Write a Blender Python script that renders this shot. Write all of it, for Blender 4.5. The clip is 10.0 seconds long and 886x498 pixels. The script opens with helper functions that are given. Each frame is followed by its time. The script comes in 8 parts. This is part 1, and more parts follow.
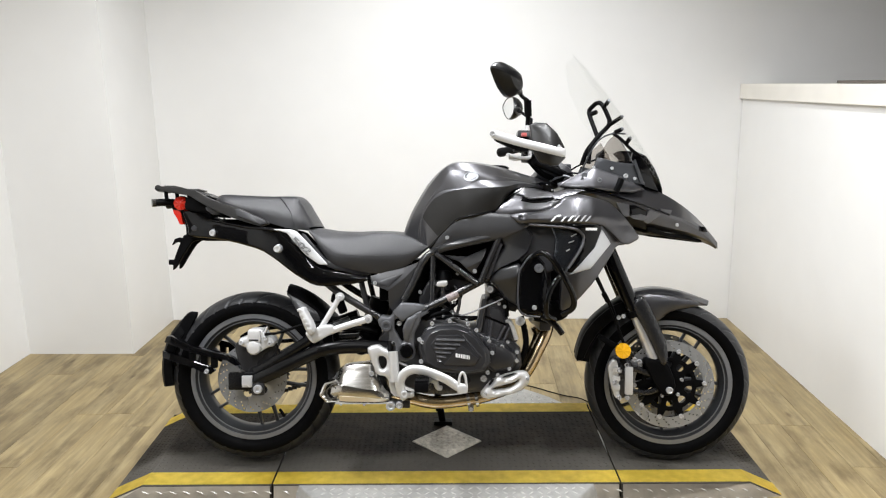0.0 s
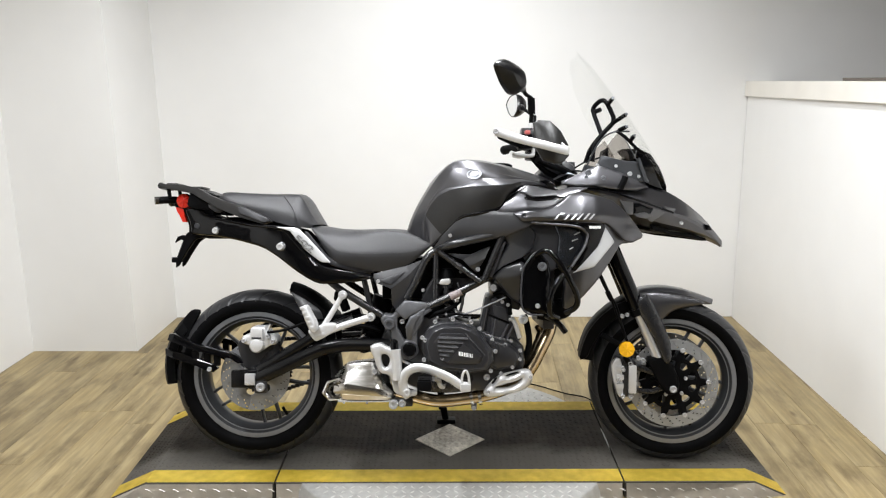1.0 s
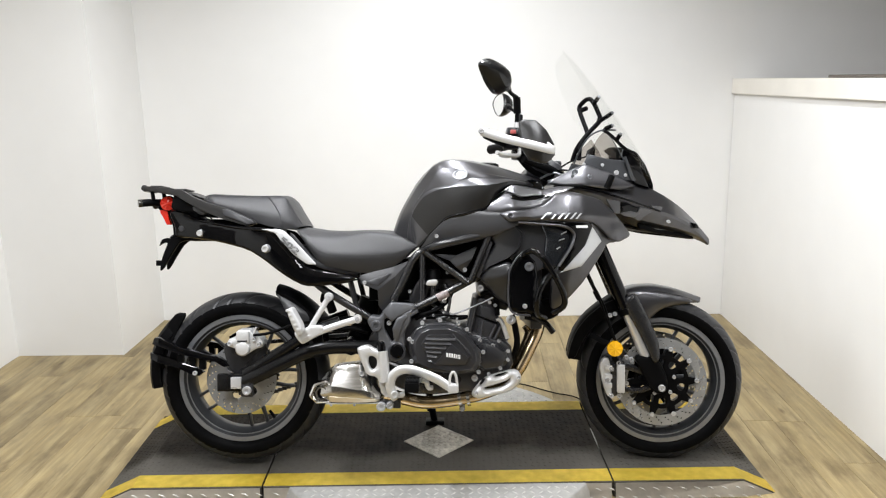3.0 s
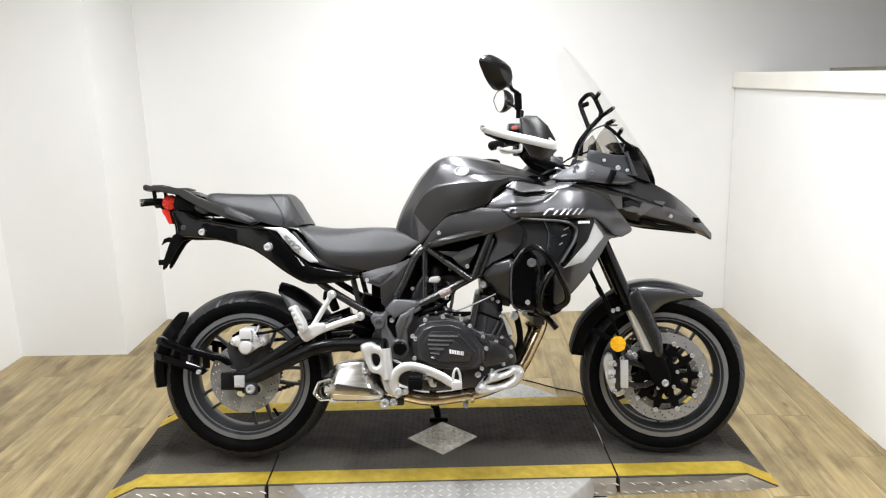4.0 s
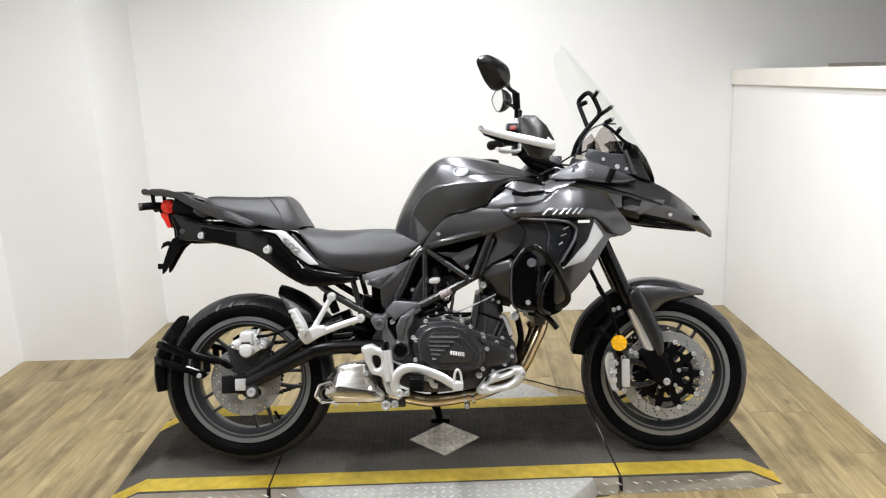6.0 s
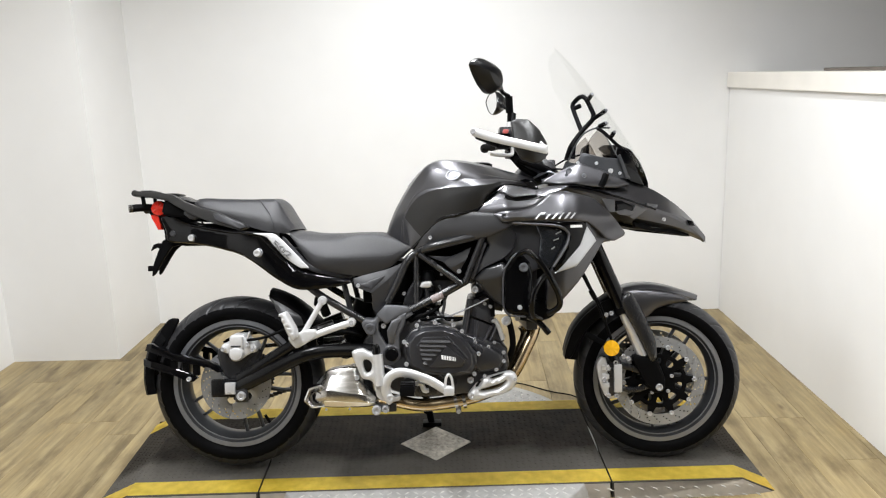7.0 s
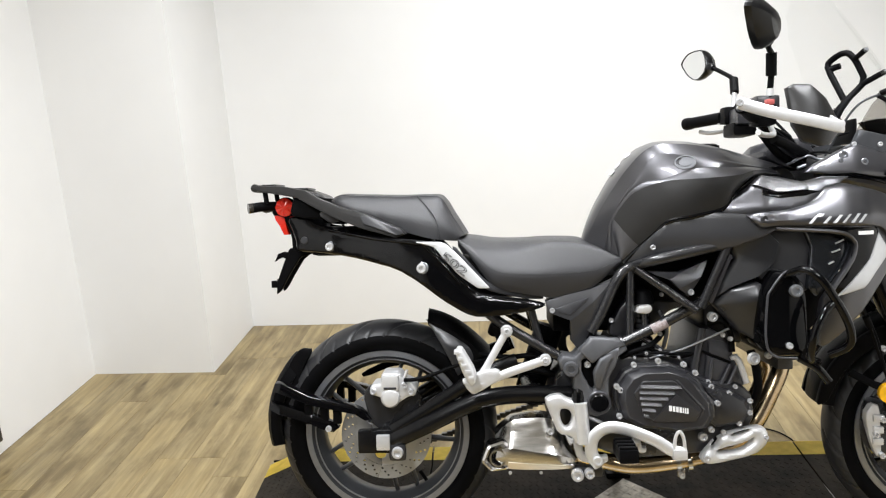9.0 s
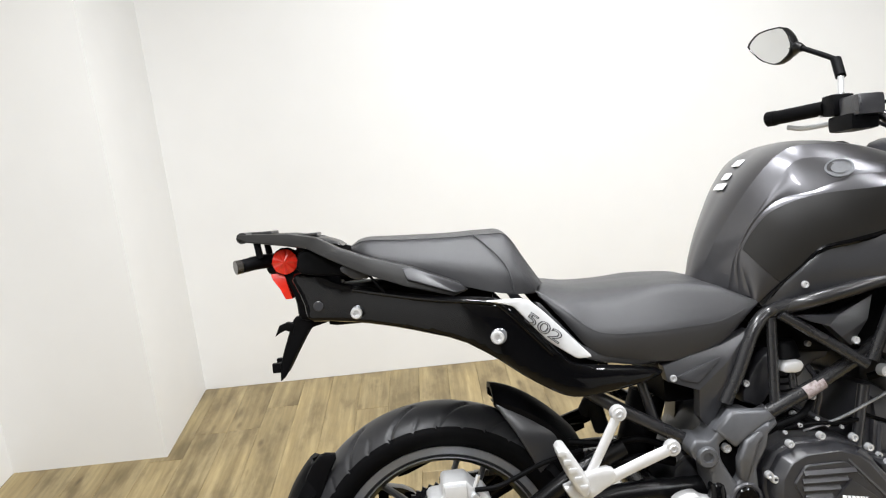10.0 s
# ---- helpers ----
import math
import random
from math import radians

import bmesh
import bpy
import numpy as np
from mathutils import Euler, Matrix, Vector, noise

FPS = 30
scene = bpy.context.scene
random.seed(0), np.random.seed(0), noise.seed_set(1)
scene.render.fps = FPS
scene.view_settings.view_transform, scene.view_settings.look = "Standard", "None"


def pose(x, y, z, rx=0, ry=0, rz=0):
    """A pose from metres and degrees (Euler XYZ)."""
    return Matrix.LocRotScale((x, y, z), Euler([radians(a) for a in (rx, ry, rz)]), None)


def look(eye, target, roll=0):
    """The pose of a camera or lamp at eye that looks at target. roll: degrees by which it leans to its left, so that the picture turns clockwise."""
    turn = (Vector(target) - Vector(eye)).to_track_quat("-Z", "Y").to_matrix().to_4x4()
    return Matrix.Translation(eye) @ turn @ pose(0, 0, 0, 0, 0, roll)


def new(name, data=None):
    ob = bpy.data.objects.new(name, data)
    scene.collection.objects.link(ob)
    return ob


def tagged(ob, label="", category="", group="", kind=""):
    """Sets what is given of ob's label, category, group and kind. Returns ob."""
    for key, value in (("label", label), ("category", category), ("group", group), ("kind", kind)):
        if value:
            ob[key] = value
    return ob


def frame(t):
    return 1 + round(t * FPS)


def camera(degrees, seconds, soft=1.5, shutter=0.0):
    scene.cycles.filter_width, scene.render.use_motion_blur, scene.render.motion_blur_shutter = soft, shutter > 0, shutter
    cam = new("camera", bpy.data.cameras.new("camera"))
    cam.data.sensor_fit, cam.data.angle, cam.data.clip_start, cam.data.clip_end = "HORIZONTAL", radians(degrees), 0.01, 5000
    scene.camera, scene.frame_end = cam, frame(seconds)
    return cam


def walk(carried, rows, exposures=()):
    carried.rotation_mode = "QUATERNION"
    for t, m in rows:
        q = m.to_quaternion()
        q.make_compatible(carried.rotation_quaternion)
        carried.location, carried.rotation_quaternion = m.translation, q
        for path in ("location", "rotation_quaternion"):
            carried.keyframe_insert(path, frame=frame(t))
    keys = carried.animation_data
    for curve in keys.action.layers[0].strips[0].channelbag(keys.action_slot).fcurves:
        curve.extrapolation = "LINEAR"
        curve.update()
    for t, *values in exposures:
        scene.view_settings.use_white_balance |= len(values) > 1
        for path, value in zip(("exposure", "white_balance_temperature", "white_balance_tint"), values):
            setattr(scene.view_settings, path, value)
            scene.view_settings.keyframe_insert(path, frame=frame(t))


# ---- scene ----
from mathutils import geometry

cam = camera(58.9, 10.0, soft=1.18)
PATH = [
    (0, (0.046, -2.579, 1.487), (-0.02, -0.631, 1.04), -0.8),
    (0.5, (0.048, -2.574, 1.491), (-0.018, -0.628, 1.033), -0.2),
    (1, (0.05, -2.571, 1.487), (-0.027, -0.625, 1.034), -0.8),
    (1.5, (0.055, -2.566, 1.486), (-0.027, -0.621, 1.027), -0.5),
    (2, (0.062, -2.556, 1.484), (0.004, -0.61, 1.026), -1.1),
    (2.5, (0.066, -2.554, 1.489), (0.012, -0.607, 1.033), -1.0),
    (4, (0.062, -2.553, 1.489), (0.004, -0.609, 1.025), -1.7),
    (4.5, (0.063, -2.548, 1.489), (0.004, -0.609, 1.004), -1.8),
    (5, (0.063, -2.548, 1.488), (0.004, -0.608, 1.006), -2.0),
    (6.5, (0.064, -2.542, 1.498), (0.006, -0.597, 1.035), -2.4),
    (7, (0.084, -2.525, 1.505), (0.031, -0.581, 1.036), -2.0),
    (7.2, (0.097, -2.509, 1.51), (0.007, -0.574, 1.013), -2.1),
    (7.5, (0.117, -2.471, 1.5), (-0.14, -0.552, 0.997), 0.6),
    (7.7, (0.1, -2.436, 1.491), (-0.241, -0.544, 0.939), -1.6),
    (7.8, (0.074, -2.419, 1.481), (-0.25, -0.53, 0.909), -2.4),
    (8, (0.011, -2.388, 1.486), (-0.237, -0.465, 0.994), -5.4),
    (8.2, (-0.067, -2.35, 1.494), (-0.276, -0.43, 0.974), -7.6),
    (8.5, (-0.163, -2.213, 1.462), (-0.291, -0.307, 0.872), -7.3),
    (8.7, (-0.238, -2.07, 1.446), (-0.396, -0.155, 0.889), -4.3),
    (9, (-0.379, -1.867, 1.469), (-0.556, 0.053, 0.936), -3.1),
    (9.2, (-0.475, -1.746, 1.457), (-0.606, 0.188, 0.964), -5.7),
    (9.5, (-0.619, -1.585, 1.467), (-0.522, 0.34, 0.931), -4.0),
    (9.7, (-0.659, -1.473, 1.439), (-0.517, 0.445, 0.888), -3.4),
    (10, (-0.721, -1.302, 1.427), (-0.683, 0.629, 0.907), -5.5),
]
walk(cam, [(t, look(eye, target, roll)) for t, eye, target, roll in PATH], [(0, -0.13), (2.5, -0.13), (4, 0.02), (5, 0.02), (6.5, -0.13), (7.5, -0.13), (8.5, -0.03), (10, 0.0)])

# ---- world and lights ----
world = bpy.data.worlds.new("world")
scene.world = world
world.use_nodes = True
world.node_tree.nodes["Background"].inputs[0].default_value = (1.0, 0.96, 0.9, 1)
world.node_tree.nodes["Background"].inputs[1].default_value = 0.05


def ceiling_lamp(x, y, z, sx, sy, watts, colour=(0.95, 0.97, 1.0)):
    data = bpy.data.lights.new("ceiling_lamp", "AREA")
    data.shape, data.size, data.size_y, data.energy, data.color, data.spread = "RECTANGLE", sx, sy, watts, colour, radians(165)
    ob = new("ceiling_lamp", data)
    ob.location = (x, y, z)
    return ob


for lx, ly, lw in ((-1.0, -0.15, 50), (0.85, -0.15, 44), (-1.0, -1.9, 52), (0.85, -1.9, 24), (-0.05, 0.75, 34)):
    ceiling_lamp(lx, ly, 2.66, 0.14, 0.9, lw)


# ---- materials ----
def material(name, base, rough=0.5, metal=0.0, coat=0.0, vary=0.15, scale=30.0, bump=0.0, bump_scale=200.0,
             stretch=(1, 1, 1), rough_vary=0.1, second=None, wear=4.0, spec=None, coat_rough=0.06):
    """A surface with two scales of variation, in object coordinates."""
    m = bpy.data.materials.new(name)
    m.use_nodes = True
    nt = m.node_tree
    n, l = nt.nodes, nt.links
    b = n["Principled BSDF"]
    tc = n.new("ShaderNodeTexCoord")
    mp = n.new("ShaderNodeMapping")
    mp.inputs["Scale"].default_value = stretch
    l.new(tc.outputs["Object"], mp.inputs[0])
    fine = n.new("ShaderNodeTexNoise")
    fine.inputs["Scale"].default_value, fine.inputs["Detail"].default_value = scale, 5
    broad = n.new("ShaderNodeTexNoise")
    broad.inputs["Scale"].default_value, broad.inputs["Detail"].default_value = wear, 3
    l.new(mp.outputs[0], fine.inputs[0])
    l.new(mp.outputs[0], broad.inputs[0])
    mix = n.new("ShaderNodeMath")
    mix.operation = "MULTIPLY_ADD"
    mix.inputs[1].default_value, mix.inputs[2].default_value = 0.5, 0.0
    l.new(fine.outputs[0], mix.inputs[0])
    add = n.new("ShaderNodeMath")
    add.operation = "MULTIPLY_ADD"
    add.inputs[1].default_value = 0.5
    l.new(broad.outputs[0], add.inputs[0])
    l.new(mix.outputs[0], add.inputs[2])
    ramp = n.new("ShaderNodeValToRGB")
    lo = [max(0.0, c * (1 - vary)) for c in base]
    hi = [min(1.0, c * (1 + vary)) for c in (second or base)]
    ramp.color_ramp.elements[0].position, ramp.color_ramp.elements[0].color = 0.3, (*lo, 1)
    ramp.color_ramp.elements[1].position, ramp.color_ramp.elements[1].color = 0.7, (*hi, 1)
    l.new(add.outputs[0], ramp.inputs[0])
    l.new(ramp.outputs[0], b.inputs["Base Color"])
    rr = n.new("ShaderNodeMapRange")
    rr.inputs["To Min"].default_value, rr.inputs["To Max"].default_value = max(0.02, rough - rough_vary), min(1.0, rough + rough_vary)
    l.new(broad.outputs[0], rr.inputs[0])
    l.new(rr.outputs[0], b.inputs["Roughness"])
    b.inputs["Metallic"].default_value = metal
    if spec is not None:
        b.inputs["Specular IOR Level"].default_value = spec
    if coat:
        b.inputs["Coat Weight"].default_value = coat
        b.inputs["Coat Roughness"].default_value = coat_rough
    if bump:
        grain = n.new("ShaderNodeTexNoise")
        grain.inputs["Scale"].default_value, grain.inputs["Detail"].default_value = bump_scale, 3
        l.new(mp.outputs[0], grain.inputs[0])
        bp = n.new("ShaderNodeBump")
        bp.inputs["Strength"].default_value, bp.inputs["Distance"].default_value = bump, 0.002
        l.new(grain.outputs[0], bp.inputs["Height"])
        l.new(bp.outputs[0], b.inputs["Normal"])
    return m


def thin_clear(name, tint, gloss):
    """A thin clear sheet: it lets light straight through and only its gloss follows the angle."""
    m = bpy.data.materials.new(name)
    m.use_nodes = True
    nt = m.node_tree
    nt.nodes.remove(nt.nodes["Principled BSDF"])
    clear, shine, fres, mix = (nt.nodes.new("ShaderNode" + k) for k in ("BsdfTransparent", "BsdfGlossy", "LayerWeight", "MixShader"))
    clear.inputs[0].default_value = (*tint, 1)
    shine.inputs["Roughness"].default_value = 0.02
    fres.inputs["Blend"].default_value = gloss
    nt.links.new(fres.outputs["Facing"], mix.inputs[0])
    nt.links.new(clear.outputs[0], mix.inputs[1])
    nt.links.new(shine.outputs[0], mix.inputs[2])
    nt.links.new(mix.outputs[0], nt.nodes["Material Output"].inputs[0])
    return m


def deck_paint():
    """Black deck enamel, mixed to a lighter grey towards its -y edge, broken up by noise."""
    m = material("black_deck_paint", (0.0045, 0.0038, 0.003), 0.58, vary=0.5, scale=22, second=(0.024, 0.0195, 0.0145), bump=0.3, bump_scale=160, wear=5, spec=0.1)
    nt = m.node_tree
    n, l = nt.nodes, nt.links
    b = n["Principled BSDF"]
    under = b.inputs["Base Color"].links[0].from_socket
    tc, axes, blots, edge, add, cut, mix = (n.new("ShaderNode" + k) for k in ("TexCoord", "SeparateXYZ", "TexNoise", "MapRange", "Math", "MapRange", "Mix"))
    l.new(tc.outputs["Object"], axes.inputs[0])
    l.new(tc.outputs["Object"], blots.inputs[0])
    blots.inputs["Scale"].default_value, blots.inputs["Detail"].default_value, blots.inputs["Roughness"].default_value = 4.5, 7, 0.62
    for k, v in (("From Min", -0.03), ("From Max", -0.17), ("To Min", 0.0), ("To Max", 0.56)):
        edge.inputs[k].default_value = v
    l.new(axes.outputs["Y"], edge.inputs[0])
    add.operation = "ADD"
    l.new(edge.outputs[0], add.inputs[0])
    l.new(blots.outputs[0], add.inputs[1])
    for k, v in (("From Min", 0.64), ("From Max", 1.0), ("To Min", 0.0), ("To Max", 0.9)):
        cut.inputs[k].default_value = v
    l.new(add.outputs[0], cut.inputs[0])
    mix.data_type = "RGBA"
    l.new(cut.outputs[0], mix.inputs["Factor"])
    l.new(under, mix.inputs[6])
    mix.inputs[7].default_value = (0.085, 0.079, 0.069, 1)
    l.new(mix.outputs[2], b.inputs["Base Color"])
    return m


def oak_boards():
    """Pale oak boards: streaks along the grain, darker patches, small knots; every board cut from another place."""
    m = bpy.data.materials.new("oak_plank")
    m.use_nodes = True
    nt = m.node_tree
    n, l = nt.nodes, nt.links
    b = n["Principled BSDF"]
    place, info, shift, own = (n.new("ShaderNode" + k) for k in ("NewGeometry", "ObjectInfo", "VectorMath", "VectorMath"))
    shift.operation, own.operation = "SCALE", "ADD"
    shift.inputs[0].default_value = (7.3, 19.1, 3.7)
    l.new(info.outputs["Random"], shift.inputs["Scale"])
    l.new(place.outputs["Position"], own.inputs[0])
    l.new(shift.outputs[0], own.inputs[1])

    def noise(across, along, detail, rough):
        mp, tex = n.new("ShaderNodeMapping"), n.new("ShaderNodeTexNoise")
        mp.inputs["Scale"].default_value = (across, along, 1)
        tex.inputs["Scale"].default_value, tex.inputs["Detail"].default_value, tex.inputs["Roughness"].default_value = 1.0, detail, rough
        l.new(own.outputs[0], mp.inputs[0])
        l.new(mp.outputs[0], tex.inputs[0])
        return tex.outputs[0]

    def ramp(source, stops):
        r = n.new("ShaderNodeValToRGB")
        r.color_ramp.elements[0].position, r.color_ramp.elements[0].color = stops[0][0], (*stops[0][1], 1)
        r.color_ramp.elements[1].position, r.color_ramp.elements[1].color = stops[-1][0], (*stops[-1][1], 1)
        for pos, colour in stops[1:-1]:
            r.color_ramp.elements.new(pos).color = (*colour, 1)
        l.new(source, r.inputs[0])
        return r.outputs[0]

    def multiply(x, y):
        mix = n.new("ShaderNodeMix")
        mix.data_type, mix.blend_type = "RGBA", "MULTIPLY"
        mix.inputs["Factor"].default_value = 1.0
        l.new(x, mix.inputs[6])
        l.new(y, mix.inputs[7])
        return mix.outputs[2]

    grain = ramp(noise(34, 2.2, 6, 0.62), ((0.3, (0.19, 0.14, 0.064)), (0.5, (0.26, 0.2, 0.098)), (0.68, (0.36, 0.285, 0.15))))
    patch = ramp(noise(9, 3.4, 4, 0.6), ((0.34, (0.6, 0.57, 0.52)), (0.5, (1.0, 1.0, 1.0)), (0.7, (1.22, 1.2, 1.14))))
    mp, cells = n.new("ShaderNodeMapping"), n.new("ShaderNodeTexVoronoi")
    mp.inputs["Scale"].default_value = (9, 3.2, 1)
    cells.inputs["Scale"].default_value = 1.0
    l.new(own.outputs[0], mp.inputs[0])
    l.new(mp.outputs[0], cells.inputs["Vector"])
    knots = ramp(cells.outputs["Distance"], ((0.03, (0.45, 0.4, 0.34)), (0.13, (1.0, 1.0, 1.0))))
    tone = ramp(info.outputs["Random"], ((0.0, (0.9, 0.9, 0.9)), (1.0, (1.08, 1.07, 1.05))))
    l.new(multiply(multiply(multiply(grain, patch), knots), tone), b.inputs["Base Color"])
    b.inputs["Roughness"].default_value = 0.4
    b.inputs["Specular IOR Level"].default_value = 0.4
    bump = n.new("ShaderNodeBump")
    bump.inputs["Strength"].default_value, bump.inputs["Distance"].default_value = 0.08, 0.002
    l.new(noise(160, 9, 3, 0.6), bump.inputs["Height"])
    l.new(bump.outputs[0], b.inputs["Normal"])
    return m


M_WALL = material("wall_paint", (0.8, 0.795, 0.78), 0.55, vary=0.02, scale=6, bump=0.05, bump_scale=90, wear=0.9)
# Dark so that the unseen south wall reflects little onto the motorcycle.
M_DARKWALL = material("dull_grey_wall", (0.12, 0.115, 0.11), 0.7, vary=0.1, scale=6)
M_TRIM = material("trim_paint", (0.76, 0.73, 0.67), 0.45, vary=0.04, scale=8)
# Out of view; kept mid grey to weaken the bounce from above.
M_CEIL = material("ceiling_tile", (0.5, 0.49, 0.47), 0.8, vary=0.05, scale=60, bump=0.2, bump_scale=120)
M_DARKBOARD = material("dark_board", (0.1, 0.085, 0.07), 0.6, vary=0.3, scale=20)
M_PLANK = oak_boards()
M_SUBFLOOR = material("subfloor", (0.2, 0.14, 0.08), 0.7, vary=0.2)
M_TREAD = material("tread_plate_steel", (0.44, 0.435, 0.42), 0.42, metal=0.5, vary=0.2, scale=40, rough_vary=0.12, bump=0.08, wear=5)
M_TREAD_TAN = material("worn_tread_edge", (0.5, 0.455, 0.385), 0.5, vary=0.2, scale=30, wear=9)
M_TREAD_BAR = material("bright_tread_bar", (0.62, 0.61, 0.58), 0.34, metal=0.4, vary=0.15, scale=60)
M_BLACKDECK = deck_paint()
M_YELLOW = material("yellow_floor_paint", (0.66, 0.46, 0.03), 0.5, vary=0.2, scale=28, bump=0.1, second=(0.76, 0.58, 0.095), wear=5)
M_DIAMOND = material("worn_steel_diamond", (0.36, 0.33, 0.28), 0.5, metal=0.3, vary=0.4, scale=70, bump=0.25, second=(0.52, 0.49, 0.43), wear=14)
M_PAINT = material("metallic_grey_paint", (0.095, 0.094, 0.1), 0.34, metal=0.9, coat=0.3, vary=0.06, scale=900, second=(0.115, 0.114, 0.122), rough_vary=0.02, coat_rough=0.05)
# The grey paint again, with its bluish reflections put into the colour.
M_INLAY = material("reflection_tinted_paint", (0.075, 0.082, 0.095), 0.24, metal=0.9, coat=0.5, vary=0.06, scale=900, rough_vary=0.02, coat_rough=0.04)
M_DUCT = material("dark_moulded_plastic", (0.014, 0.0142, 0.0157), 0.28, vary=0.1, scale=300, bump=0.03, bump_scale=900, spec=0.5)
# Lighter copy of the grey paint, for facets that catch the light.
M_PAINT_LIGHT = material("lit_metallic_paint", (0.12, 0.119, 0.123), 0.36, metal=0.8, coat=0.15, vary=0.05, scale=900, coat_rough=0.07)
M_SATIN = material("satin_graphite_plastic", (0.03, 0.0304, 0.0335), 0.32, vary=0.1, scale=300, bump=0.04, bump_scale=900, spec=0.6)
M_PAD = material("grained_pad_plastic", (0.0105, 0.01, 0.0097), 0.36, vary=0.12, scale=200, bump=0.15, bump_scale=1200, spec=0.5)
M_GLOSS = material("gloss_black_plastic", (0.002, 0.002, 0.0024), 0.08, vary=0.1, scale=40, rough_vary=0.04, spec=0.27)
M_BLACK = material("matte_black_plastic", (0.0028, 0.0028, 0.0032), 0.48, vary=0.2, scale=120, bump=0.12, bump_scale=900, spec=0.06)
M_FRAME = material("black_tube_enamel", (0.017, 0.017, 0.0185), 0.27, vary=0.15, scale=60, spec=0.6)
M_ENGINE = material("black_cast_metal", (0.023, 0.023, 0.026), 0.3, metal=0.05, vary=0.2, scale=90, bump=0.12, bump_scale=700, spec=0.75)
M_POD = material("graphite_cast_metal", (0.042, 0.042, 0.047), 0.31, metal=0.15, vary=0.15, scale=90, bump=0.12, bump_scale=700, spec=0.65)
M_PIVOT = material("bead_blasted_casting", (0.095, 0.097, 0.104), 0.38, metal=0.3, vary=0.12, scale=90, bump=0.1, bump_scale=700, spec=0.5)
M_ARM = material("black_swingarm_enamel", (0.004, 0.004, 0.0045), 0.26, vary=0.15, scale=60, spec=0.3)
M_RUBBER = material("tyre_rubber", (0.0036, 0.0036, 0.0039), 0.45, vary=0.25, scale=60, bump=0.1, bump_scale=400, wear=6, spec=0.025)
# Paler than the sidewall: the top light on the crown, put into the colour.
M_TREADRUBBER = material("top_lit_tread_rubber", (0.021, 0.021, 0.0225), 0.42, vary=0.25, scale=60, bump=0.08, bump_scale=500, wear=6, spec=0.38)
M_RIM = material("graphite_rim_paint", (0.062, 0.065, 0.071), 0.36, metal=0.5, vary=0.1, scale=80)
M_RIMLIP = material("bare_rim_lip", (0.29, 0.3, 0.322), 0.32, metal=0.7, vary=0.12, scale=80)
M_SEAT = material("grained_seat_vinyl", (0.024, 0.024, 0.0262), 0.4, vary=0.1, scale=80, bump=0.35, bump_scale=1400, spec=0.5)
M_SEATTOP = material("suede_seat_vinyl", (0.028, 0.0279, 0.0298), 0.44, vary=0.12, scale=120, bump=0.4, bump_scale=2200, spec=0.5)
M_SILVER = material("silver_cast_aluminium", (0.66, 0.66, 0.66), 0.42, metal=0.5, vary=0.06, scale=80, bump=0.08, bump_scale=600)
M_STEEL = material("brushed_stainless", (0.46, 0.45, 0.435), 0.2, metal=1.0, vary=0.2, scale=18, stretch=(1, 6, 6), second=(0.64, 0.63, 0.61), rough_vary=0.08, wear=12)
M_PALEGOLD = material("pale_heat_tinted_steel", (0.62, 0.55, 0.42), 0.33, metal=0.8, vary=0.14, scale=14, second=(0.74, 0.68, 0.57), rough_vary=0.08)
M_GOLD = material("heat_tinted_steel", (0.6, 0.44, 0.24), 0.25, metal=1.0, vary=0.3, scale=14, second=(0.66, 0.54, 0.38), rough_vary=0.08)
M_CHROME = material("zinc_bolt", (0.72, 0.725, 0.74), 0.27, metal=0.6, vary=0.08, scale=60)
M_DISC = material("brake_disc_steel", (0.43, 0.44, 0.455), 0.28, metal=0.65, vary=0.12, scale=30, rough_vary=0.08)
M_DECAL = material("silver_decal", (0.52, 0.53, 0.54), 0.3, metal=0.35, coat=0.5, vary=0.05, scale=60)
M_TAILDECAL = material("silver_decal_film", (0.6, 0.605, 0.61), 0.32, metal=0.25, vary=0.05, scale=60)
M_WHITE = material("white_decal", (0.8, 0.8, 0.8), 0.4, vary=0.03)
M_RED = material("red_reflector_plastic", (0.75, 0.03, 0.015), 0.18, coat=0.6, vary=0.2, scale=90)
M_AMBER = material("amber_reflector_plastic", (0.95, 0.47, 0.015), 0.2, coat=0.4, vary=0.15, scale=90)
M_GLASS = thin_clear("clear_acrylic", (0.988, 0.99, 0.988), 0.02)
M_SMOKE = thin_clear("smoked_cover_acrylic", (0.72, 0.7, 0.68), 0.05)
M_MIRRORSHELL = material("faceted_shell_plastic", (0.004, 0.004, 0.0044), 0.3, vary=0.15, scale=120, bump=0.06, bump_scale=900, spec=0.3)
M_STICKER = material("worn_warning_sticker", (0.16, 0.08, 0.08), 0.45, vary=0.3, scale=160, second=(0.42, 0.39, 0.39))
M_MIRROR = material("mirror_glass", (0.85, 0.86, 0.86), 0.02, metal=1.0, vary=0.01, rough_vary=0.0)
M_SMOKE_LENS = material("dark_signal_lens", (0.02, 0.018, 0.016), 0.15, coat=0.3, vary=0.1)
M_PINK = material("red_switch_plastic", (0.5, 0.11, 0.1), 0.4, vary=0.05)


# ---- mesh helpers ----
def part(name, bm, mat, parent=None, label="", sharp=38.0, smooth=True):
    """One mesh object from a bmesh, under a thing or a part."""
    bmesh.ops.recalc_face_normals(bm, faces=bm.faces)
    me = bpy.data.meshes.new(name)
    bm.to_mesh(me)
    bm.free()
    me.materials.append(mat)
    if smooth:
        me.shade_smooth()
        me.set_sharp_from_angle(angle=radians(sharp))
    ob = new(name, me)
    if parent is not None:
        ob.parent = parent
    if label:
        ob["label"] = label
    return ob


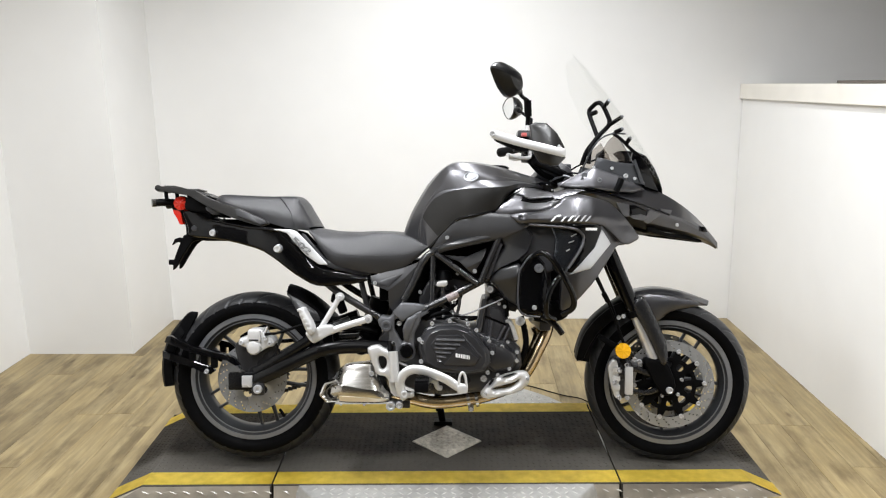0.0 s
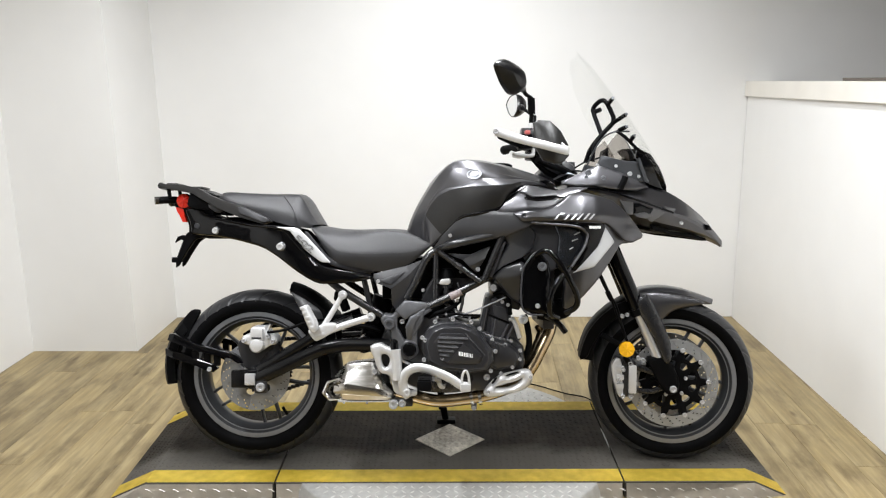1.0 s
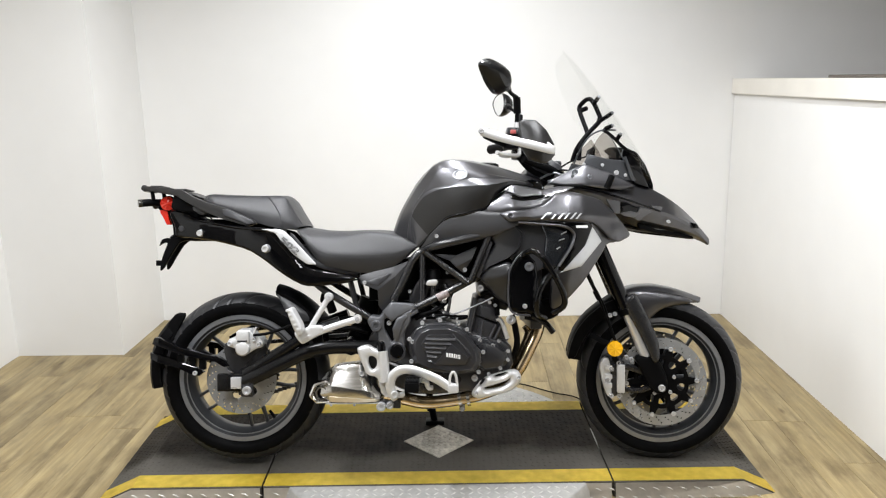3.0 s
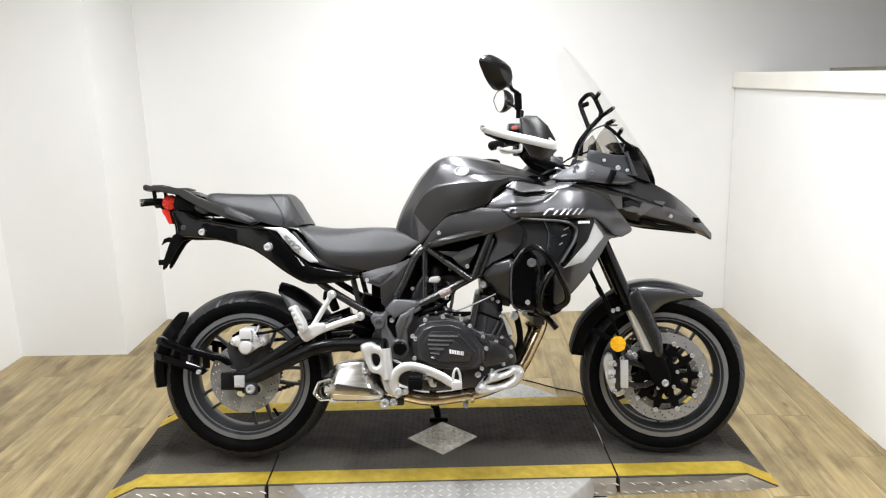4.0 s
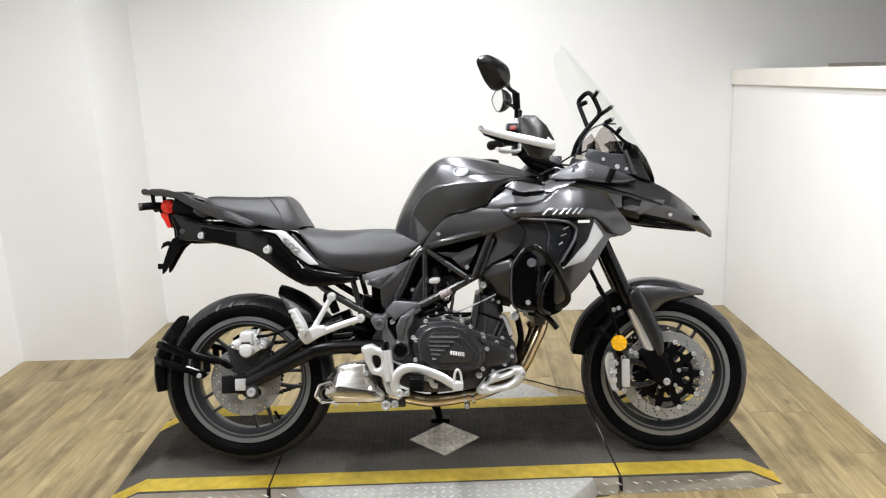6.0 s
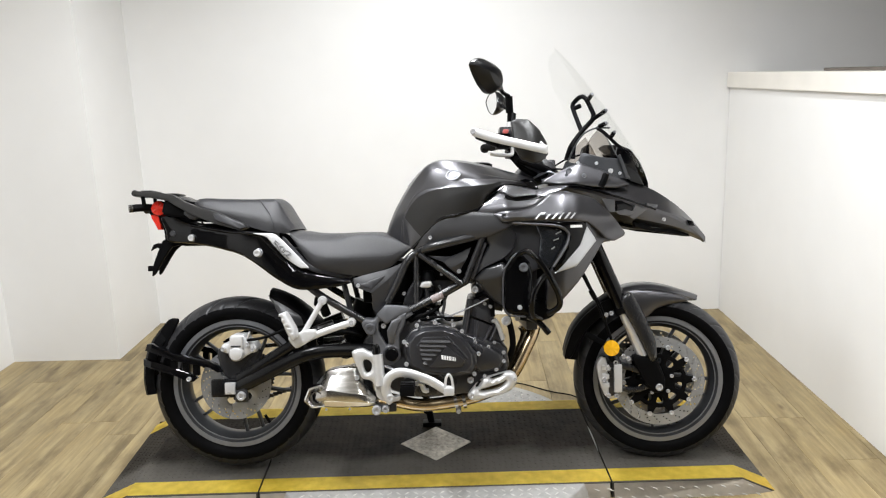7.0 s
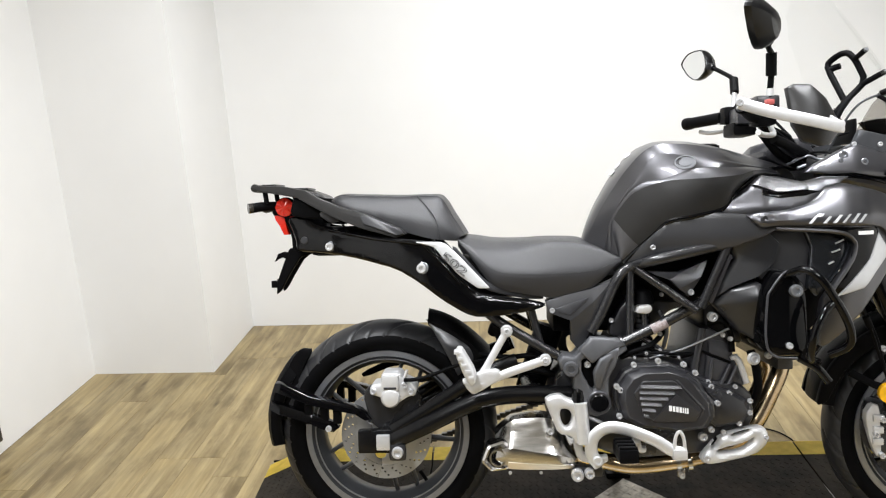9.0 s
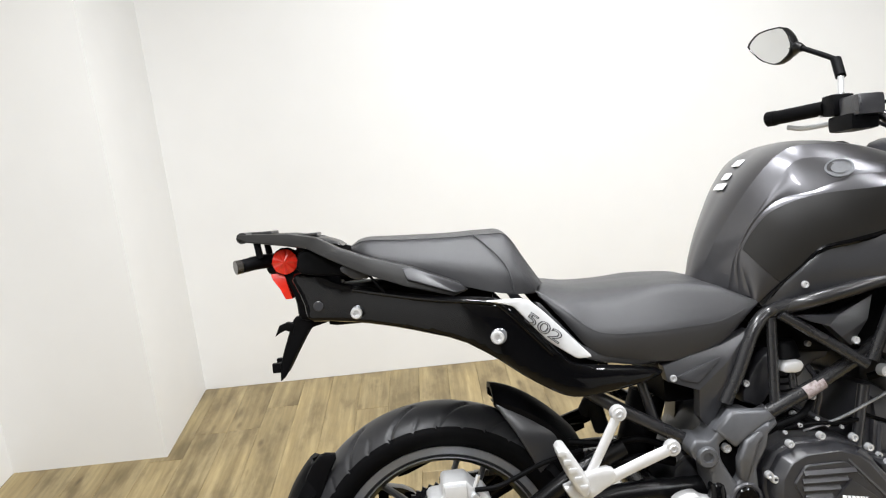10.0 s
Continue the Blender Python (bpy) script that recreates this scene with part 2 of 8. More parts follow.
def fillet(points, rounds=2, ratio=0.22, closed=True):
    """Cuts the corners of a loop or line."""
    pts = [Vector(p) for p in points]
    for _ in range(rounds):
        out = [] if closed else [pts[0]]
        n = len(pts)
        for i in range(n if closed else n - 1):
            a, b = pts[i], pts[(i + 1) % n]
            out += [a.lerp(b, ratio), a.lerp(b, 1 - ratio)]
        if not closed:
            out.append(pts[-1])
        pts = out
    return pts


def curve_line(points, steps=8):
    """A smooth line through points (Catmull-Rom)."""
    p = [Vector(q) for q in points]
    p = [2 * p[0] - p[1], *p, 2 * p[-1] - p[-2]]
    out = []
    for i in range(1, len(p) - 2):
        for k in range(steps):
            t = k / steps
            out.append(0.5 * ((2 * p[i]) + (p[i + 1] - p[i - 1]) * t + (2 * p[i - 1] - 5 * p[i] + 4 * p[i + 1] - p[i + 2]) * t * t
                              + (3 * p[i] - p[i - 1] - 3 * p[i + 1] + p[i + 2]) * t ** 3))
    out.append(p[-2])
    return out


def tube(bm, points, r, seg=12, smooth=True, steps=6, r_end=None, flat=1.0):
    """A capped tube along points. flat < 1 squeezes it across."""
    line = curve_line(points, steps) if smooth and len(points) > 2 else [Vector(q) for q in points]
    n = len(line)
    tangents = [(line[min(i + 1, n - 1)] - line[max(i - 1, 0)]).normalized() for i in range(n)]
    up = Vector((0, 1, 0)) if abs(tangents[0].y) < 0.8 else Vector((0, 0, 1))
    rings = []
    for i, c in enumerate(line):
        side = tangents[i].cross(up).normalized()
        up = side.cross(tangents[i]).normalized()
        rad = r if r_end is None else r + (r_end - r) * i / (n - 1)
        rings.append([bm.verts.new(c + rad * (math.cos(a) * side + flat * math.sin(a) * up)) for a in (math.tau * k / seg for k in range(seg))])
    for a, b in zip(rings, rings[1:]):
        for k in range(seg):
            bm.faces.new((a[k], a[(k + 1) % seg], b[(k + 1) % seg], b[k]))
    bm.faces.new(rings[0][::-1])
    bm.faces.new(rings[-1])
    return bm


def loft(rings, cap=True, bm=None):
    """A skin over closed rings of equal length."""
    bm = bm or bmesh.new()
    vs = [[bm.verts.new(p) for p in ring] for ring in rings]
    k = len(vs[0])
    for a, b in zip(vs, vs[1:]):
        for i in range(k):
            bm.faces.new((a[i], a[(i + 1) % k], b[(i + 1) % k], b[i]))
    if cap:
        bm.faces.new(vs[0][::-1])
        bm.faces.new(vs[-1])
    return bm


def box_bm(lo, hi, bevel=0.004, bm=None):
    bm = bm or bmesh.new()
    made = bmesh.ops.create_cube(bm, size=1)["verts"]
    for v in made:
        v.co = Vector([lo[i] + (hi[i] - lo[i]) * (v.co[i] + 0.5) for i in range(3)])
    if bevel:
        edges = list({e for v in made for e in v.link_edges})
        bmesh.ops.bevel(bm, geom=edges, offset=bevel, segments=2, profile=0.7, affect="EDGES")
    return bm


def revolve(profile, centre, n=64, closed=True):
    """Profile points (radius, y) turned round the y axis through centre."""
    bm = bmesh.new()
    cx, cy, cz = centre
    rings = []
    for i in range(n):
        a = math.tau * i / n
        rings.append([bm.verts.new((cx + r * math.cos(a), cy + y, cz + r * math.sin(a))) for r, y in profile])
    m = len(profile)
    for i in range(n):
        a, b = rings[i], rings[(i + 1) % n]
        for j in range(m if closed else m - 1):
            bm.faces.new((a[j], b[j], b[(j + 1) % m], a[(j + 1) % m]))
    return bm


def inside(loop, x, z):
    hit, j = False, len(loop) - 1
    for i in range(len(loop)):
        xi, zi, xj, zj = *loop[i], *loop[j]
        if (zi > z) != (zj > z) and x < (xj - xi) * (z - zi) / (zj - zi) + xi:
            hit = not hit
        j = i
    return hit


def resample(loop, step):
    out = []
    for i in range(len(loop)):
        a, b = Vector(loop[i]), Vector(loop[(i + 1) % len(loop)])
        k = max(1, math.ceil((b - a).length / step))
        out += [tuple(a.lerp(b, j / k)) for j in range(k)]
    return out


def far_from(loops, pts):
    """The distance of each point from the loops."""
    pts = np.array(pts, float).reshape(-1, 2)
    best = np.full(len(pts), 1e9)
    for loop in loops:
        a = np.array(loop, float)
        b = np.roll(a, -1, axis=0)
        for p, q in zip(a, b):
            d = q - p
            t = np.clip(((pts - p) @ d) / max(d @ d, 1e-12), 0, 1)
            best = np.minimum(best, np.linalg.norm(pts - p - t[:, None] * d, axis=1))
    return best


def panel(outline, y, thick=0.012, edge=0.006, bulge=0.0, step=0.014, rounds=1, ratio=0.2, holes=(), hole_rounds=2):
    """A moulded sheet seen from the side: an outline in x, z, set at y (a number or a function of x, z); its outer face looks to -y."""
    yf = y if callable(y) else (lambda px, pz: y)
    outer = resample([tuple(p) for p in fillet(outline, rounds, ratio)] if rounds else list(outline), step)
    inner = [resample([tuple(p) for p in fillet(h, hole_rounds, 0.25 if hole_rounds > 1 else 0.14)], step) for h in holes]
    loops = [outer, *inner]
    xs, zs = [p[0] for p in outer], [p[1] for p in outer]
    grid = []
    r, row = 0, min(zs)
    while row < max(zs):
        col = min(xs) + (step / 2 if r % 2 else 0)
        while col < max(xs):
            if inside(outer, col, row) and not any(inside(h, col, row) for h in inner):
                grid.append((col, row))
            col += step
        row, r = row + step * 0.87, r + 1
    if grid:
        dist = far_from(loops, grid)
        grid = [g for g, d in zip(grid, dist) if d > step * 0.45]
        near = []
        if edge:
            for loop in loops:
                n = len(loop)
                for i in range(n):
                    t = Vector(loop[(i + 1) % n]) - Vector(loop[i - 1])
                    if t.length < 1e-6:
                        continue
                    nrm = Vector((-t.y, t.x)).normalized()
                    for s in (-1, 1):
                        for w in (0.35, 1.0):
                            q = Vector(loop[i]) + s * w * edge * nrm
                            if inside(outer, *q) and not any(inside(h, *q) for h in inner):
                                near.append((tuple(q), w * edge))
            if near:
                dd = far_from(loops, [q for q, _ in near])
                near = [q for (q, w), d in zip(near, dd) if d > 0.8 * w]
        grid = grid + near
    pts = [p for loop in loops for p in loop] + grid
    edges, at = [], 0
    for loop in loops:
        edges += [(at + i, at + (i + 1) % len(loop)) for i in range(len(loop))]
        at += len(loop)
    vs, es, fs, *_ = geometry.delaunay_2d_cdt([Vector(p) for p in pts], edges, [], 0, 1e-6)
    flat = [tuple(v) for v in vs]
    dist = far_from(loops, flat)
    top = max(dist.max(), 1e-6)
    bm = bmesh.new()
    front, back = [], []
    for (px, pz), d in zip(flat, dist):
        t = min(d / edge, 1.0) if edge else 1.0
        out = yf(px, pz) + edge * (1 - math.sqrt(max(0.0, 1 - (1 - t) ** 2))) - bulge * (1 - (1 - min(d / top, 1)) ** 2)
        front.append(bm.verts.new((px, out, pz)))
        back.append(bm.verts.new((px, yf(px, pz) + thick + edge, pz)))
    rim = {}
    for f in fs:
        if len(f) != 3:
            continue
        cx, cz = (sum(flat[i][k] for i in f) / 3 for k in (0, 1))
        if not inside(outer, cx, cz) or any(inside(h, cx, cz) for h in inner):
            continue
        bm.faces.new([front[i] for i in f])
        bm.faces.new([back[i] for i in f][::-1])
        for a, b in zip(f, (*f[1:], f[0])):
            rim[tuple(sorted((a, b)))] = rim.get(tuple(sorted((a, b))), 0) + 1
    for (a, b), count in rim.items():
        if count == 1:
            bm.faces.new((front[a], front[b], back[b], back[a]))
    bmesh.ops.delete(bm, geom=[v for v in bm.verts if not v.link_faces], context="VERTS")
    return bm


def flipped(bm, mid=0.0):
    """The same mesh on the other side of a middle plane."""
    other = bm.copy()
    for v in other.verts:
        v.co.y = 2 * mid - v.co.y
    bmesh.ops.reverse_faces(other, faces=other.faces)
    return other


def both(name, bm, mat, parent, label="", sharp=38.0, mid=0.0):
    """A part and its mirror image on the other side."""
    twin = flipped(bm, mid)
    first = part(name, bm, mat, parent, label, sharp)
    part(name, twin, mat, parent, label, sharp)
    return first


def bolt_bm(x, y, z, r=0.008, depth=0.008, socket=True, bm=None, out=-1):
    """A bolt head that looks to -y (out=-1) or +y."""
    bm = bm or bmesh.new()
    n = 14
    prof = [(r, 0), (r, depth * 0.7), (r * 0.86, depth)] + ([(r * 0.5, depth), (r * 0.42, depth * 0.55)] if socket else [])
    rings = []
    for rad, d in prof:
        rings.append([(x + rad * math.cos(math.tau * k / n), y + out * d, z + rad * math.sin(math.tau * k / n)) for k in range(n)])
    return loft(rings, True, bm)


def ring_y(cx, cy, cz, rx, rz, n=24):
    return [(cx + rx * math.cos(math.tau * k / n), cy, cz + rz * math.sin(math.tau * k / n)) for k in range(n)]


def lerp_at(x, table):
    return float(np.interp(x, [t[0] for t in table], [t[1] for t in table]))


def skin(lines, rows, swells, steps=7):
    """A skin over lines of equal length, its strips swelling a little between them."""
    dense_lines = [curve_line(line, steps) for line in lines]
    table = []
    for k, (rows_here, swell) in enumerate(zip(rows, swells)):
        a, b = dense_lines[k], dense_lines[k + 1]
        n = len(a)
        normals = []
        for i in range(n):
            along = a[min(i + 1, n - 1)] - a[max(i - 1, 0)] + b[min(i + 1, n - 1)] - b[max(i - 1, 0)]
            out = along.cross(b[i] - a[i])
            out = out.normalized() if out.length > 1e-9 else Vector((0, -1, 0))
            normals.append(out if out.dot(Vector((-0.2, -0.7, 0.7))) > 0 else -out)
        for r in range(rows_here):
            t = r / rows_here
            table.append([a[i].lerp(b[i], t) + normals[i] * swell * 4 * t * (1 - t) for i in range(n)])
    table.append(dense_lines[-1])
    return table


def sheet(table, mirror=False, back=None, bm=None, weld=True):
    bm = bm or bmesh.new()
    for s in ((1, -1) if mirror else (1,)):
        vs = [[bm.verts.new((p.x, s * p.y, p.z)) for p in row] for row in table]
        for a, b in zip(vs, vs[1:]):
            for i in range(len(a) - 1):
                bm.faces.new((a[i], a[i + 1], b[i + 1], b[i]))
        if back is not None:
            low = [[bm.verts.new((p.x, s * (p.y + back), p.z)) for p in row] for row in table]
            for a, b in zip(low, low[1:]):
                for i in range(len(a) - 1):
                    bm.faces.new((a[i], b[i], b[i + 1], a[i + 1]))
            loop = [(0, i) for i in range(len(vs[0]))] + [(j, len(vs[0]) - 1) for j in range(1, len(vs))] + [(len(vs) - 1, i) for i in range(len(vs[0]) - 2, -1, -1)] + [(j, 0) for j in range(len(vs) - 2, 0, -1)]
            for p, q in zip(loop, loop[1:] + loop[:1]):
                bm.faces.new((vs[p[0]][p[1]], low[p[0]][p[1]], low[q[0]][q[1]], vs[q[0]][q[1]]))
    if weld:
        bmesh.ops.remove_doubles(bm, verts=bm.verts, dist=1e-5)
    return bm


def facets(name, pts, faces, depth, mat, parent, label="", bevel=0.0016, sharp=30):
    """A moulded piece with flat faces and fine rounded edges, its back set in by depth."""
    bm = bmesh.new()
    front = [bm.verts.new(p) for p in pts]
    rear = [bm.verts.new((x, y + depth, z)) for x, y, z in pts]
    count = {}
    for f in faces:
        bm.faces.new([front[i] for i in f])
        bm.faces.new([rear[i] for i in f][::-1])
        for a, b in zip(f, (*f[1:], f[0])):
            key = (min(a, b), max(a, b))
            count[key] = count.get(key, 0) + 1
    for (a, b), c in count.items():
        if c == 1:
            bm.faces.new((front[a], front[b], rear[b], rear[a]))
    bmesh.ops.recalc_face_normals(bm, faces=bm.faces)
    edges = [e for e in bm.edges if len(e.link_faces) == 2 and any(v in front for v in e.verts) and e.calc_face_angle() > 0.06 and all(v in front for v in e.verts)]
    bmesh.ops.bevel(bm, geom=edges, offset=bevel, segments=2, profile=0.6, affect="EDGES", clamp_overlap=True)
    return part(name, bm, mat, parent, label, sharp)


# ---- the room ----
def slab(name, lo, hi, mat, label, category, bevel=0):
    return tagged(part(name, box_bm(lo, hi, bevel), mat, None, smooth=False), label, category, "", "structure")


CEILING = 2.72
slab("wall_north", (-2.475, 1.99, 0), (4.6, 2.11, CEILING), M_WALL, "smooth white painted back wall", "wall")
slab("wall_west", (-2.475, -5.0, 0), (-2.355, 2.11, CEILING), M_WALL, "smooth white painted side wall", "wall")
slab("wall_column", (-2.4, 1.4, -0.01), (-1.778, 2.05, CEILING + 0.01), M_WALL, "white painted boxed-out column in the corner", "wall")
slab("wall_south", (-2.475, -5.12, 0), (4.6, -5.0, CEILING), M_DARKWALL, "unseen wall closing the room, darkened to cut reflections", "wall")
slab("wall_far_east", (4.48, -5.0, 0), (4.6, 1.99, CEILING), M_WALL, "plain white wall beyond the partition", "wall")
slab("ceiling", (-2.475, -5.12, CEILING), (4.6, 2.11, CEILING + 0.1), M_CEIL, "unseen ceiling, greyed to lower the fill light", "ceiling")

def rise(me, above):
    """Raises the partition's top towards its open end, to fit the camera's view."""
    for v in me.vertices:
        if v.co.z > above:
            v.co.z -= 0.017 * v.co.y


# the low partition on the right stands a little askew
lowwall = slab("wall_partition", (0, -5.3, 0), (0.12, 0, 1.378), M_WALL, "white half-height partition wall", "wall")
rise(lowwall.data, 1.0)
lowwall.matrix_basis = pose(1.598, 1.985, 0, 0, 0, 1.5)
cap = slab("trim", (-0.018, -5.3, 1.301), (0.138, 0, 1.384), M_TRIM, "cream painted cap board on the partition", "trim", 0.004)
rise(cap.data, 0.0)
cap.matrix_basis = pose(1.598, 1.983, 0, 0, 0, 1.5)
board = tagged(part("shelf_board", box_bm((-0.05, -1.4, 0), (0.05, 0, 0.013), 0.003), M_DARKBOARD, None, smooth=False), "thin dark wooden board lying on the partition cap", "board")
board.matrix_basis = pose(1.735, 1.04, 1.401, -0.97, 0, 1.5)


def wall_grille():
    """A dark framed panel of expanded metal against the side wall."""
    root = tagged(new("wall_grille"), "black metal grille in a dark worn frame against the white wall", "grille")
    y0, y1, z0, z1, w = -0.55, 0.665, 0.065, 1.55, 0.075
    for lo, hi in (((0, y0, z0), (0.03, y1, z0 + w)), ((0, y0, z1 - w), (0.03, y1, z1)), ((0, y0, z0 + w + 0.001), (0.03, y0 + w, z1 - w - 0.001)), ((0, y1 - w, z0 + w + 0.001), (0.03, y1, z1 - w - 0.001))):
        part("frame_bar", box_bm(lo, hi, 0.004), M_DARKBOARD_FRAME, root)
    part("backing", box_bm((0.001, y0 + w, z0 + w), (0.006, y1 - w, z1 - w), 0), M_GREYBACK, root)
    bm = bmesh.new()
    step = 0.034
    rows = int((z1 - z0 - 2 * w) / (step * 0.55))
    for i in range(rows):
        zc = z0 + w + (i + 0.5) * step * 0.55
        pts = []
        k = int((y1 - y0 - 2 * w) / (step / 2))
        for j in range(k + 1):
            pts.append((0.012, y0 + w + j * step / 2, zc + (step * 0.27 if (j + i) % 2 else -step * 0.27)))
        tube(bm, pts, 0.0028, 4, smooth=False)
    part("mesh_sheet", bm, M_DARKBOARD_FRAME, root)
    root.matrix_basis = pose(-2.354, 0, 0)
    return root


M_DARKBOARD_FRAME = material("blackened_frame", (0.03, 0.027, 0.024), 0.45, metal=0.2, vary=0.6, scale=18, second=(0.07, 0.06, 0.045), bump=0.2, wear=6)
M_GREYBACK = material("grey_backing", (0.2, 0.2, 0.19), 0.6, vary=0.1)
wall_grille()

# ---- the turntable and its deck ----
DECK = pose(-0.05, 0.265, 0, 0, 0.5, 1.9)
TOP = 0.064


def treads(bm, spots, lift, length=0.024, width=0.0065, height=0.0016):
    """Raised bars of a tread plate: x, y, turn."""
    for x, y, a in spots:
        c, s = math.cos(a), math.sin(a)
        vs = []
        for u, v, h in ((-1, 0, 0), (0, -1, 0), (1, 0, 0), (0, 1, 0), (-0.6, 0, 1), (0, -0.4, 1), (0.6, 0, 1), (0, 0.4, 1)):
            px, py = u * length / 2, v * width / 2
            vs.append(bm.verts.new((x + c * px - s * py, y + s * px + c * py, lift(x, y) + h * height)))
        for f in ((0, 1, 5, 4), (1, 2, 6, 5), (2, 3, 7, 6), (3, 0, 4, 7), (4, 5, 6, 7)):
            bm.faces.new([vs[i] for i in f])
    return bm


def tread_spots(test, x0, x1, y0, y1, pitch=0.03):
    out = []
    for i in range(int((x1 - x0) / pitch)):
        for j in range(int((y1 - y0) / pitch)):
            x, y = x0 + (i + 0.5) * pitch, y0 + (j + 0.5) * pitch
            if test(x, y):
                out.append((x, y, math.pi / 4 if (i + j) % 2 else -math.pi / 4))
    return out


def deck_lift(x, y=0):
    """The height of the deck along its length: flat, with sloping ends."""
    return lerp_at(abs(x), [(0, TOP), (1.07, TOP), (1.2, 0.004)])


def vehicle_turntable():
    root = tagged(new("vehicle_turntable"), "low steel turntable, black deck, yellow edges, tread plate skirts", "turntable")
    half = 0.34
    radius = 0.622
    # round base plate
    n = 96
    rings = [[(r * math.cos(math.tau * k / n), r * math.sin(math.tau * k / n), z) for k in range(n)] for r, z in ((radius + 0.022, -0.012), (radius + 0.012, 0.035), (radius, TOP - 0.006), (radius - 0.004, TOP - 0.003))]
    disc = part("round_plate", loft(rings), M_TREAD, root, "silver tread plate disc", sharp=25)
    spots = tread_spots(lambda x, y: math.hypot(x, y) < radius - 0.02 and abs(y) > half + 0.012, -radius, radius, -radius, radius)
    part("tread", treads(bmesh.new(), spots, lambda x, y: TOP - 0.003, height=0.0022), M_TREAD_BAR, disc)["kind"] = "stuff"
    # deck sections
    for name, xa, xb in (("ramp_plate", -1.2, -0.617), ("centre_plate", -0.611, 0.611), ("ramp_plate", 0.617, 1.2)):
        cuts = [xa] + [c for c in (-1.07, 1.07) if xa < c < xb] + [xb]
        sections = []
        for x in cuts:
            z = deck_lift(x)
            sections.append([(x, -half, -0.014), (x, -half + 0.002, z - 0.002), (x, -half + 0.004, z), (x, half - 0.004, z), (x, half - 0.002, z - 0.002), (x, half, -0.014)])
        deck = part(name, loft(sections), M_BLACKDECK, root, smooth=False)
        # yellow edge stripes
        for side in (-1, 1):
            bm = bmesh.new()
            strips = []
            for x in cuts:
                z = deck_lift(x) + 0.0015
                e = 0.004 if abs(abs(x) - 1.2) > 1e-6 else 0.004
                ya, yb = side * (half - e), side * (half - 0.09)
                strips.append((bm.verts.new((x, ya, z)), bm.verts.new((x, yb, z))))
            for a, b in zip(strips, strips[1:]):
                bm.faces.new((a[0], b[0], b[1], a[1]))
            bmesh.ops.solidify(bm, geom=bm.faces[:], thickness=0.001)
            part("edge_stripe", bm, M_YELLOW, deck, "worn yellow painted stripe", smooth=False)
        # skirts with their treads
        hide = 0.515
        for side in (-1, 1):
            lo, hi = xa + 0.004, xb - 0.004
            pieces = [(lo, hi)] if name == "ramp_plate" else [(lo, -hide), (hide, hi)]
            for pa, pb in pieces:
                xs = [pa] + [c for c in (-1.07, 1.07) if pa < c < pb] + [pb]
                bm = bmesh.new()
                rows = [(bm.verts.new((x, side * (half + 0.024), -0.008)), bm.verts.new((x, side * (half + 0.002), max(deck_lift(x) - 0.003, 0.0)))) for x in xs]
                for a, b in zip(rows, rows[1:]):
                    bm.faces.new((a[0], b[0], b[1], a[1]))
                bmesh.ops.solidify(bm, geom=bm.faces[:], thickness=0.002)
                skirt = part("skirt", bm, M_TREAD_TAN, deck, "tan-grey tread plate skirt", smooth=False)
                part("rubber_edge", box_bm((pa, side * (half + 0.026) - 0.004, 0.0), (pb, side * (half + 0.026) + 0.004, 0.005), 0.001), M_BLACK, skirt, "thin black rubber edge")
                bm = bmesh.new()
                i, x = 0, pa + 0.02
                while x < pb - 0.01:
                    for row in (0.014, 0.042):
                        if row + 0.01 < deck_lift(x):
                            shift = 0.024 if row > 0.03 else 0.0
                            vs = []
                            a = -0.45 * side * side
                            for u, v, h in ((-1, 0, 0), (0, -1, 0), (1, 0, 0), (0, 1, 0), (-0.6, 0, 1), (0, -0.4, 1), (0.6, 0, 1), (0, 0.4, 1)):
                                px, pz = u * 0.014, v * 0.0034
                                vs.append(bm.verts.new((x + shift + math.cos(a) * px - math.sin(a) * pz, side * (half + 0.0055 + 0.0018 * h + 0.018 * (0.061 - row) / 0.061), row + math.sin(a) * px + math.cos(a) * pz)))
                            for f in ((0, 1, 5, 4), (1, 2, 6, 5), (2, 3, 7, 6), (3, 0, 4, 7), (4, 5, 6, 7)):
                                bm.faces.new([vs[q] for q in f])
                    x, i = x + 0.048, i + 1
                if bm.verts:
                    part("tread", bm, M_TREAD_BAR, skirt)["kind"] = "stuff"
                else:
                    bm.free()
        def on_deck(x, y):
            return xa + 0.02 < x < xb - 0.02 and -half + 0.1 < y < half - 0.1 and abs(x - 0.004) + abs(y + 0.016) > 0.15 and abs(x) < 1.17
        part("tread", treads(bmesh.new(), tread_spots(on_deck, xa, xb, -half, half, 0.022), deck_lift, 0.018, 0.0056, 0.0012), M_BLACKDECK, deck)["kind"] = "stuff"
    # bare diamond in the middle
    d = 0.136
    rings = [[(0.004 + d * k * math.cos(a), -0.016 + d * k * math.sin(a), TOP + z) for a in (0, math.pi / 2, math.pi, 1.5 * math.pi)] for k, z in ((1, 0), (0.985, 0.003))]
    diamond = part("diamond_plate", loft(rings), M_DIAMOND, root, "bare worn steel diamond", smooth=False)
    part("tread", treads(bmesh.new(), tread_spots(lambda x, y: abs(x - 0.004) + abs(y + 0.016) < 0.122, -0.15, 0.15, -0.17, 0.14, 0.021), lambda x, y: TOP + 0.003, 0.018, 0.005, 0.0016), M_DIAMOND, diamond)["kind"] = "stuff"
    root.matrix_basis = DECK
    return root


vehicle_turntable()

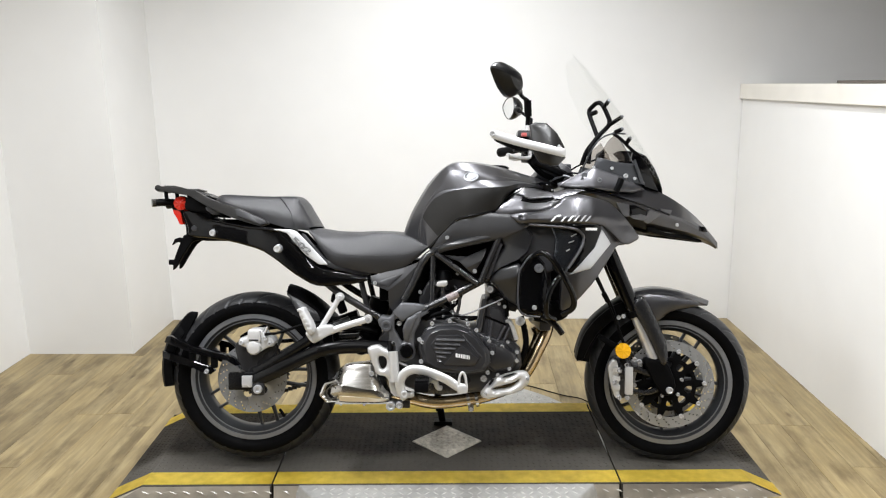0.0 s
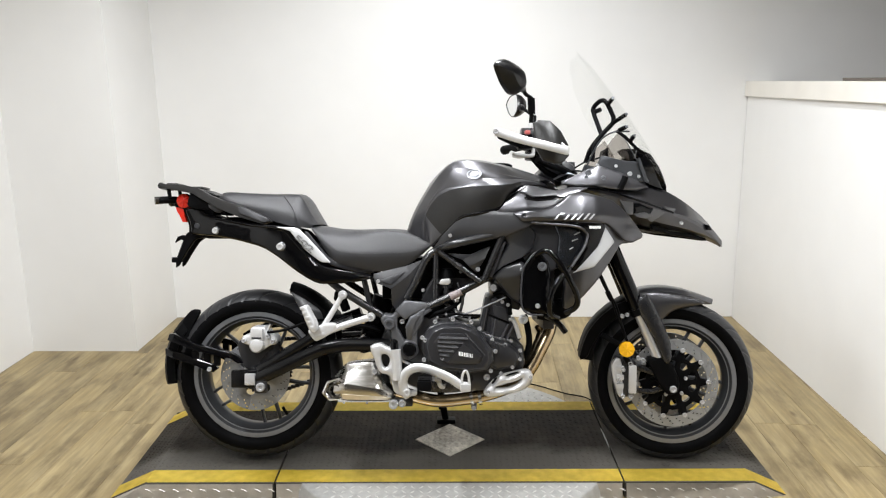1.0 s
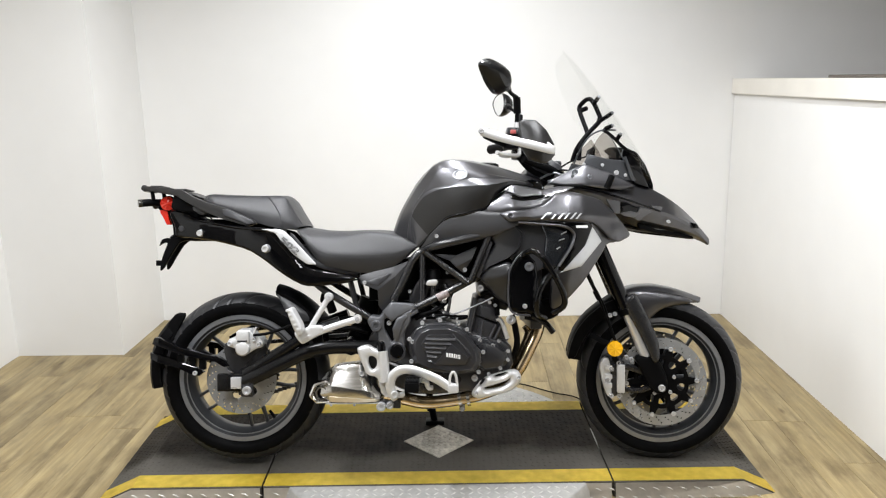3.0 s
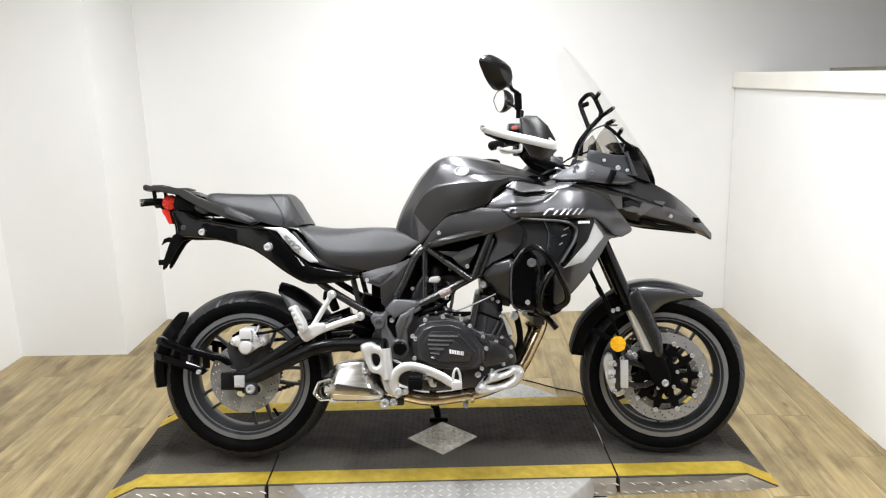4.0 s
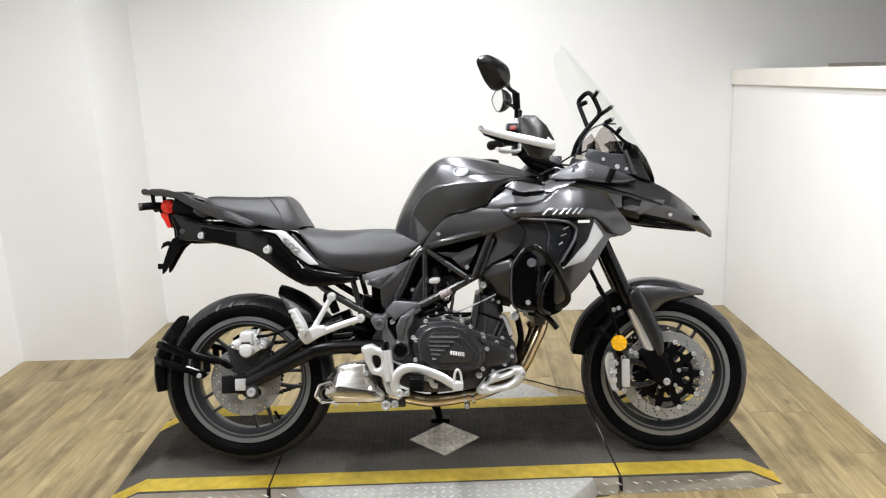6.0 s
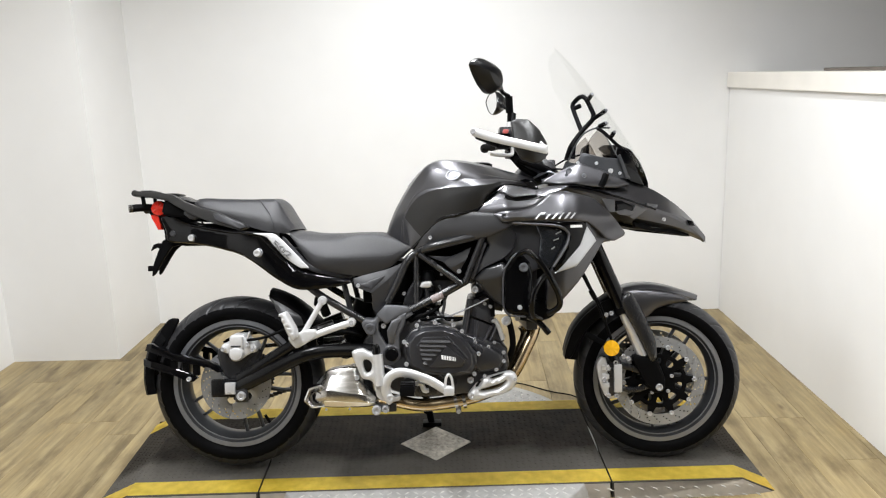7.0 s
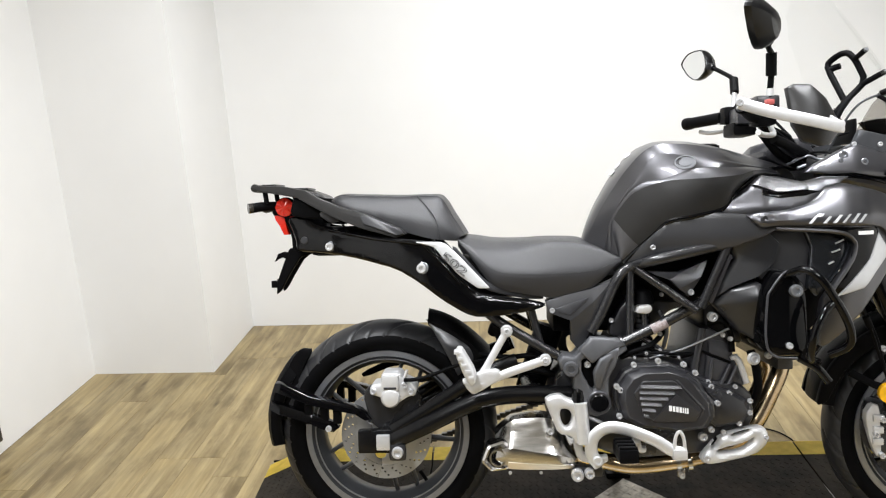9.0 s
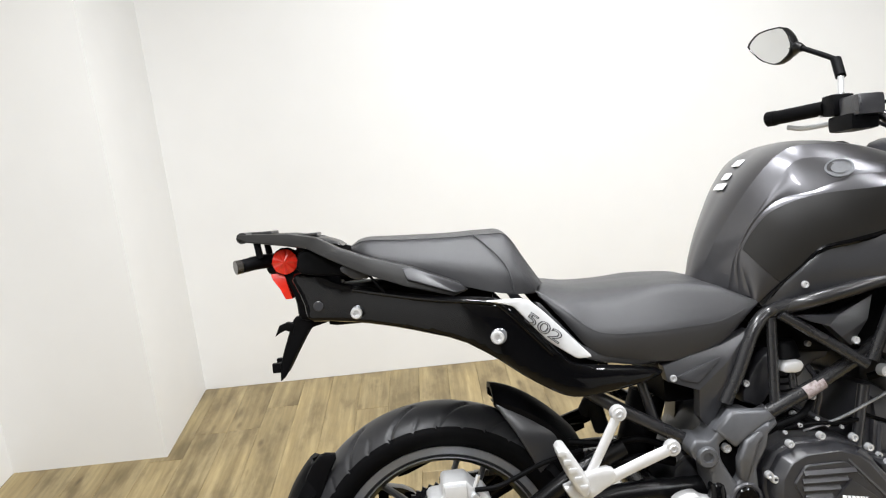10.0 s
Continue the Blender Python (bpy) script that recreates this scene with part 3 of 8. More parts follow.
# a thin black cable on the floor behind the turntable
cable = bmesh.new()
tube(cable, [(0.25, 0.975, 0.004), (0.324, 0.945, 0.004), (0.375, 0.912, 0.004), (0.42, 0.875, 0.004), (0.484, 0.83, 0.004), (0.52, 0.815, 0.004), (0.56, 0.79, 0.004), (0.59, 0.74, 0.004), (0.6, 0.68, 0.004)], 0.0028, 6)
tagged(part("floor_cable", cable, M_BLACK), "thin black cable lying on the wooden floor", "cable")


# ---- the motorcycle, built upright: x forward, y to its left, z up from the tyres' contact ----
bike = tagged(new("motorcycle"), "dark grey adventure motorcycle on its side stand on the turntable", "motorcycle")
REAR, FRONT = (-0.762, 0.0, 0.318), (0.757, 0.0, 0.296)


def tyre_bm(centre, radius, width, rim, grooves, seed):
    """A tyre with a rounded crown and slanting grooves."""
    bm = bmesh.new()
    n, half = 680, width / 2
    cx, cy, cz = centre
    prof = []
    for k in range(33):
        a = -1 + 2 * k / 32
        ang = a * 1.25
        prof.append((radius - half * 0.92 * (1 - math.cos(ang)) * 0.9, half * math.sin(ang) / math.sin(1.25), a))
    low = prof[0][0]
    wall = [(rim + 0.004, half * 0.68), (rim + (low - rim) * 0.35, half * 0.95), (rim + (low - rim) * 0.75, half * 1.01)]
    full = [(r, -y, None) for r, y in wall] + prof + [(r, y, None) for r, y in wall[::-1]]
    rings = []
    for i in range(n):
        th = math.tau * i / n
        ring = []
        for r, y, a in full:
            cut = 0.0
            if a is not None and 0.1 < abs(a) < 0.93:
                ph = (grooves * th / math.tau + (0.95 * abs(a) - 0.35 * a * a) * (1 if a > 0 else -1) * 1.3 + (0.5 if a > 0 else 0)) % 1.0
                cut = 0.006 * math.exp(-((ph - 0.5) / 0.045) ** 2)
                ph2 = (2 * grooves * th / math.tau - 1.1 * abs(a)) % 1.0
                if abs(a) > 0.62:
                    cut = max(cut, 0.004 * math.exp(-((ph2 - 0.5) / 0.06) ** 2))
            ring.append(bm.verts.new((cx + (r - cut) * math.cos(th), cy + y, cz + (r - cut) * math.sin(th))))
        rings.append(ring)
    m = len(full)
    for i in range(n):
        a, b = rings[i], rings[(i + 1) % n]
        for j in range(m - 1):
            bm.faces.new((a[j], b[j], b[j + 1], a[j + 1]))
    return bm


def rotor_bm(centre, y, r_out, r_in, holes, thick=0.005, wave=0):
    """A drilled brake disc."""
    cx, _, cz = centre
    n = 72
    outer = [(cx + (r_out + (0.004 * math.cos(wave * math.tau * k / n) if wave else 0)) * math.cos(math.tau * k / n), cz + (r_out + (0.004 * math.cos(wave * math.tau * k / n) if wave else 0)) * math.sin(math.tau * k / n)) for k in range(n)]
    gaps = [[(cx + r_in * math.cos(math.tau * k / 48), cz + r_in * math.sin(math.tau * k / 48)) for k in range(48)]]
    for i in range(holes):
        for q in range(3):
            a = math.tau * (i + 0.28 * q) / holes
            rr = r_in + (r_out - r_in) * (0.25 + 0.25 * q)
            gaps.append([(cx + rr * math.cos(a) + 0.0034 * math.cos(k * math.tau / 6), cz + rr * math.sin(a) + 0.0034 * math.sin(k * math.tau / 6)) for k in range(6)])
    return ring_plate(outer, gaps, y, thick)


def ring_plate(outer, gaps, y, thick):
    loops = [outer, *gaps]
    pts = [p for loop in loops for p in loop]
    edges, at = [], 0
    for loop in loops:
        edges += [(at + i, at + (i + 1) % len(loop)) for i in range(len(loop))]
        at += len(loop)
    vs, _, fs, *_ = geometry.delaunay_2d_cdt([Vector(p) for p in pts], edges, [], 0, 1e-7)
    flat = [tuple(v) for v in vs]
    bm = bmesh.new()
    a = [bm.verts.new((x, y, z)) for x, z in flat]
    b = [bm.verts.new((x, y + thick, z)) for x, z in flat]
    rim = {}
    for f in fs:
        cx, cz = (sum(flat[i][k] for i in f) / len(f) for k in (0, 1))
        if not inside(outer, cx, cz) or any(inside(g, cx, cz) for g in gaps):
            continue
        bm.faces.new([a[i] for i in f])
        bm.faces.new([b[i] for i in f][::-1])
        for p, q in zip(f, (*f[1:], f[0])):
            rim[tuple(sorted((p, q)))] = rim.get(tuple(sorted((p, q))), 0) + 1
    for (p, q), c in rim.items():
        if c == 1:
            bm.faces.new((a[p], a[q], b[q], b[p]))
    bmesh.ops.delete(bm, geom=[v for v in bm.verts if not v.link_faces], context="VERTS")
    return bm


def wheel(name, centre, radius, width, rim_w, spokes, turn):
    """A cast wheel: rim with lip, tyre, hub and paired spokes."""
    rim = 0.222
    h = rim_w / 2
    prof = [(rim + 0.006, -h), (rim + 0.008, -h + 0.004), (rim - 0.004, -h + 0.012), (rim - 0.02, -h * 0.4), (rim - 0.022, h * 0.4), (rim - 0.004, h - 0.012), (rim + 0.008, h - 0.004), (rim + 0.006, h),
            (rim - 0.009, h), (rim - 0.018, h - 0.012), (rim - 0.034, h * 0.35), (rim - 0.034, -h * 0.35), (rim - 0.018, -h + 0.012), (rim - 0.009, -h)]
    root = part(name, revolve(prof, centre, 96), M_RIM, bike, "graphite cast wheel rim", sharp=50)
    lip = [(rim + 0.0075, -h - 0.0015), (rim - 0.0075, -h - 0.0015), (rim - 0.0088, -h + 0.002), (rim + 0.0085, -h + 0.002)]
    bead = [(rim - 0.016, -h + 0.006), (rim - 0.0185, -h + 0.006), (rim - 0.0185, -h + 0.012), (rim - 0.016, -h + 0.012)]
    part("rim_bead", revolve(bead, centre, 96), M_RIMLIP, root)
    part("rim_lip", revolve(lip, centre, 96), M_RIMLIP, root)
    tyre = part("tyre", tyre_bm(centre, radius, width, rim, 17, 1), M_RUBBER, root, "black rubber road tyre with slanted grooves", sharp=50)
    # The crown takes the lit rubber colour, the sidewall the dark one.
    tyre.data.materials.append(M_TREADRUBBER)
    for f in tyre.data.polygons:
        d = f.center - Vector(centre)
        f.material_index = int(math.hypot(d.x, d.z) > rim + 0.58 * (radius - rim))
    hub = [(0.018, -h * 0.72), (0.05, -h * 0.72), (0.056, -h * 0.5), (0.044, -h * 0.3), (0.044, h * 0.3), (0.056, h * 0.5), (0.05, h * 0.72), (0.018, h * 0.72)]
    part("hub", revolve(hub, centre, 40), M_RIM, root)
    cx, cy, cz = centre
    for i in range(spokes):
        a = turn + math.tau * i / spokes
        lean = 0.16 if i % 2 else -0.16
        rings = []
        for k in range(7):
            t = k / 6
            r = 0.042 + (rim - 0.03 - 0.042) * t
            ang = a + lean * t
            w = 0.0088 - 0.0038 * t + 0.006 * max(0, t - 0.85)
            d = 0.017 - 0.006 * t
            ux, uz = math.cos(ang), math.sin(ang)
            tx, tz = -uz, ux
            yc = 0.014 * (1 if i % 2 else -1) * (1 - t)
            rings.append([(cx + r * ux + w * p * tx, cy + yc + d * q, cz + r * uz + w * p * tz) for p, q in ((-1, -0.5), (-0.5, -1), (0.5, -1), (1, -0.5), (1, 0.5), (0.5, 1), (-0.5, 1), (-1, 0.5))])
        part("spoke", loft(rings), M_RIM, root)
    va = turn - 1.25
    part("valve_stem", tube(bmesh.new(), [(cx + r * math.cos(va), cy - 0.006, cz + r * math.sin(va)) for r in (rim - 0.03, rim - 0.05, rim - 0.068)], 0.0055, 10), M_BLACK, root, "short black valve stem")
    return root


rear_wheel = wheel("rear_wheel", REAR, 0.309, 0.158, 0.125, 10, 0.25)
part("brake_disc", rotor_bm(REAR, -0.085, 0.125, 0.088, 22, wave=0), M_DISC, rear_wheel, "drilled steel brake disc", sharp=30)
part("disc_carrier", panel([(REAR[0] + 0.091 * math.cos(math.tau * k / 20), REAR[2] + 0.091 * math.sin(math.tau * k / 20)) for k in range(20)], -0.083, 0.006, 0.002, step=0.02, rounds=0,
     holes=[[(REAR[0] + 0.058 * math.cos(a) + 0.017 * math.cos(q * math.tau / 8), REAR[2] + 0.058 * math.sin(a) + 0.017 * math.sin(q * math.tau / 8)) for q in range(8)] for a in (math.tau * i / 6 + 0.2 for i in range(6))]), M_DISC, rear_wheel)
# sprocket with teeth, and the chain on the far side
teeth = [(REAR[0] + (0.098 if k % 2 else 0.106) * math.cos(math.tau * k / 84), REAR[2] + (0.098 if k % 2 else 0.106) * math.sin(math.tau * k / 84)) for k in range(84)]
part("sprocket", ring_plate(teeth, [[(REAR[0] + 0.06 * math.cos(math.tau * k / 30), REAR[2] + 0.06 * math.sin(math.tau * k / 30)) for k in range(30)]], 0.085, 0.006), M_ENGINE, rear_wheel)
chain = bmesh.new()
for run, z0, z1 in ((0, 0.425, 0.47), (1, 0.215, 0.395)):
    for i in range(34):
        t = i / 34
        x = -0.762 + 0.54 * t
        z = z0 + (z1 - z0) * t
        box_bm((x, 0.08 if i % 2 else 0.083, z - 0.007), (x + 0.0185, 0.1 if i % 2 else 0.097, z + 0.007), 0.002, chain)
part("drive_chain", chain, M_ENGINE, bike)["kind"] = "stuff"

front_wheel = wheel("front_wheel", FRONT, 0.299, 0.122, 0.1, 10, 0.1)
for y in (-0.078, 0.073):
    disc = part("brake_disc", rotor_bm(FRONT, y, 0.16, 0.122, 26), M_DISC, front_wheel, "drilled steel brake disc", sharp=30)
    out = -1 if y < 0 else 1
    arms = []
    for k in range(60):
        a = math.tau * k / 60
        r = 0.13 if (k % 6) in (0, 1) else 0.098
        arms.append((FRONT[0] + r * math.cos(a), FRONT[2] + r * math.sin(a)))
    slots = [[(FRONT[0] + rr * math.cos(a), FRONT[2] + rr * math.sin(a)) for rr, a in ((0.058, b - 0.16), (0.085, b - 0.2), (0.085, b + 0.2), (0.058, b + 0.16))] for b in (math.tau * (i + 0.6) / 10 for i in range(10))]
    part("disc_carrier", panel(arms, y - 0.0005, 0.005, 0.0015, step=0.02, rounds=0, holes=slots), M_BLACK, disc, "black ten-arm disc carrier")
    for i in range(10):
        a = math.tau * i / 10 + 0.05
        part("disc_bolt", bolt_bm(FRONT[0] + 0.124 * math.cos(a), y, FRONT[2] + 0.124 * math.sin(a), 0.0085, 0.006, out=out), M_CHROME, disc)
    for i in range(5):
        a = math.tau * i / 5 + 0.4
        part("carrier_bolt", bolt_bm(FRONT[0] + 0.048 * math.cos(a), y, FRONT[2] + 0.048 * math.sin(a), 0.007, 0.008, out=out), M_CHROME, disc)

# ---- swingarm, rear brake, low fender ----
swing = bmesh.new()
for s in (-1, 1):
    tube(swing, [(-0.735, s * 0.145, 0.345), (-0.62, s * 0.15, 0.415), (-0.5, s * 0.15, 0.49), (-0.4, s * 0.14, 0.53)], 0.02, 12, flat=0.8)
    tube(swing, [(-0.74, s * 0.15, 0.318), (-0.647, s * 0.16, 0.362), (-0.547, s * 0.16, 0.41), (-0.487, s * 0.16, 0.431), (-0.4, s * 0.155, 0.441), (-0.22, s * 0.15, 0.436)], 0.0245, 12, flat=0.8)
    box_bm((-0.83, s * 0.145 - 0.016, 0.287), (-0.72, s * 0.145 + 0.016, 0.349), 0.008, swing)
tube(swing, [(-0.36, -0.15, 0.44), (-0.36, 0.15, 0.44)], 0.03)
arm = part("swingarm", swing, M_ARM, bike, "black braced tube swingarm")
part("axle_block", box_bm((-0.778, -0.176, 0.3), (-0.742, -0.16, 0.34), 0.003), M_CHROME, arm, "bare metal axle adjuster block")
part("axle_nut", bolt_bm(-0.722, -0.166, 0.293, 0.016, 0.016), M_CHROME, arm)
part("stand_bobbin", box_bm((-0.745, -0.17, 0.27), (-0.7, -0.158, 0.315), 0.01), M_ENGINE, arm)
part("adjuster_bolt", tube(bmesh.new(), [(-0.82, -0.15, 0.325), (-0.79, -0.15, 0.323)], 0.005), M_RIMLIP, arm)
part("chain_guard", panel([(-0.86, 0.45), (-0.75, 0.5), (-0.55, 0.5), (-0.42, 0.52), (-0.42, 0.5), (-0.55, 0.475), (-0.75, 0.475), (-0.85, 0.435)], 0.105, 0.006, 0.003), M_BLACK, arm)

cal = part("rear_caliper", panel([(-0.795, 0.462), (-0.787, 0.472), (-0.765, 0.474), (-0.763, 0.497), (-0.757, 0.502), (-0.716, 0.502), (-0.71, 0.496), (-0.697, 0.482), (-0.68, 0.474), (-0.668, 0.455), (-0.674, 0.44), (-0.69, 0.438), (-0.71, 0.426), (-0.722, 0.418), (-0.75, 0.418), (-0.765, 0.436), (-0.79, 0.444)], -0.15, 0.07, 0.004, 0.002, step=0.01, rounds=1, ratio=0.14), M_SILVER, bike, "silver cast rear brake caliper")
part("caliper_head", box_bm((-0.76, -0.168, 0.458), (-0.716, -0.14, 0.498), 0.006), M_SILVER, cal)
part("piston_boss", loft([ring_y(-0.738, y, 0.438, r, r, 20) for y, r in ((-0.145, 0.026), (-0.165, 0.026), (-0.172, 0.021), (-0.174, 0.01))]), M_SILVER, cal)
for bx, bz in ((-0.785, 0.455), (-0.683, 0.452), (-0.7, 0.47)):
    part("caliper_bolt", bolt_bm(bx, -0.152, bz, 0.0085, 0.012), M_CHROME, cal)
part("caliper_slot", box_bm((-0.755, -0.1695, 0.462), (-0.721, -0.166, 0.468), 0.001), M_ENGINE, cal)
part("bleed_nipple", tube(bmesh.new(), [(-0.7, -0.155, 0.488), (-0.692, -0.157, 0.512)], 0.0045, 8), M_CHROME, cal)
part("caliper_bracket", panel([(-0.82, 0.44), (-0.79, 0.47), (-0.7, 0.47), (-0.66, 0.44), (-0.67, 0.38), (-0.7, 0.34), (-0.76, 0.33), (-0.8, 0.36)], -0.12, 0.012, 0.004), M_FRAME, cal)
part("brake_hose", tube(bmesh.new(), [(-0.7, -0.16, 0.485), (-0.66, -0.17, 0.49), (-0.62, -0.16, 0.5), (-0.56, -0.15, 0.52), (-0.48, -0.13, 0.53)], 0.005), M_BLACK, cal)

rings = []
for k in range(13):
    t = k / 12
    ang = math.radians(188 - 46 * t)
    r = 0.322 + 0.008 * math.sin(t * math.pi)
    w = 0.068 - 0.02 * max(0, t - 0.75) * 4
    cx, cz = REAR[0] - 0.0 + r * math.cos(ang), REAR[2] + 0.01 + r * math.sin(ang)
    nx, nz = math.cos(ang), math.sin(ang)
    prof = [(-w, -0.03), (-w - 0.004, 0.0), (-w * 0.8, 0.012), (0, 0.018), (w * 0.8, 0.012), (w + 0.004, 0.0), (w, -0.03), (w - 0.006, -0.03), (w - 0.006, 0.0), (0, 0.012), (-w + 0.006, 0.0), (-w + 0.006, -0.03)]
    rings.append([(cx + d * nx, y, cz + d * nz) for y, d in prof])
fend = part("rear_spray_guard", loft(rings), M_BLACK, bike, "black plastic spray guard behind the tyre", sharp=45)
part("guard_skirt", panel([(-1.086, 0.345), (-1.078, 0.41), (-1.054, 0.47), (-1.026, 0.53), (-1.0, 0.557), (-0.965, 0.553), (-0.995, 0.5), (-1.018, 0.43), (-1.025, 0.36)], -0.06, 0.01, 0.005), M_BLACK, fend)
for q in (1, -1):
    arm_pts = [(-1.066, -0.13, 0.452), (-1.058, -0.13, 0.474), (-1.04, -0.131, 0.474), (-0.96, -0.136, 0.437), (-0.845, -0.138, 0.411), (-0.822, -0.136, 0.4), (-0.795, -0.132, 0.372), (-0.812, -0.138, 0.37), (-0.838, -0.142, 0.388), (-0.958, -0.142, 0.414), (-1.048, -0.135, 0.447)]
    guard_arm = facets("guard_arm", [(x, q * y, z) for x, y, z in arm_pts], [(0, 1, 2, 10), (2, 3, 9, 10), (3, 4, 8, 9), (4, 5, 8), (5, 6, 7, 8)], q * 0.03, M_GLOSS, fend, "black plastic guard arm", 0.002)
    low_pts = [(-1.078, -0.115, 0.42), (-1.045, -0.12, 0.412), (-0.958, -0.13, 0.386), (-0.905, -0.132, 0.366), (-0.885, -0.132, 0.35), (-0.9, -0.134, 0.338), (-0.93, -0.136, 0.346), (-0.97, -0.138, 0.366), (-1.05, -0.13, 0.388), (-1.076, -0.12, 0.398)]
    facets("guard_prong", [(x, q * y, z) for x, y, z in low_pts], [(0, 1, 8, 9), (1, 2, 7, 8), (2, 3, 6, 7), (3, 4, 5, 6)], q * 0.026, M_GLOSS, guard_arm, "black lower guard arm", 0.002)
    for x in (-0.968, -0.925, -0.89):
        part("guard_web", box_bm((x - 0.011, min(q * -0.13, q * -0.11), 0.36), (x + 0.011, max(q * -0.13, q * -0.11), 0.415), 0.002), M_BLACK, guard_arm)
    if q > 0:
        part("arm_bolt", bolt_bm(-0.912, -0.136, 0.35, 0.0085, 0.01), M_CHROME, guard_arm)

rings = []
for k in range(9):
    t = k / 8
    x, z = -0.64 + 0.17 * t, 0.648 - 0.03 * t - 0.085 * t * t
    w = 0.06 + 0.035 * t
    drop = 0.03 + 0.11 * t
    rings.append([(x, -w, z - drop), (x, -w - 0.006, z - 0.02), (x, -w * 0.75, z), (x, 0, z + 0.008), (x, w * 0.75, z), (x, w + 0.006, z - 0.02), (x, w, z - drop), (x, w - 0.008, z - drop), (x, w * 0.7, z - 0.012), (x, 0, z - 0.004), (x, -w * 0.7, z - 0.012), (x, -w + 0.008, z - drop)])
part("inner_mudguard", loft(rings), M_BLACK, bike, "matte black inner rear mudguard", sharp=50)
BLADE = [(-0.645, 0.632), (-0.6, 0.561), (-0.559, 0.478), (-0.512, 0.518), (-0.5, 0.538), (-0.57, 0.603)]
part("mudguard_blade", panel(BLADE, lambda x, z: -0.088 + 0.4 * max(0, z - 0.56), 0.008, 0.003, 0.003, rounds=0), M_SATIN, bike, "satin mudguard side blade")
part("shock_hose", tube(bmesh.new(), [(-0.46, -0.1, 0.6), (-0.45, -0.12, 0.62), (-0.43, -0.1, 0.56)], 0.016), M_BLACK, bike)

# ---- frame ----
FY = -0.185
frame_bm = [
    ("main_rail", [(-0.208, FY, 0.609), (-0.178, FY, 0.664), (-0.138, FY, 0.748), (-0.1, FY, 0.778), (-0.05, FY - 0.05, 0.797), (0.1, FY - 0.066, 0.83), (0.2, -0.24, 0.852), (0.26, -0.17, 0.862)], 0.0135),
    ("upright_tube", [(-0.105, FY, 0.765), (-0.109, FY, 0.589)], 0.0105),
    ("brace_tube", [(-0.095, FY - 0.02, 0.772), (0.05, FY - 0.05, 0.667)], 0.0105),
    ("lower_rail", [(0.085, FY - 0.01, 0.69), (-0.034, FY - 0.01, 0.626), (-0.15, FY, 0.57)], 0.0145),
    ("front_upright", [(0.122, FY - 0.066, 0.83), (0.06, FY - 0.05, 0.675)], 0.0115),
    ("seat_stay", [(-0.51, -0.15, 0.69), (-0.437, -0.165, 0.633), (-0.307, -0.17, 0.554), (-0.255, -0.17, 0.525)], 0.013),
    ("seat_strut", [(-0.365, -0.15, 0.69), (-0.335, -0.155, 0.565)], 0.01),
]
for nm, pts, r in frame_bm:
    for s in (1, -1):
        part(nm, tube(bmesh.new(), [(x, s * y, z) for x, y, z in pts], r, 14, smooth=len(pts) > 3), M_FRAME, bike, "black frame tube")
part("tube_collar", tube(bmesh.new(), [(-0.155, FY, 0.567), (-0.125, FY - 0.002, 0.582)], 0.02), M_FRAME, bike)
part("tube_collar", tube(bmesh.new(), [(0.07, FY - 0.01, 0.682), (0.098, FY - 0.01, 0.697)], 0.018), M_FRAME, bike)
part("frame_sticker", tube(bmesh.new(), [(-0.056, FY - 0.0105, 0.6145), (-0.018, FY - 0.0105, 0.6336)], 0.0146, 14), M_STICKER, bike, "small silver and red warning sticker")
part("frame_bolt", bolt_bm(0.092, -0.21, 0.648, 0.0125, 0.018), M_CHROME, bike)
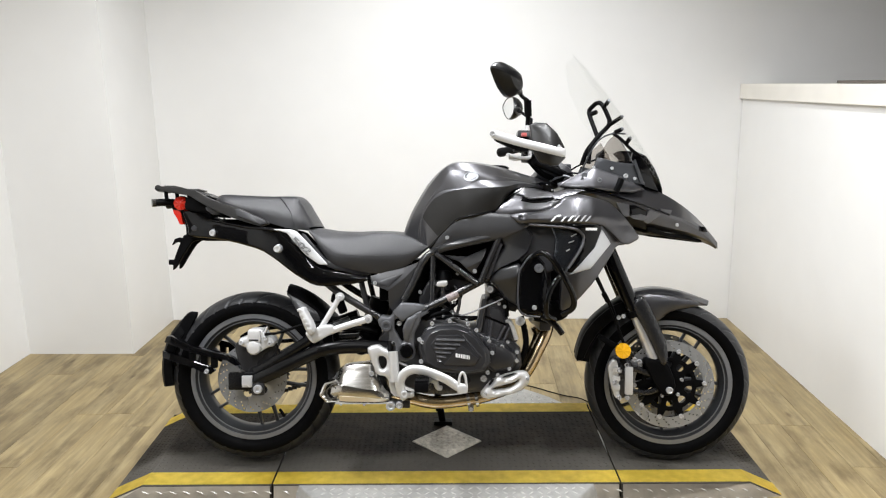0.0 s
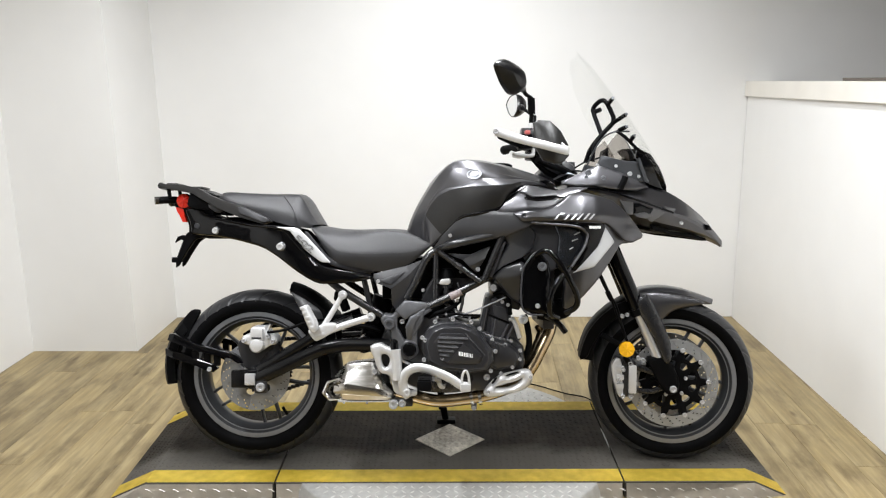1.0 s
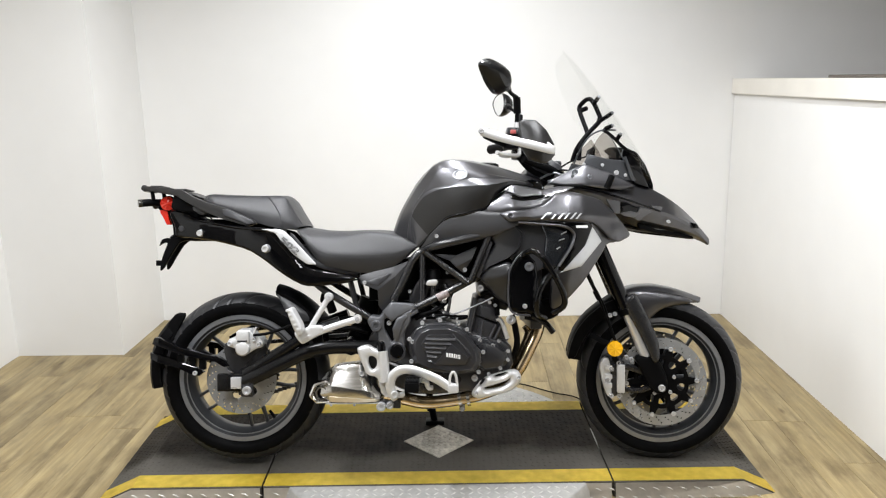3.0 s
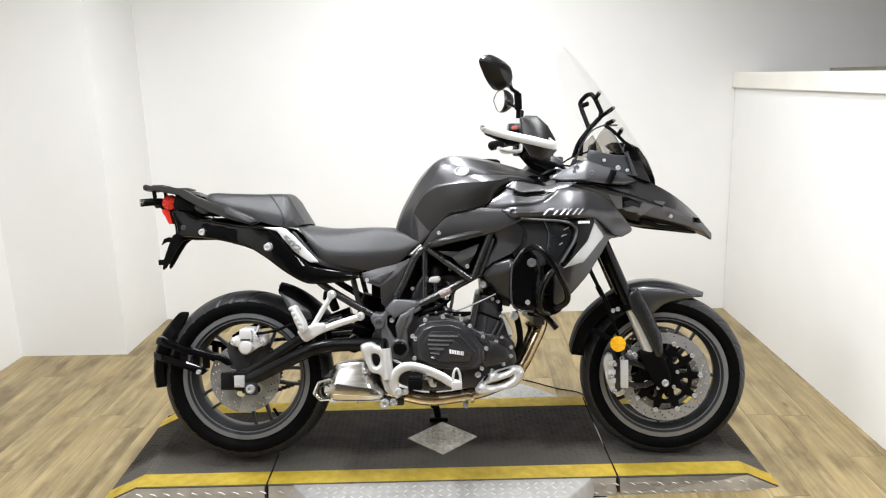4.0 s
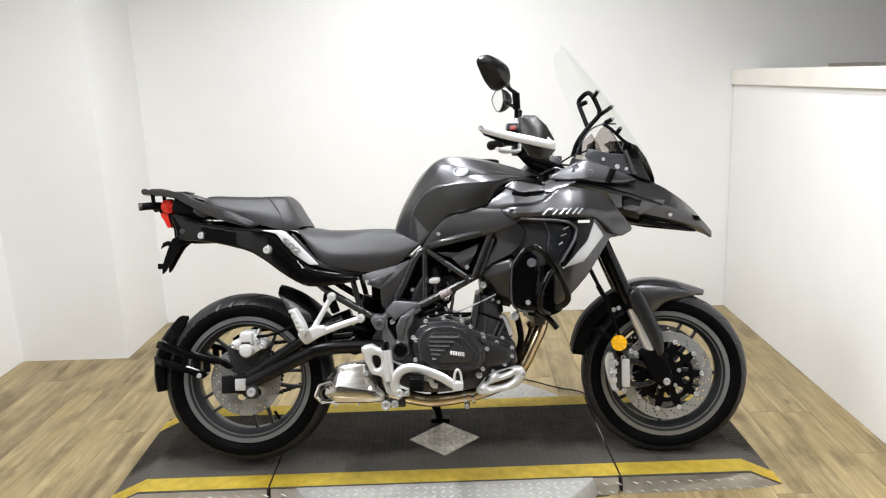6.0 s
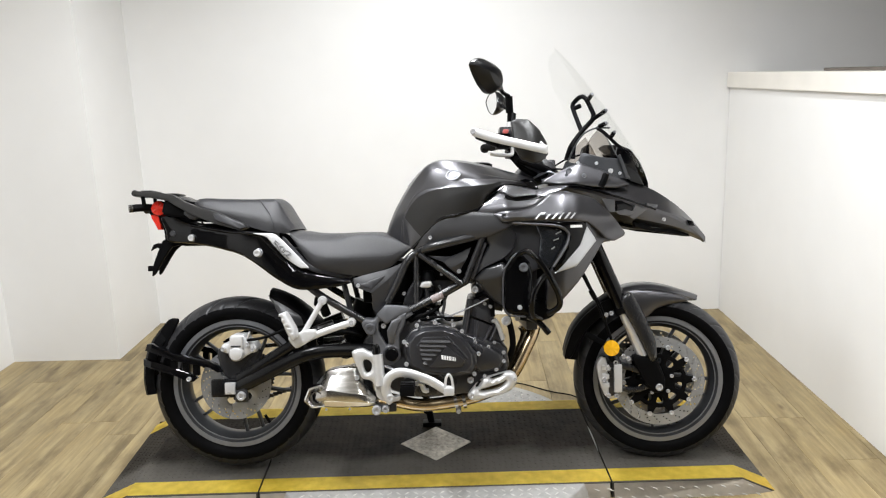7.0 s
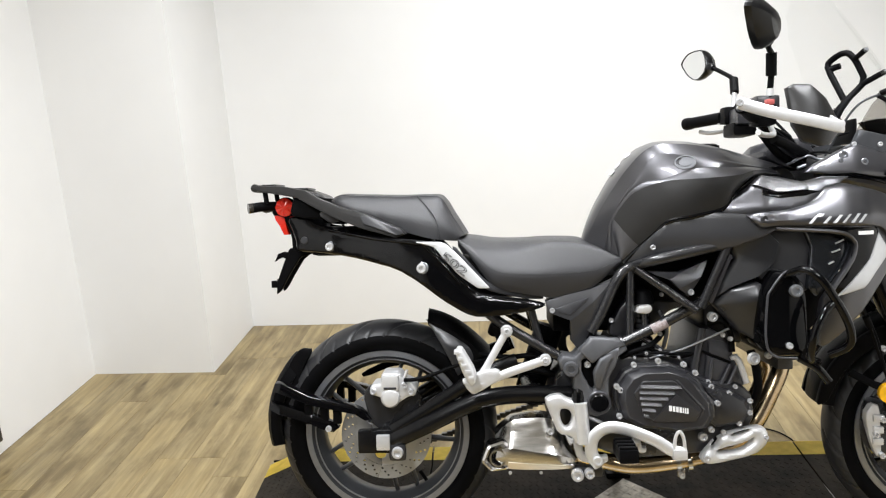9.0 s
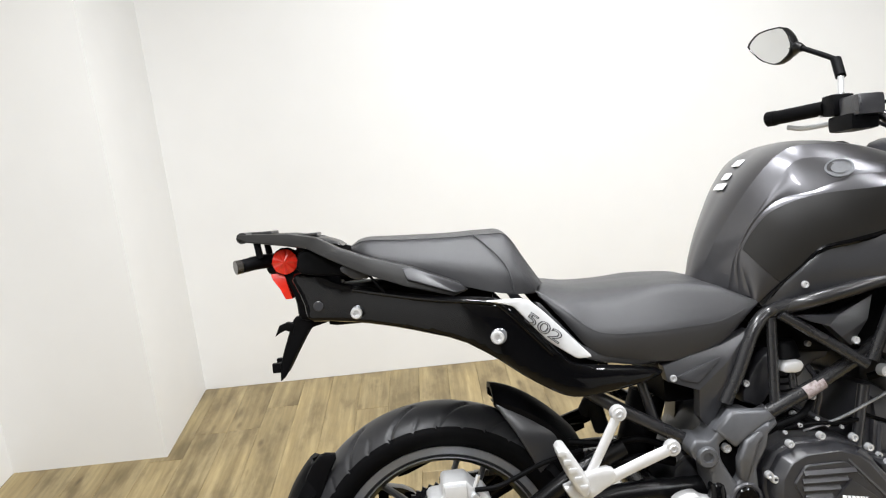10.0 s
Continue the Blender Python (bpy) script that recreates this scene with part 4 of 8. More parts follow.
for s in (1, -1):
    bm = panel([(-0.297, 0.54), (-0.285, 0.556), (-0.257, 0.551), (-0.233, 0.578), (-0.172, 0.596), (-0.14, 0.58), (-0.143, 0.564), (-0.15, 0.529), (-0.17, 0.495), (-0.168, 0.425), (-0.195, 0.396), (-0.238, 0.405), (-0.258, 0.465), (-0.262, 0.512), (-0.29, 0.518)], -0.222, 0.07, 0.005, 0.003, step=0.012, ratio=0.12,
               hole_rounds=1, holes=[[(-0.238, 0.546), (-0.19, 0.551), (-0.196, 0.493), (-0.211, 0.462), (-0.238, 0.512)]])
    if s < 0:
        b2 = flipped(bm)
        bm.free()
        bm = b2
    piv = part("pivot_plate", bm, M_PIVOT, bike, "graphite cast swingarm pivot plate")
    if s > 0:
        # Black sheet added behind the hole to close and darken it.
        part("recess_backing", panel([(-0.24, 0.55), (-0.188, 0.553), (-0.194, 0.49), (-0.21, 0.458), (-0.242, 0.51)], -0.2, 0.01, 0.002), M_BLACK, piv, "black backing behind the recess")
        facets("pivot_brow", [(-0.246, -0.226, 0.569), (-0.214, -0.227, 0.603), (-0.141, -0.222, 0.597), (-0.126, -0.221, 0.58), (-0.194, -0.234, 0.55), (-0.211, -0.235, 0.535)], [(0, 1, 5), (1, 2, 4, 5), (2, 3, 4)], 0.02, M_PIVOT, piv, bevel=0.007, sharp=60)
        facets("pivot_limb", [(-0.194, -0.24, 0.549), (-0.126, -0.22, 0.579), (-0.12, -0.216, 0.566), (-0.167, -0.236, 0.541), (-0.18, -0.236, 0.506), (-0.189, -0.226, 0.464), (-0.206, -0.228, 0.472), (-0.21, -0.24, 0.514)], [(0, 1, 2, 3), (0, 3, 4, 7), (4, 5, 6, 7)], 0.02, M_PIVOT, piv, bevel=0.007, sharp=60)
        part("pivot_facet", panel([(-0.189, 0.556), (-0.143, 0.576), (-0.146, 0.56), (-0.153, 0.53), (-0.19, 0.466), (-0.203, 0.466), (-0.193, 0.494)], lambda x, z: -0.229 - 0.12 * (x + 0.17), 0.012, 0.003, rounds=0), M_PIVOT, piv)
        part("pivot_cap", bolt_bm(-0.196, -0.222, 0.434, 0.0235, 0.012, socket=False), M_GLOSS, piv)
        part("pivot_ring", bolt_bm(-0.266, -0.222, 0.522, 0.02, 0.012), M_PIVOT, piv)
        part("pivot_bolt", bolt_bm(-0.222, -0.205, 0.53, 0.009, 0.012), M_CHROME, piv)
        part("reservoir_cap", loft([[(-0.247 + r * math.cos(math.tau * k / 20), -0.212 + r * math.sin(math.tau * k / 20), z) for k in range(20)] for r, z in ((0.018, 0.43), (0.018, 0.452), (0.016, 0.464), (0.011, 0.472), (0.004, 0.475))]), M_GLOSS, piv, "black domed cap")
        part("cap_ring", loft([ring_y(-0.196, y, 0.434, r, r, 28) for y, r in ((-0.2, 0.031), (-0.226, 0.031), (-0.229, 0.028), (-0.229, 0.0245))], False), M_POD, piv)

# ---- engine ----
core = part("crankcase", panel([(-0.24, 0.4), (-0.17, 0.55), (-0.05, 0.545), (0.03, 0.515), (0.08, 0.485), (0.2, 0.46), (0.21, 0.36), (0.12, 0.29), (-0.12, 0.27), (-0.22, 0.31)], -0.185, 0.36, 0.015, step=0.03), M_ENGINE, bike, "black cast engine crankcase")
CLUTCH = [(-0.148, 0.474), (-0.126, 0.508), (-0.091, 0.523), (-0.017, 0.525), (0.025, 0.51), (0.051, 0.488), (0.092, 0.432), (0.095, 0.393), (0.075, 0.364), (0.013, 0.355), (-0.095, 0.368), (-0.137, 0.392), (-0.151, 0.439)]


def stepped(outline, steps, centre):
    """A cast cover in steps: shrink factor and y, from the flange outwards."""
    loop = [tuple(p) for p in fillet(outline, 1, 0.06)]
    return loft([[(centre[0] + k * (x - centre[0]), y, centre[1] + k * (z - centre[1])) for x, z in loop] for k, y in steps])


cover = part("clutch_cover", stepped(CLUTCH, ((1.05, -0.18), (1.05, -0.205), (1.03, -0.208), (0.985, -0.21), (0.975, -0.224), (0.955, -0.229), (0.86, -0.243), (0.84, -0.2445)), (-0.035, 0.44)), M_ENGINE, core, "black clutch cover with louvres", sharp=16)
part("cover_plate", stepped([(-0.113, 0.461), (-0.089, 0.493), (-0.011, 0.493), (0.056, 0.418), (0.042, 0.389), (-0.06, 0.387), (-0.088, 0.405)], ((1.0, -0.236), (1.0, -0.2465), (0.97, -0.2495)), (-0.03, 0.44)), M_ENGINE, cover, sharp=16)
facets("cover_shoulder", [(-0.007, -0.2465, 0.494), (0.026, -0.234, 0.51), (0.092, -0.228, 0.434), (0.094, -0.226, 0.394), (0.071, -0.228, 0.37), (0.048, -0.244, 0.386), (0.06, -0.2475, 0.418)], [(0, 1, 2, 6), (2, 3, 5, 6), (3, 4, 5)], 0.012, M_ENGINE, cover)
def facets_bar(a, b, height):
    """A louvre: a bar whose lower edge stands out and whose upper edge sinks in."""
    (xa, za), (xb, zb) = a, b
    section = ((0.0, 0.246), (0.0, 0.2505), (-0.75, 0.2555), (-1.0, 0.2535), (-1.0, 0.246))
    return loft([[(x, -y, z + k * height) for k, y in section] for x, z in ((xa, za), (xb, zb))])


for i in range(6):
    z = 0.484 - 0.0145 * i
    x1 = 0.004 - 0.016 * i
    part("louvre", facets_bar((-0.1 + 0.003 * abs(i - 1.5), z), (x1, z - 0.0035), 0.0095), M_ENGINE, cover)
facets("cover_wedge", [(-0.067, -0.2505, 0.391), (-0.008, -0.2575, 0.461), (0.05, -0.2555, 0.413), (0.038, -0.2515, 0.389)], [(0, 1, 2, 3)], 0.006, M_ENGINE, cover)
for i, wide in enumerate((0.007, 0.0055, 0.006, 0.0055, 0.003, 0.003, 0.003)):
    u = -0.027 + sum((0.007, 0.0055, 0.006, 0.0055, 0.003, 0.003, 0.003)[:i]) + 0.0024 * i
    part("maker_mark", panel([(u, 0.4325 - 0.17 * (u + 0.028)), (u + wide, 0.4325 - 0.17 * (u + wide + 0.028)), (u + wide, 0.419 - 0.17 * (u + wide + 0.028)), (u, 0.419 - 0.17 * (u + 0.028))], -0.2575, 0.003, 0.0004, step=0.01, rounds=0), M_WHITE, cover, "white maker's mark as plain bars")
for a in range(9):
    bx, bz = ((-0.152, 0.476), (-0.108, 0.531), (-0.047, 0.54), (0.016, 0.53), (0.045, 0.508), (0.1, 0.43), (0.084, 0.362), (-0.146, 0.4), (-0.142, 0.467))[a]
    part("cover_bolt", bolt_bm(bx, -0.224, bz, 0.0075, 0.012), M_CHROME, cover)
part("generator_cover", stepped([(0.06, 0.482), (0.098, 0.47), (0.146, 0.452), (0.18, 0.43), (0.19, 0.398), (0.172, 0.372), (0.105, 0.36), (0.08, 0.38), (0.085, 0.43)], ((1.05, -0.15), (1.05, -0.19), (1.0, -0.194), (0.97, -0.205), (0.8, -0.216), (0.5, -0.22)), (0.125, 0.415)), M_ENGINE, core, sharp=22)
for bx, bz in ((0.09, 0.468), (0.135, 0.45), (0.187, 0.43), (0.186, 0.4), (0.16, 0.372), (0.12, 0.35)):
    part("cover_bolt", bolt_bm(bx, -0.207, bz, 0.007, 0.008), M_CHROME, core)
part("drain_bolt", bolt_bm(0.072, -0.19, 0.335, 0.012, 0.014), M_CHROME, core)
cyl = part("cylinder_block", panel([(0.05, 0.455), (0.081, 0.606), (0.1, 0.612), (0.147, 0.582), (0.168, 0.52), (0.196, 0.455)], -0.162, 0.3, 0.008, step=0.03, rounds=1, ratio=0.1), M_POD, bike, "graphite cylinder block leaning forward")
facets("block_face", [(0.094, -0.17, 0.585), (0.14, -0.166, 0.573), (0.15, -0.168, 0.526), (0.096, -0.174, 0.548)], [(0, 1, 2, 3)], 0.02, M_POD, cyl)
facets("block_face", [(0.09, -0.176, 0.541), (0.148, -0.17, 0.518), (0.176, -0.166, 0.47), (0.084, -0.176, 0.478)], [(0, 1, 2, 3)], 0.02, M_POD, cyl)
part("block_joint", tube(bmesh.new(), [(0.078, -0.17, 0.552), (0.152, -0.166, 0.52)], 0.0035, 8), M_BLACK, cyl)
for a, b in (((0.094, 0.478), (0.103, 0.534)), ((0.1238, 0.467), (0.1488, 0.517)), ((0.1435, 0.467), (0.1664, 0.513))):
    part("block_rib", tube(bmesh.new(), [(a[0], -0.178, a[1]), (b[0], -0.174, b[1])], 0.0052, 10), M_POD, cyl)
part("coolant_pipe", tube(bmesh.new(), [(0.0473, -0.172, 0.468), (0.0585, -0.172, 0.518), (0.078, -0.17, 0.612)], 0.0105), M_ENGINE, cyl)
part("breather_pipe", tube(bmesh.new(), [(0.157, -0.175, 0.538), (0.17, -0.18, 0.524), (0.188, -0.18, 0.47)], 0.0078, 10), M_SILVER, bike, "light breather pipe")
part("pipe_clip", tube(bmesh.new(), [(0.156, -0.176, 0.541), (0.16, -0.177, 0.533)], 0.0105, 10), M_CHROME, bike)
part("throttle_cable", tube(bmesh.new(), [(-0.06, -0.19, 0.54), (-0.0356, -0.2, 0.5493), (0.0134, -0.2, 0.5616), (0.0725, -0.2, 0.5853), (0.1376, -0.2, 0.6147)], 0.0028, 8), M_RIMLIP, bike, "light grey cable")
part("coolant_hose", tube(bmesh.new(), [(0.205, -0.16, 0.55), (0.218, -0.165, 0.5), (0.222, -0.16, 0.44), (0.2, -0.13, 0.37)], 0.011), M_BLACK, cyl)
part("cylinder_head", panel([(0.096, 0.6), (0.092, 0.665), (0.12, 0.68), (0.18, 0.62), (0.2, 0.56), (0.15, 0.57)], -0.13, 0.26, 0.012, step=0.03), M_ENGINE, cyl)
part("head_bolt", bolt_bm(0.197, -0.21, 0.538, 0.0125, 0.014), M_CHROME, cyl)
part("bolt_flange", bolt_bm(0.197, -0.206, 0.538, 0.0165, 0.006, socket=False), M_SILVER, cyl)
part("head_bolt", bolt_bm(0.2366, -0.195, 0.544, 0.009, 0.01), M_CHROME, cyl)
for bx, bz in ((0.1261, 0.5967), (0.1454, 0.5863), (0.0885, 0.4755), (0.157, 0.462)):
    part("block_bolt", bolt_bm(bx, -0.185, bz, 0.0065, 0.008), M_CHROME, cyl)
part("throttle_body", panel([(-0.1, 0.645), (-0.09, 0.74), (-0.03, 0.77), (0.05, 0.72), (0.05, 0.66), (0.01, 0.65), (-0.02, 0.62), (-0.05, 0.6)], -0.11, 0.22, 0.01, step=0.03), M_ENGINE, bike, "black throttle body and air duct")
part("throttle_cap", panel([(-0.096, 0.658), (-0.09, 0.675), (-0.058, 0.679), (-0.052, 0.668), (-0.062, 0.655)], -0.2, 0.035, 0.004), M_SILVER, bike, "bright throttle linkage cap")
part("linkage_post", tube(bmesh.new(), [(-0.072, -0.185, 0.66), (-0.07, -0.185, 0.625)], 0.008, 10), M_FRAME, bike)
part("sensor_can", tube(bmesh.new(), [(-0.068, -0.13, 0.6), (-0.068, -0.13, 0.66)], 0.02, 16), M_ENGINE, bike)
part("sensor_dome", tube(bmesh.new(), [(-0.067, -0.15, 0.678), (-0.067, -0.15, 0.694), (-0.067, -0.15, 0.706), (-0.067, -0.15, 0.712)], 0.03, 18, r_end=0.018), M_BLACK, bike)
for i in range(3):
    part("can_rib", tube(bmesh.new(), [(-0.068, -0.13, 0.608 + 0.014 * i), (-0.068, -0.13, 0.613 + 0.014 * i)], 0.0225, 16), M_BLACK, bike)
facets("airbox_cover", [(-0.065, -0.2, 0.766), (0.013, -0.214, 0.762), (0.083, -0.21, 0.793), (0.064, -0.224, 0.75), (0.034, -0.214, 0.7), (0.009, -0.226, 0.721), (-0.013, -0.226, 0.744), (-0.044, -0.21, 0.755)], [(0, 1, 6, 7), (1, 2, 3), (1, 3, 5, 6), (3, 4, 5)], 0.03, M_SATIN, bike, "satin black air box cover")
# Black filler added to close the view through the frame.
part("airbox", panel([(-0.13, 0.7), (-0.11, 0.77), (-0.03, 0.86), (0.1, 0.9), (0.24, 0.95), (0.3, 0.93), (0.28, 0.72), (0.16, 0.69), (0.06, 0.67), (-0.06, 0.68)], -0.125, 0.25, 0.012, step=0.05), M_BLACK, bike, "matte black filler block for the dark space under the tank")
part("airbox_bolt", bolt_bm(0.039, -0.216, 0.7114, 0.008, 0.008), M_CHROME, bike)
# Dark block added to fill the bright gap under the lower rail.
part("rail_gap_filler", panel([(-0.15, 0.545), (-0.125, 0.59), (-0.06, 0.605), (-0.03, 0.575), (-0.03, 0.545)], -0.12, 0.2, 0.01, step=0.03), M_BLACK, bike, "black filler block behind the hoses")
for bx, by, bz, r in ((-0.1, -0.165, 0.585, 0.006), (-0.07, -0.17, 0.57, 0.007), (-0.03, -0.172, 0.6, 0.006), (-0.09, -0.15, 0.66, 0.006), (-0.02, -0.15, 0.7, 0.006)):
    part("hose_fitting", bolt_bm(bx, by, bz, r, 0.009), M_CHROME, bike)
for bx, bz, r in ((-0.1, 0.543, 0.004), (-0.07, 0.554, 0.0045), (-0.035, 0.563, 0.004), (-0.016, 0.55, 0.005), (0.012, 0.542, 0.004)):
    part("hose_clip", bolt_bm(bx, -0.196, bz, r, 0.006), M_CHROME, bike)
for pts in ([(-0.09, -0.168, 0.6), (-0.05, -0.175, 0.575), (-0.01, -0.175, 0.55), (0.02, -0.17, 0.54)], [(-0.03, -0.165, 0.66), (-0.015, -0.17, 0.63), (-0.012, -0.17, 0.6), (-0.02, -0.165, 0.56)]):
    part("fuel_hose", tube(bmesh.new(), pts, 0.0055, 8), M_ENGINE, bike)
part("gearbox_plate", panel([(-0.165, 0.6), (-0.12, 0.68), (-0.085, 0.7), (-0.075, 0.64), (-0.12, 0.58)], -0.15, 0.03, 0.008), M_ENGINE, bike)
part("plate_bolt", bolt_bm(-0.152, -0.155, 0.635, 0.007, 0.008), M_CHROME, bike)
side = facets("side_cover", [(-0.324, -0.19, 0.693), (-0.277, -0.19, 0.706), (-0.207, -0.187, 0.722), (-0.148, -0.18, 0.745), (-0.201, -0.196, 0.69), (-0.261, -0.2, 0.642), (-0.319, -0.194, 0.664), (-0.134, -0.173, 0.735), (-0.204, -0.183, 0.621), (-0.239, -0.18, 0.561), (-0.26, -0.188, 0.587)], [(0, 1, 5, 6), (1, 2, 4, 5), (2, 3, 4), (3, 7, 8, 4), (4, 8, 10, 5), (8, 9, 10)], 0.03, M_SATIN, bike, "satin black faceted side cover below the seat")
part("cover_inset", panel([(-0.3, 0.672), (-0.262, 0.686), (-0.215, 0.7), (-0.222, 0.69), (-0.262, 0.656), (-0.292, 0.664)], lambda x, z: -0.1975 - 0.12 * max(0, 0.69 - z) , 0.006, 0.0015, rounds=0), M_SATIN, side)
part("cover_bolt", bolt_bm(-0.3075, -0.19, 0.6685, 0.007, 0.008), M_CHROME, bike)
part("battery_box", box_bm((-0.3, -0.11, 0.6), (-0.1, 0.11, 0.75), 0.01), M_BLACK, bike)
part("shock_absorber", tube(bmesh.new(), [(-0.36, 0.0, 0.42), (-0.3, 0.0, 0.6)], 0.04, 16), M_BLACK, bike)
part("linkage_block", panel([(-0.33, 0.36), (-0.29, 0.5), (-0.23, 0.5), (-0.2, 0.35), (-0.24, 0.3)], -0.13, 0.26, 0.01, step=0.04), M_ENGINE, bike)
for nm, pts, r in (("wiring_hose", [(-0.12, -0.16, 0.55), (-0.07, -0.18, 0.565), (-0.03, -0.175, 0.55), (0.02, -0.17, 0.54), (0.05, -0.17, 0.545)], 0.006),
                   ("clutch_cable", [(-0.1, -0.19, 0.548), (-0.05, -0.2, 0.555), (0.0, -0.2, 0.552), (0.05, -0.19, 0.55)], 0.004),
                   ("wiring_hose", [(-0.14, -0.17, 0.53), (-0.11, -0.19, 0.555), (-0.06, -0.19, 0.572), (-0.02, -0.16, 0.6), (0.0, -0.14, 0.64)], 0.007),
                   ("wiring_hose", [(0.1, -0.15, 0.62), (0.13, -0.17, 0.63), (0.15, -0.17, 0.6), (0.155, -0.17, 0.55)], 0.008),
                   ("rear_harness", [(-0.47, -0.12, 0.52), (-0.42, -0.13, 0.5), (-0.36, -0.14, 0.505), (-0.3, -0.14, 0.49)], 0.009),
                   ("rear_harness", [(-0.5, -0.1, 0.54), (-0.42, -0.12, 0.535), (-0.36, -0.13, 0.54), (-0.31, -0.13, 0.52)], 0.007)):
    part(nm, tube(bmesh.new(), pts, r), M_BLACK, bike)

# ---- exhaust ----
pipe = part("exhaust_pipe", tube(bmesh.new(), [(0.31, -0.09, 0.515), (0.3, -0.1, 0.48), (0.27, -0.11, 0.42), (0.235, -0.115, 0.355), (0.19, -0.12, 0.305), (0.116, -0.125, 0.272), (0.034, -0.13, 0.252), (-0.088, -0.13, 0.238), (-0.17, -0.125, 0.25), (-0.26, -0.12, 0.275)], 0.0225, 16), M_GOLD, bike, "heat-tinted steel exhaust pipe")
part("exhaust_pipe", tube(bmesh.new(), [(0.275, -0.03, 0.5), (0.285, -0.03, 0.47), (0.262, -0.04, 0.41), (0.22, -0.05, 0.34), (0.15, -0.07, 0.29), (0.05, -0.1, 0.265)], 0.021, 14), M_GOLD, bike, "heat-tinted steel exhaust pipe")
part("pipe_flange", tube(bmesh.new(), [(0.296, -0.09, 0.535), (0.31, -0.09, 0.505)], 0.03), M_ENGINE, pipe)
for x in (0.015, 0.045):
    part("pipe_clamp", tube(bmesh.new(), [(x, -0.13, 0.249), (x + 0.011, -0.13, 0.251)], 0.0265, 16), M_STEEL, pipe)
part("clamp_bolt", bolt_bm(0.03, -0.14, 0.216, 0.008, 0.014), M_CHROME, pipe)
part("clamp_ear", box_bm((0.02, -0.14, 0.21), (0.04, -0.126, 0.235), 0.003), M_STEEL, pipe)


def facets_strip(rings, cols, proud):
    """A plate that lies on one strip of a lofted can, standing a little proud of it."""
    a, b = cols
    return loft([[(r[a][0], r[a][1] - proud, r[a][2]), (r[b][0], r[b][1] - proud, r[b][2]), (r[b][0], r[b][1] + 0.004, r[b][2]), (r[a][0], r[a][1] + 0.004, r[a][2])] for r in rings])


def silencer():
    """A short faceted box silencer that tapers to a slanted outlet."""
    # stations along the can: x, then the heights of top, shoulder, ridge, foot and the outward reach of shoulder, ridge and foot
    rings = []
    for x, zt, zs, zr, zf, ys, yr, yf in ((-0.462, 0.336, 0.33, 0.306, 0.258, -0.168, -0.2, -0.19), (-0.43, 0.366, 0.352, 0.313, 0.253, -0.172, -0.212, -0.2), (-0.405, 0.377, 0.36, 0.312, 0.251, -0.175, -0.215, -0.203),
                                          (-0.335, 0.383, 0.366, 0.301, 0.25, -0.178, -0.217, -0.204), (-0.296, 0.366, 0.348, 0.294, 0.25, -0.176, -0.213, -0.202), (-0.262, 0.3, 0.296, 0.282, 0.252, -0.165, -0.2, -0.195), (-0.247, 0.282, 0.28, 0.272, 0.256, -0.15, -0.175, -0.172)):
        rings.append([(x, -0.06, zt - 0.01), (x, -0.105, zt), (x, ys + 0.016, zt - 0.003), (x, ys + 0.01, zs + 0.002), (x, yr + 0.003, zr + 0.003), (x, yr, zr), (x, yr - 0.001, zr - 0.35 * (zr - zf)), (x, yf - 0.012, zf + 0.03 * (zr - zf) / 0.055), (x, yf - 0.01, zf + 0.022 * (zr - zf) / 0.055), (x, yf - 0.003, zf + 0.006), (x, yf + 0.008, zf), (x, -0.1, zf), (x, -0.06, zf + 0.02)])
    columns = [curve_line([ring[i] for ring in rings], 4) for i in range(len(rings[0]))]
    rings = [[tuple(column[k]) for column in columns] for k in range(len(columns[0]))]
    body = part("silencer", loft(rings), M_STEEL, bike, "brushed stainless faceted silencer under the swingarm", sharp=24)
    part("side_plate", facets_strip(rings[4:22], (8, 9), 0.0018), M_PALEGOLD, body, "heat-tinted lower silencer strip", sharp=24)
    # slanted end with a wide hexagonal outlet
    hexagon = [(-0.499, 0.281), (-0.482, 0.322), (-0.44, 0.333), (-0.416, 0.309), (-0.41, 0.277), (-0.432, 0.256), (-0.474, 0.254)]
    mid = (-0.456, 0.287)
    rim = part("outlet_rim", loft([[(mid[0] + k * (x - mid[0]), y + 0.25 * (x - mid[0]) * k, mid[1] + k * (z - mid[1])) for x, z in fillet(hexagon, 1, 0.1)] for k, y in ((1.0, -0.15), (1.02, -0.2), (1.0, -0.209), (0.86, -0.213), (0.74, -0.2065), (0.55, -0.196))], False), M_STEEL, body, "polished hexagonal outlet rim", sharp=14)
    part("outlet_pipe", loft([ring_y(-0.456, -0.2085, 0.287, 0.0225, 0.0235, 20), ring_y(-0.456, -0.2085, 0.287, 0.0185, 0.0195, 20), ring_y(-0.452, -0.1985, 0.287, 0.0165, 0.0175, 20)], False), M_STEEL, rim)
    # Black disc in place of the dark inside of the pipe.
    part("bore_disc", loft([ring_y(-0.452, -0.2015, 0.287, 0.0165, 0.0175, 20), ring_y(-0.452, -0.199, 0.287, 0.0155, 0.0165, 20)]), M_BLACK, rim)
    part("silencer_bolt", bolt_bm(-0.318, -0.19, 0.352, 0.009, 0.009), M_CHROME, body)
    for x in (-0.425, -0.345):
        part("silencer_rivet", bolt_bm(x, -0.2, 0.246, 0.0045, 0.004, socket=False), M_CHROME, body)
    return body


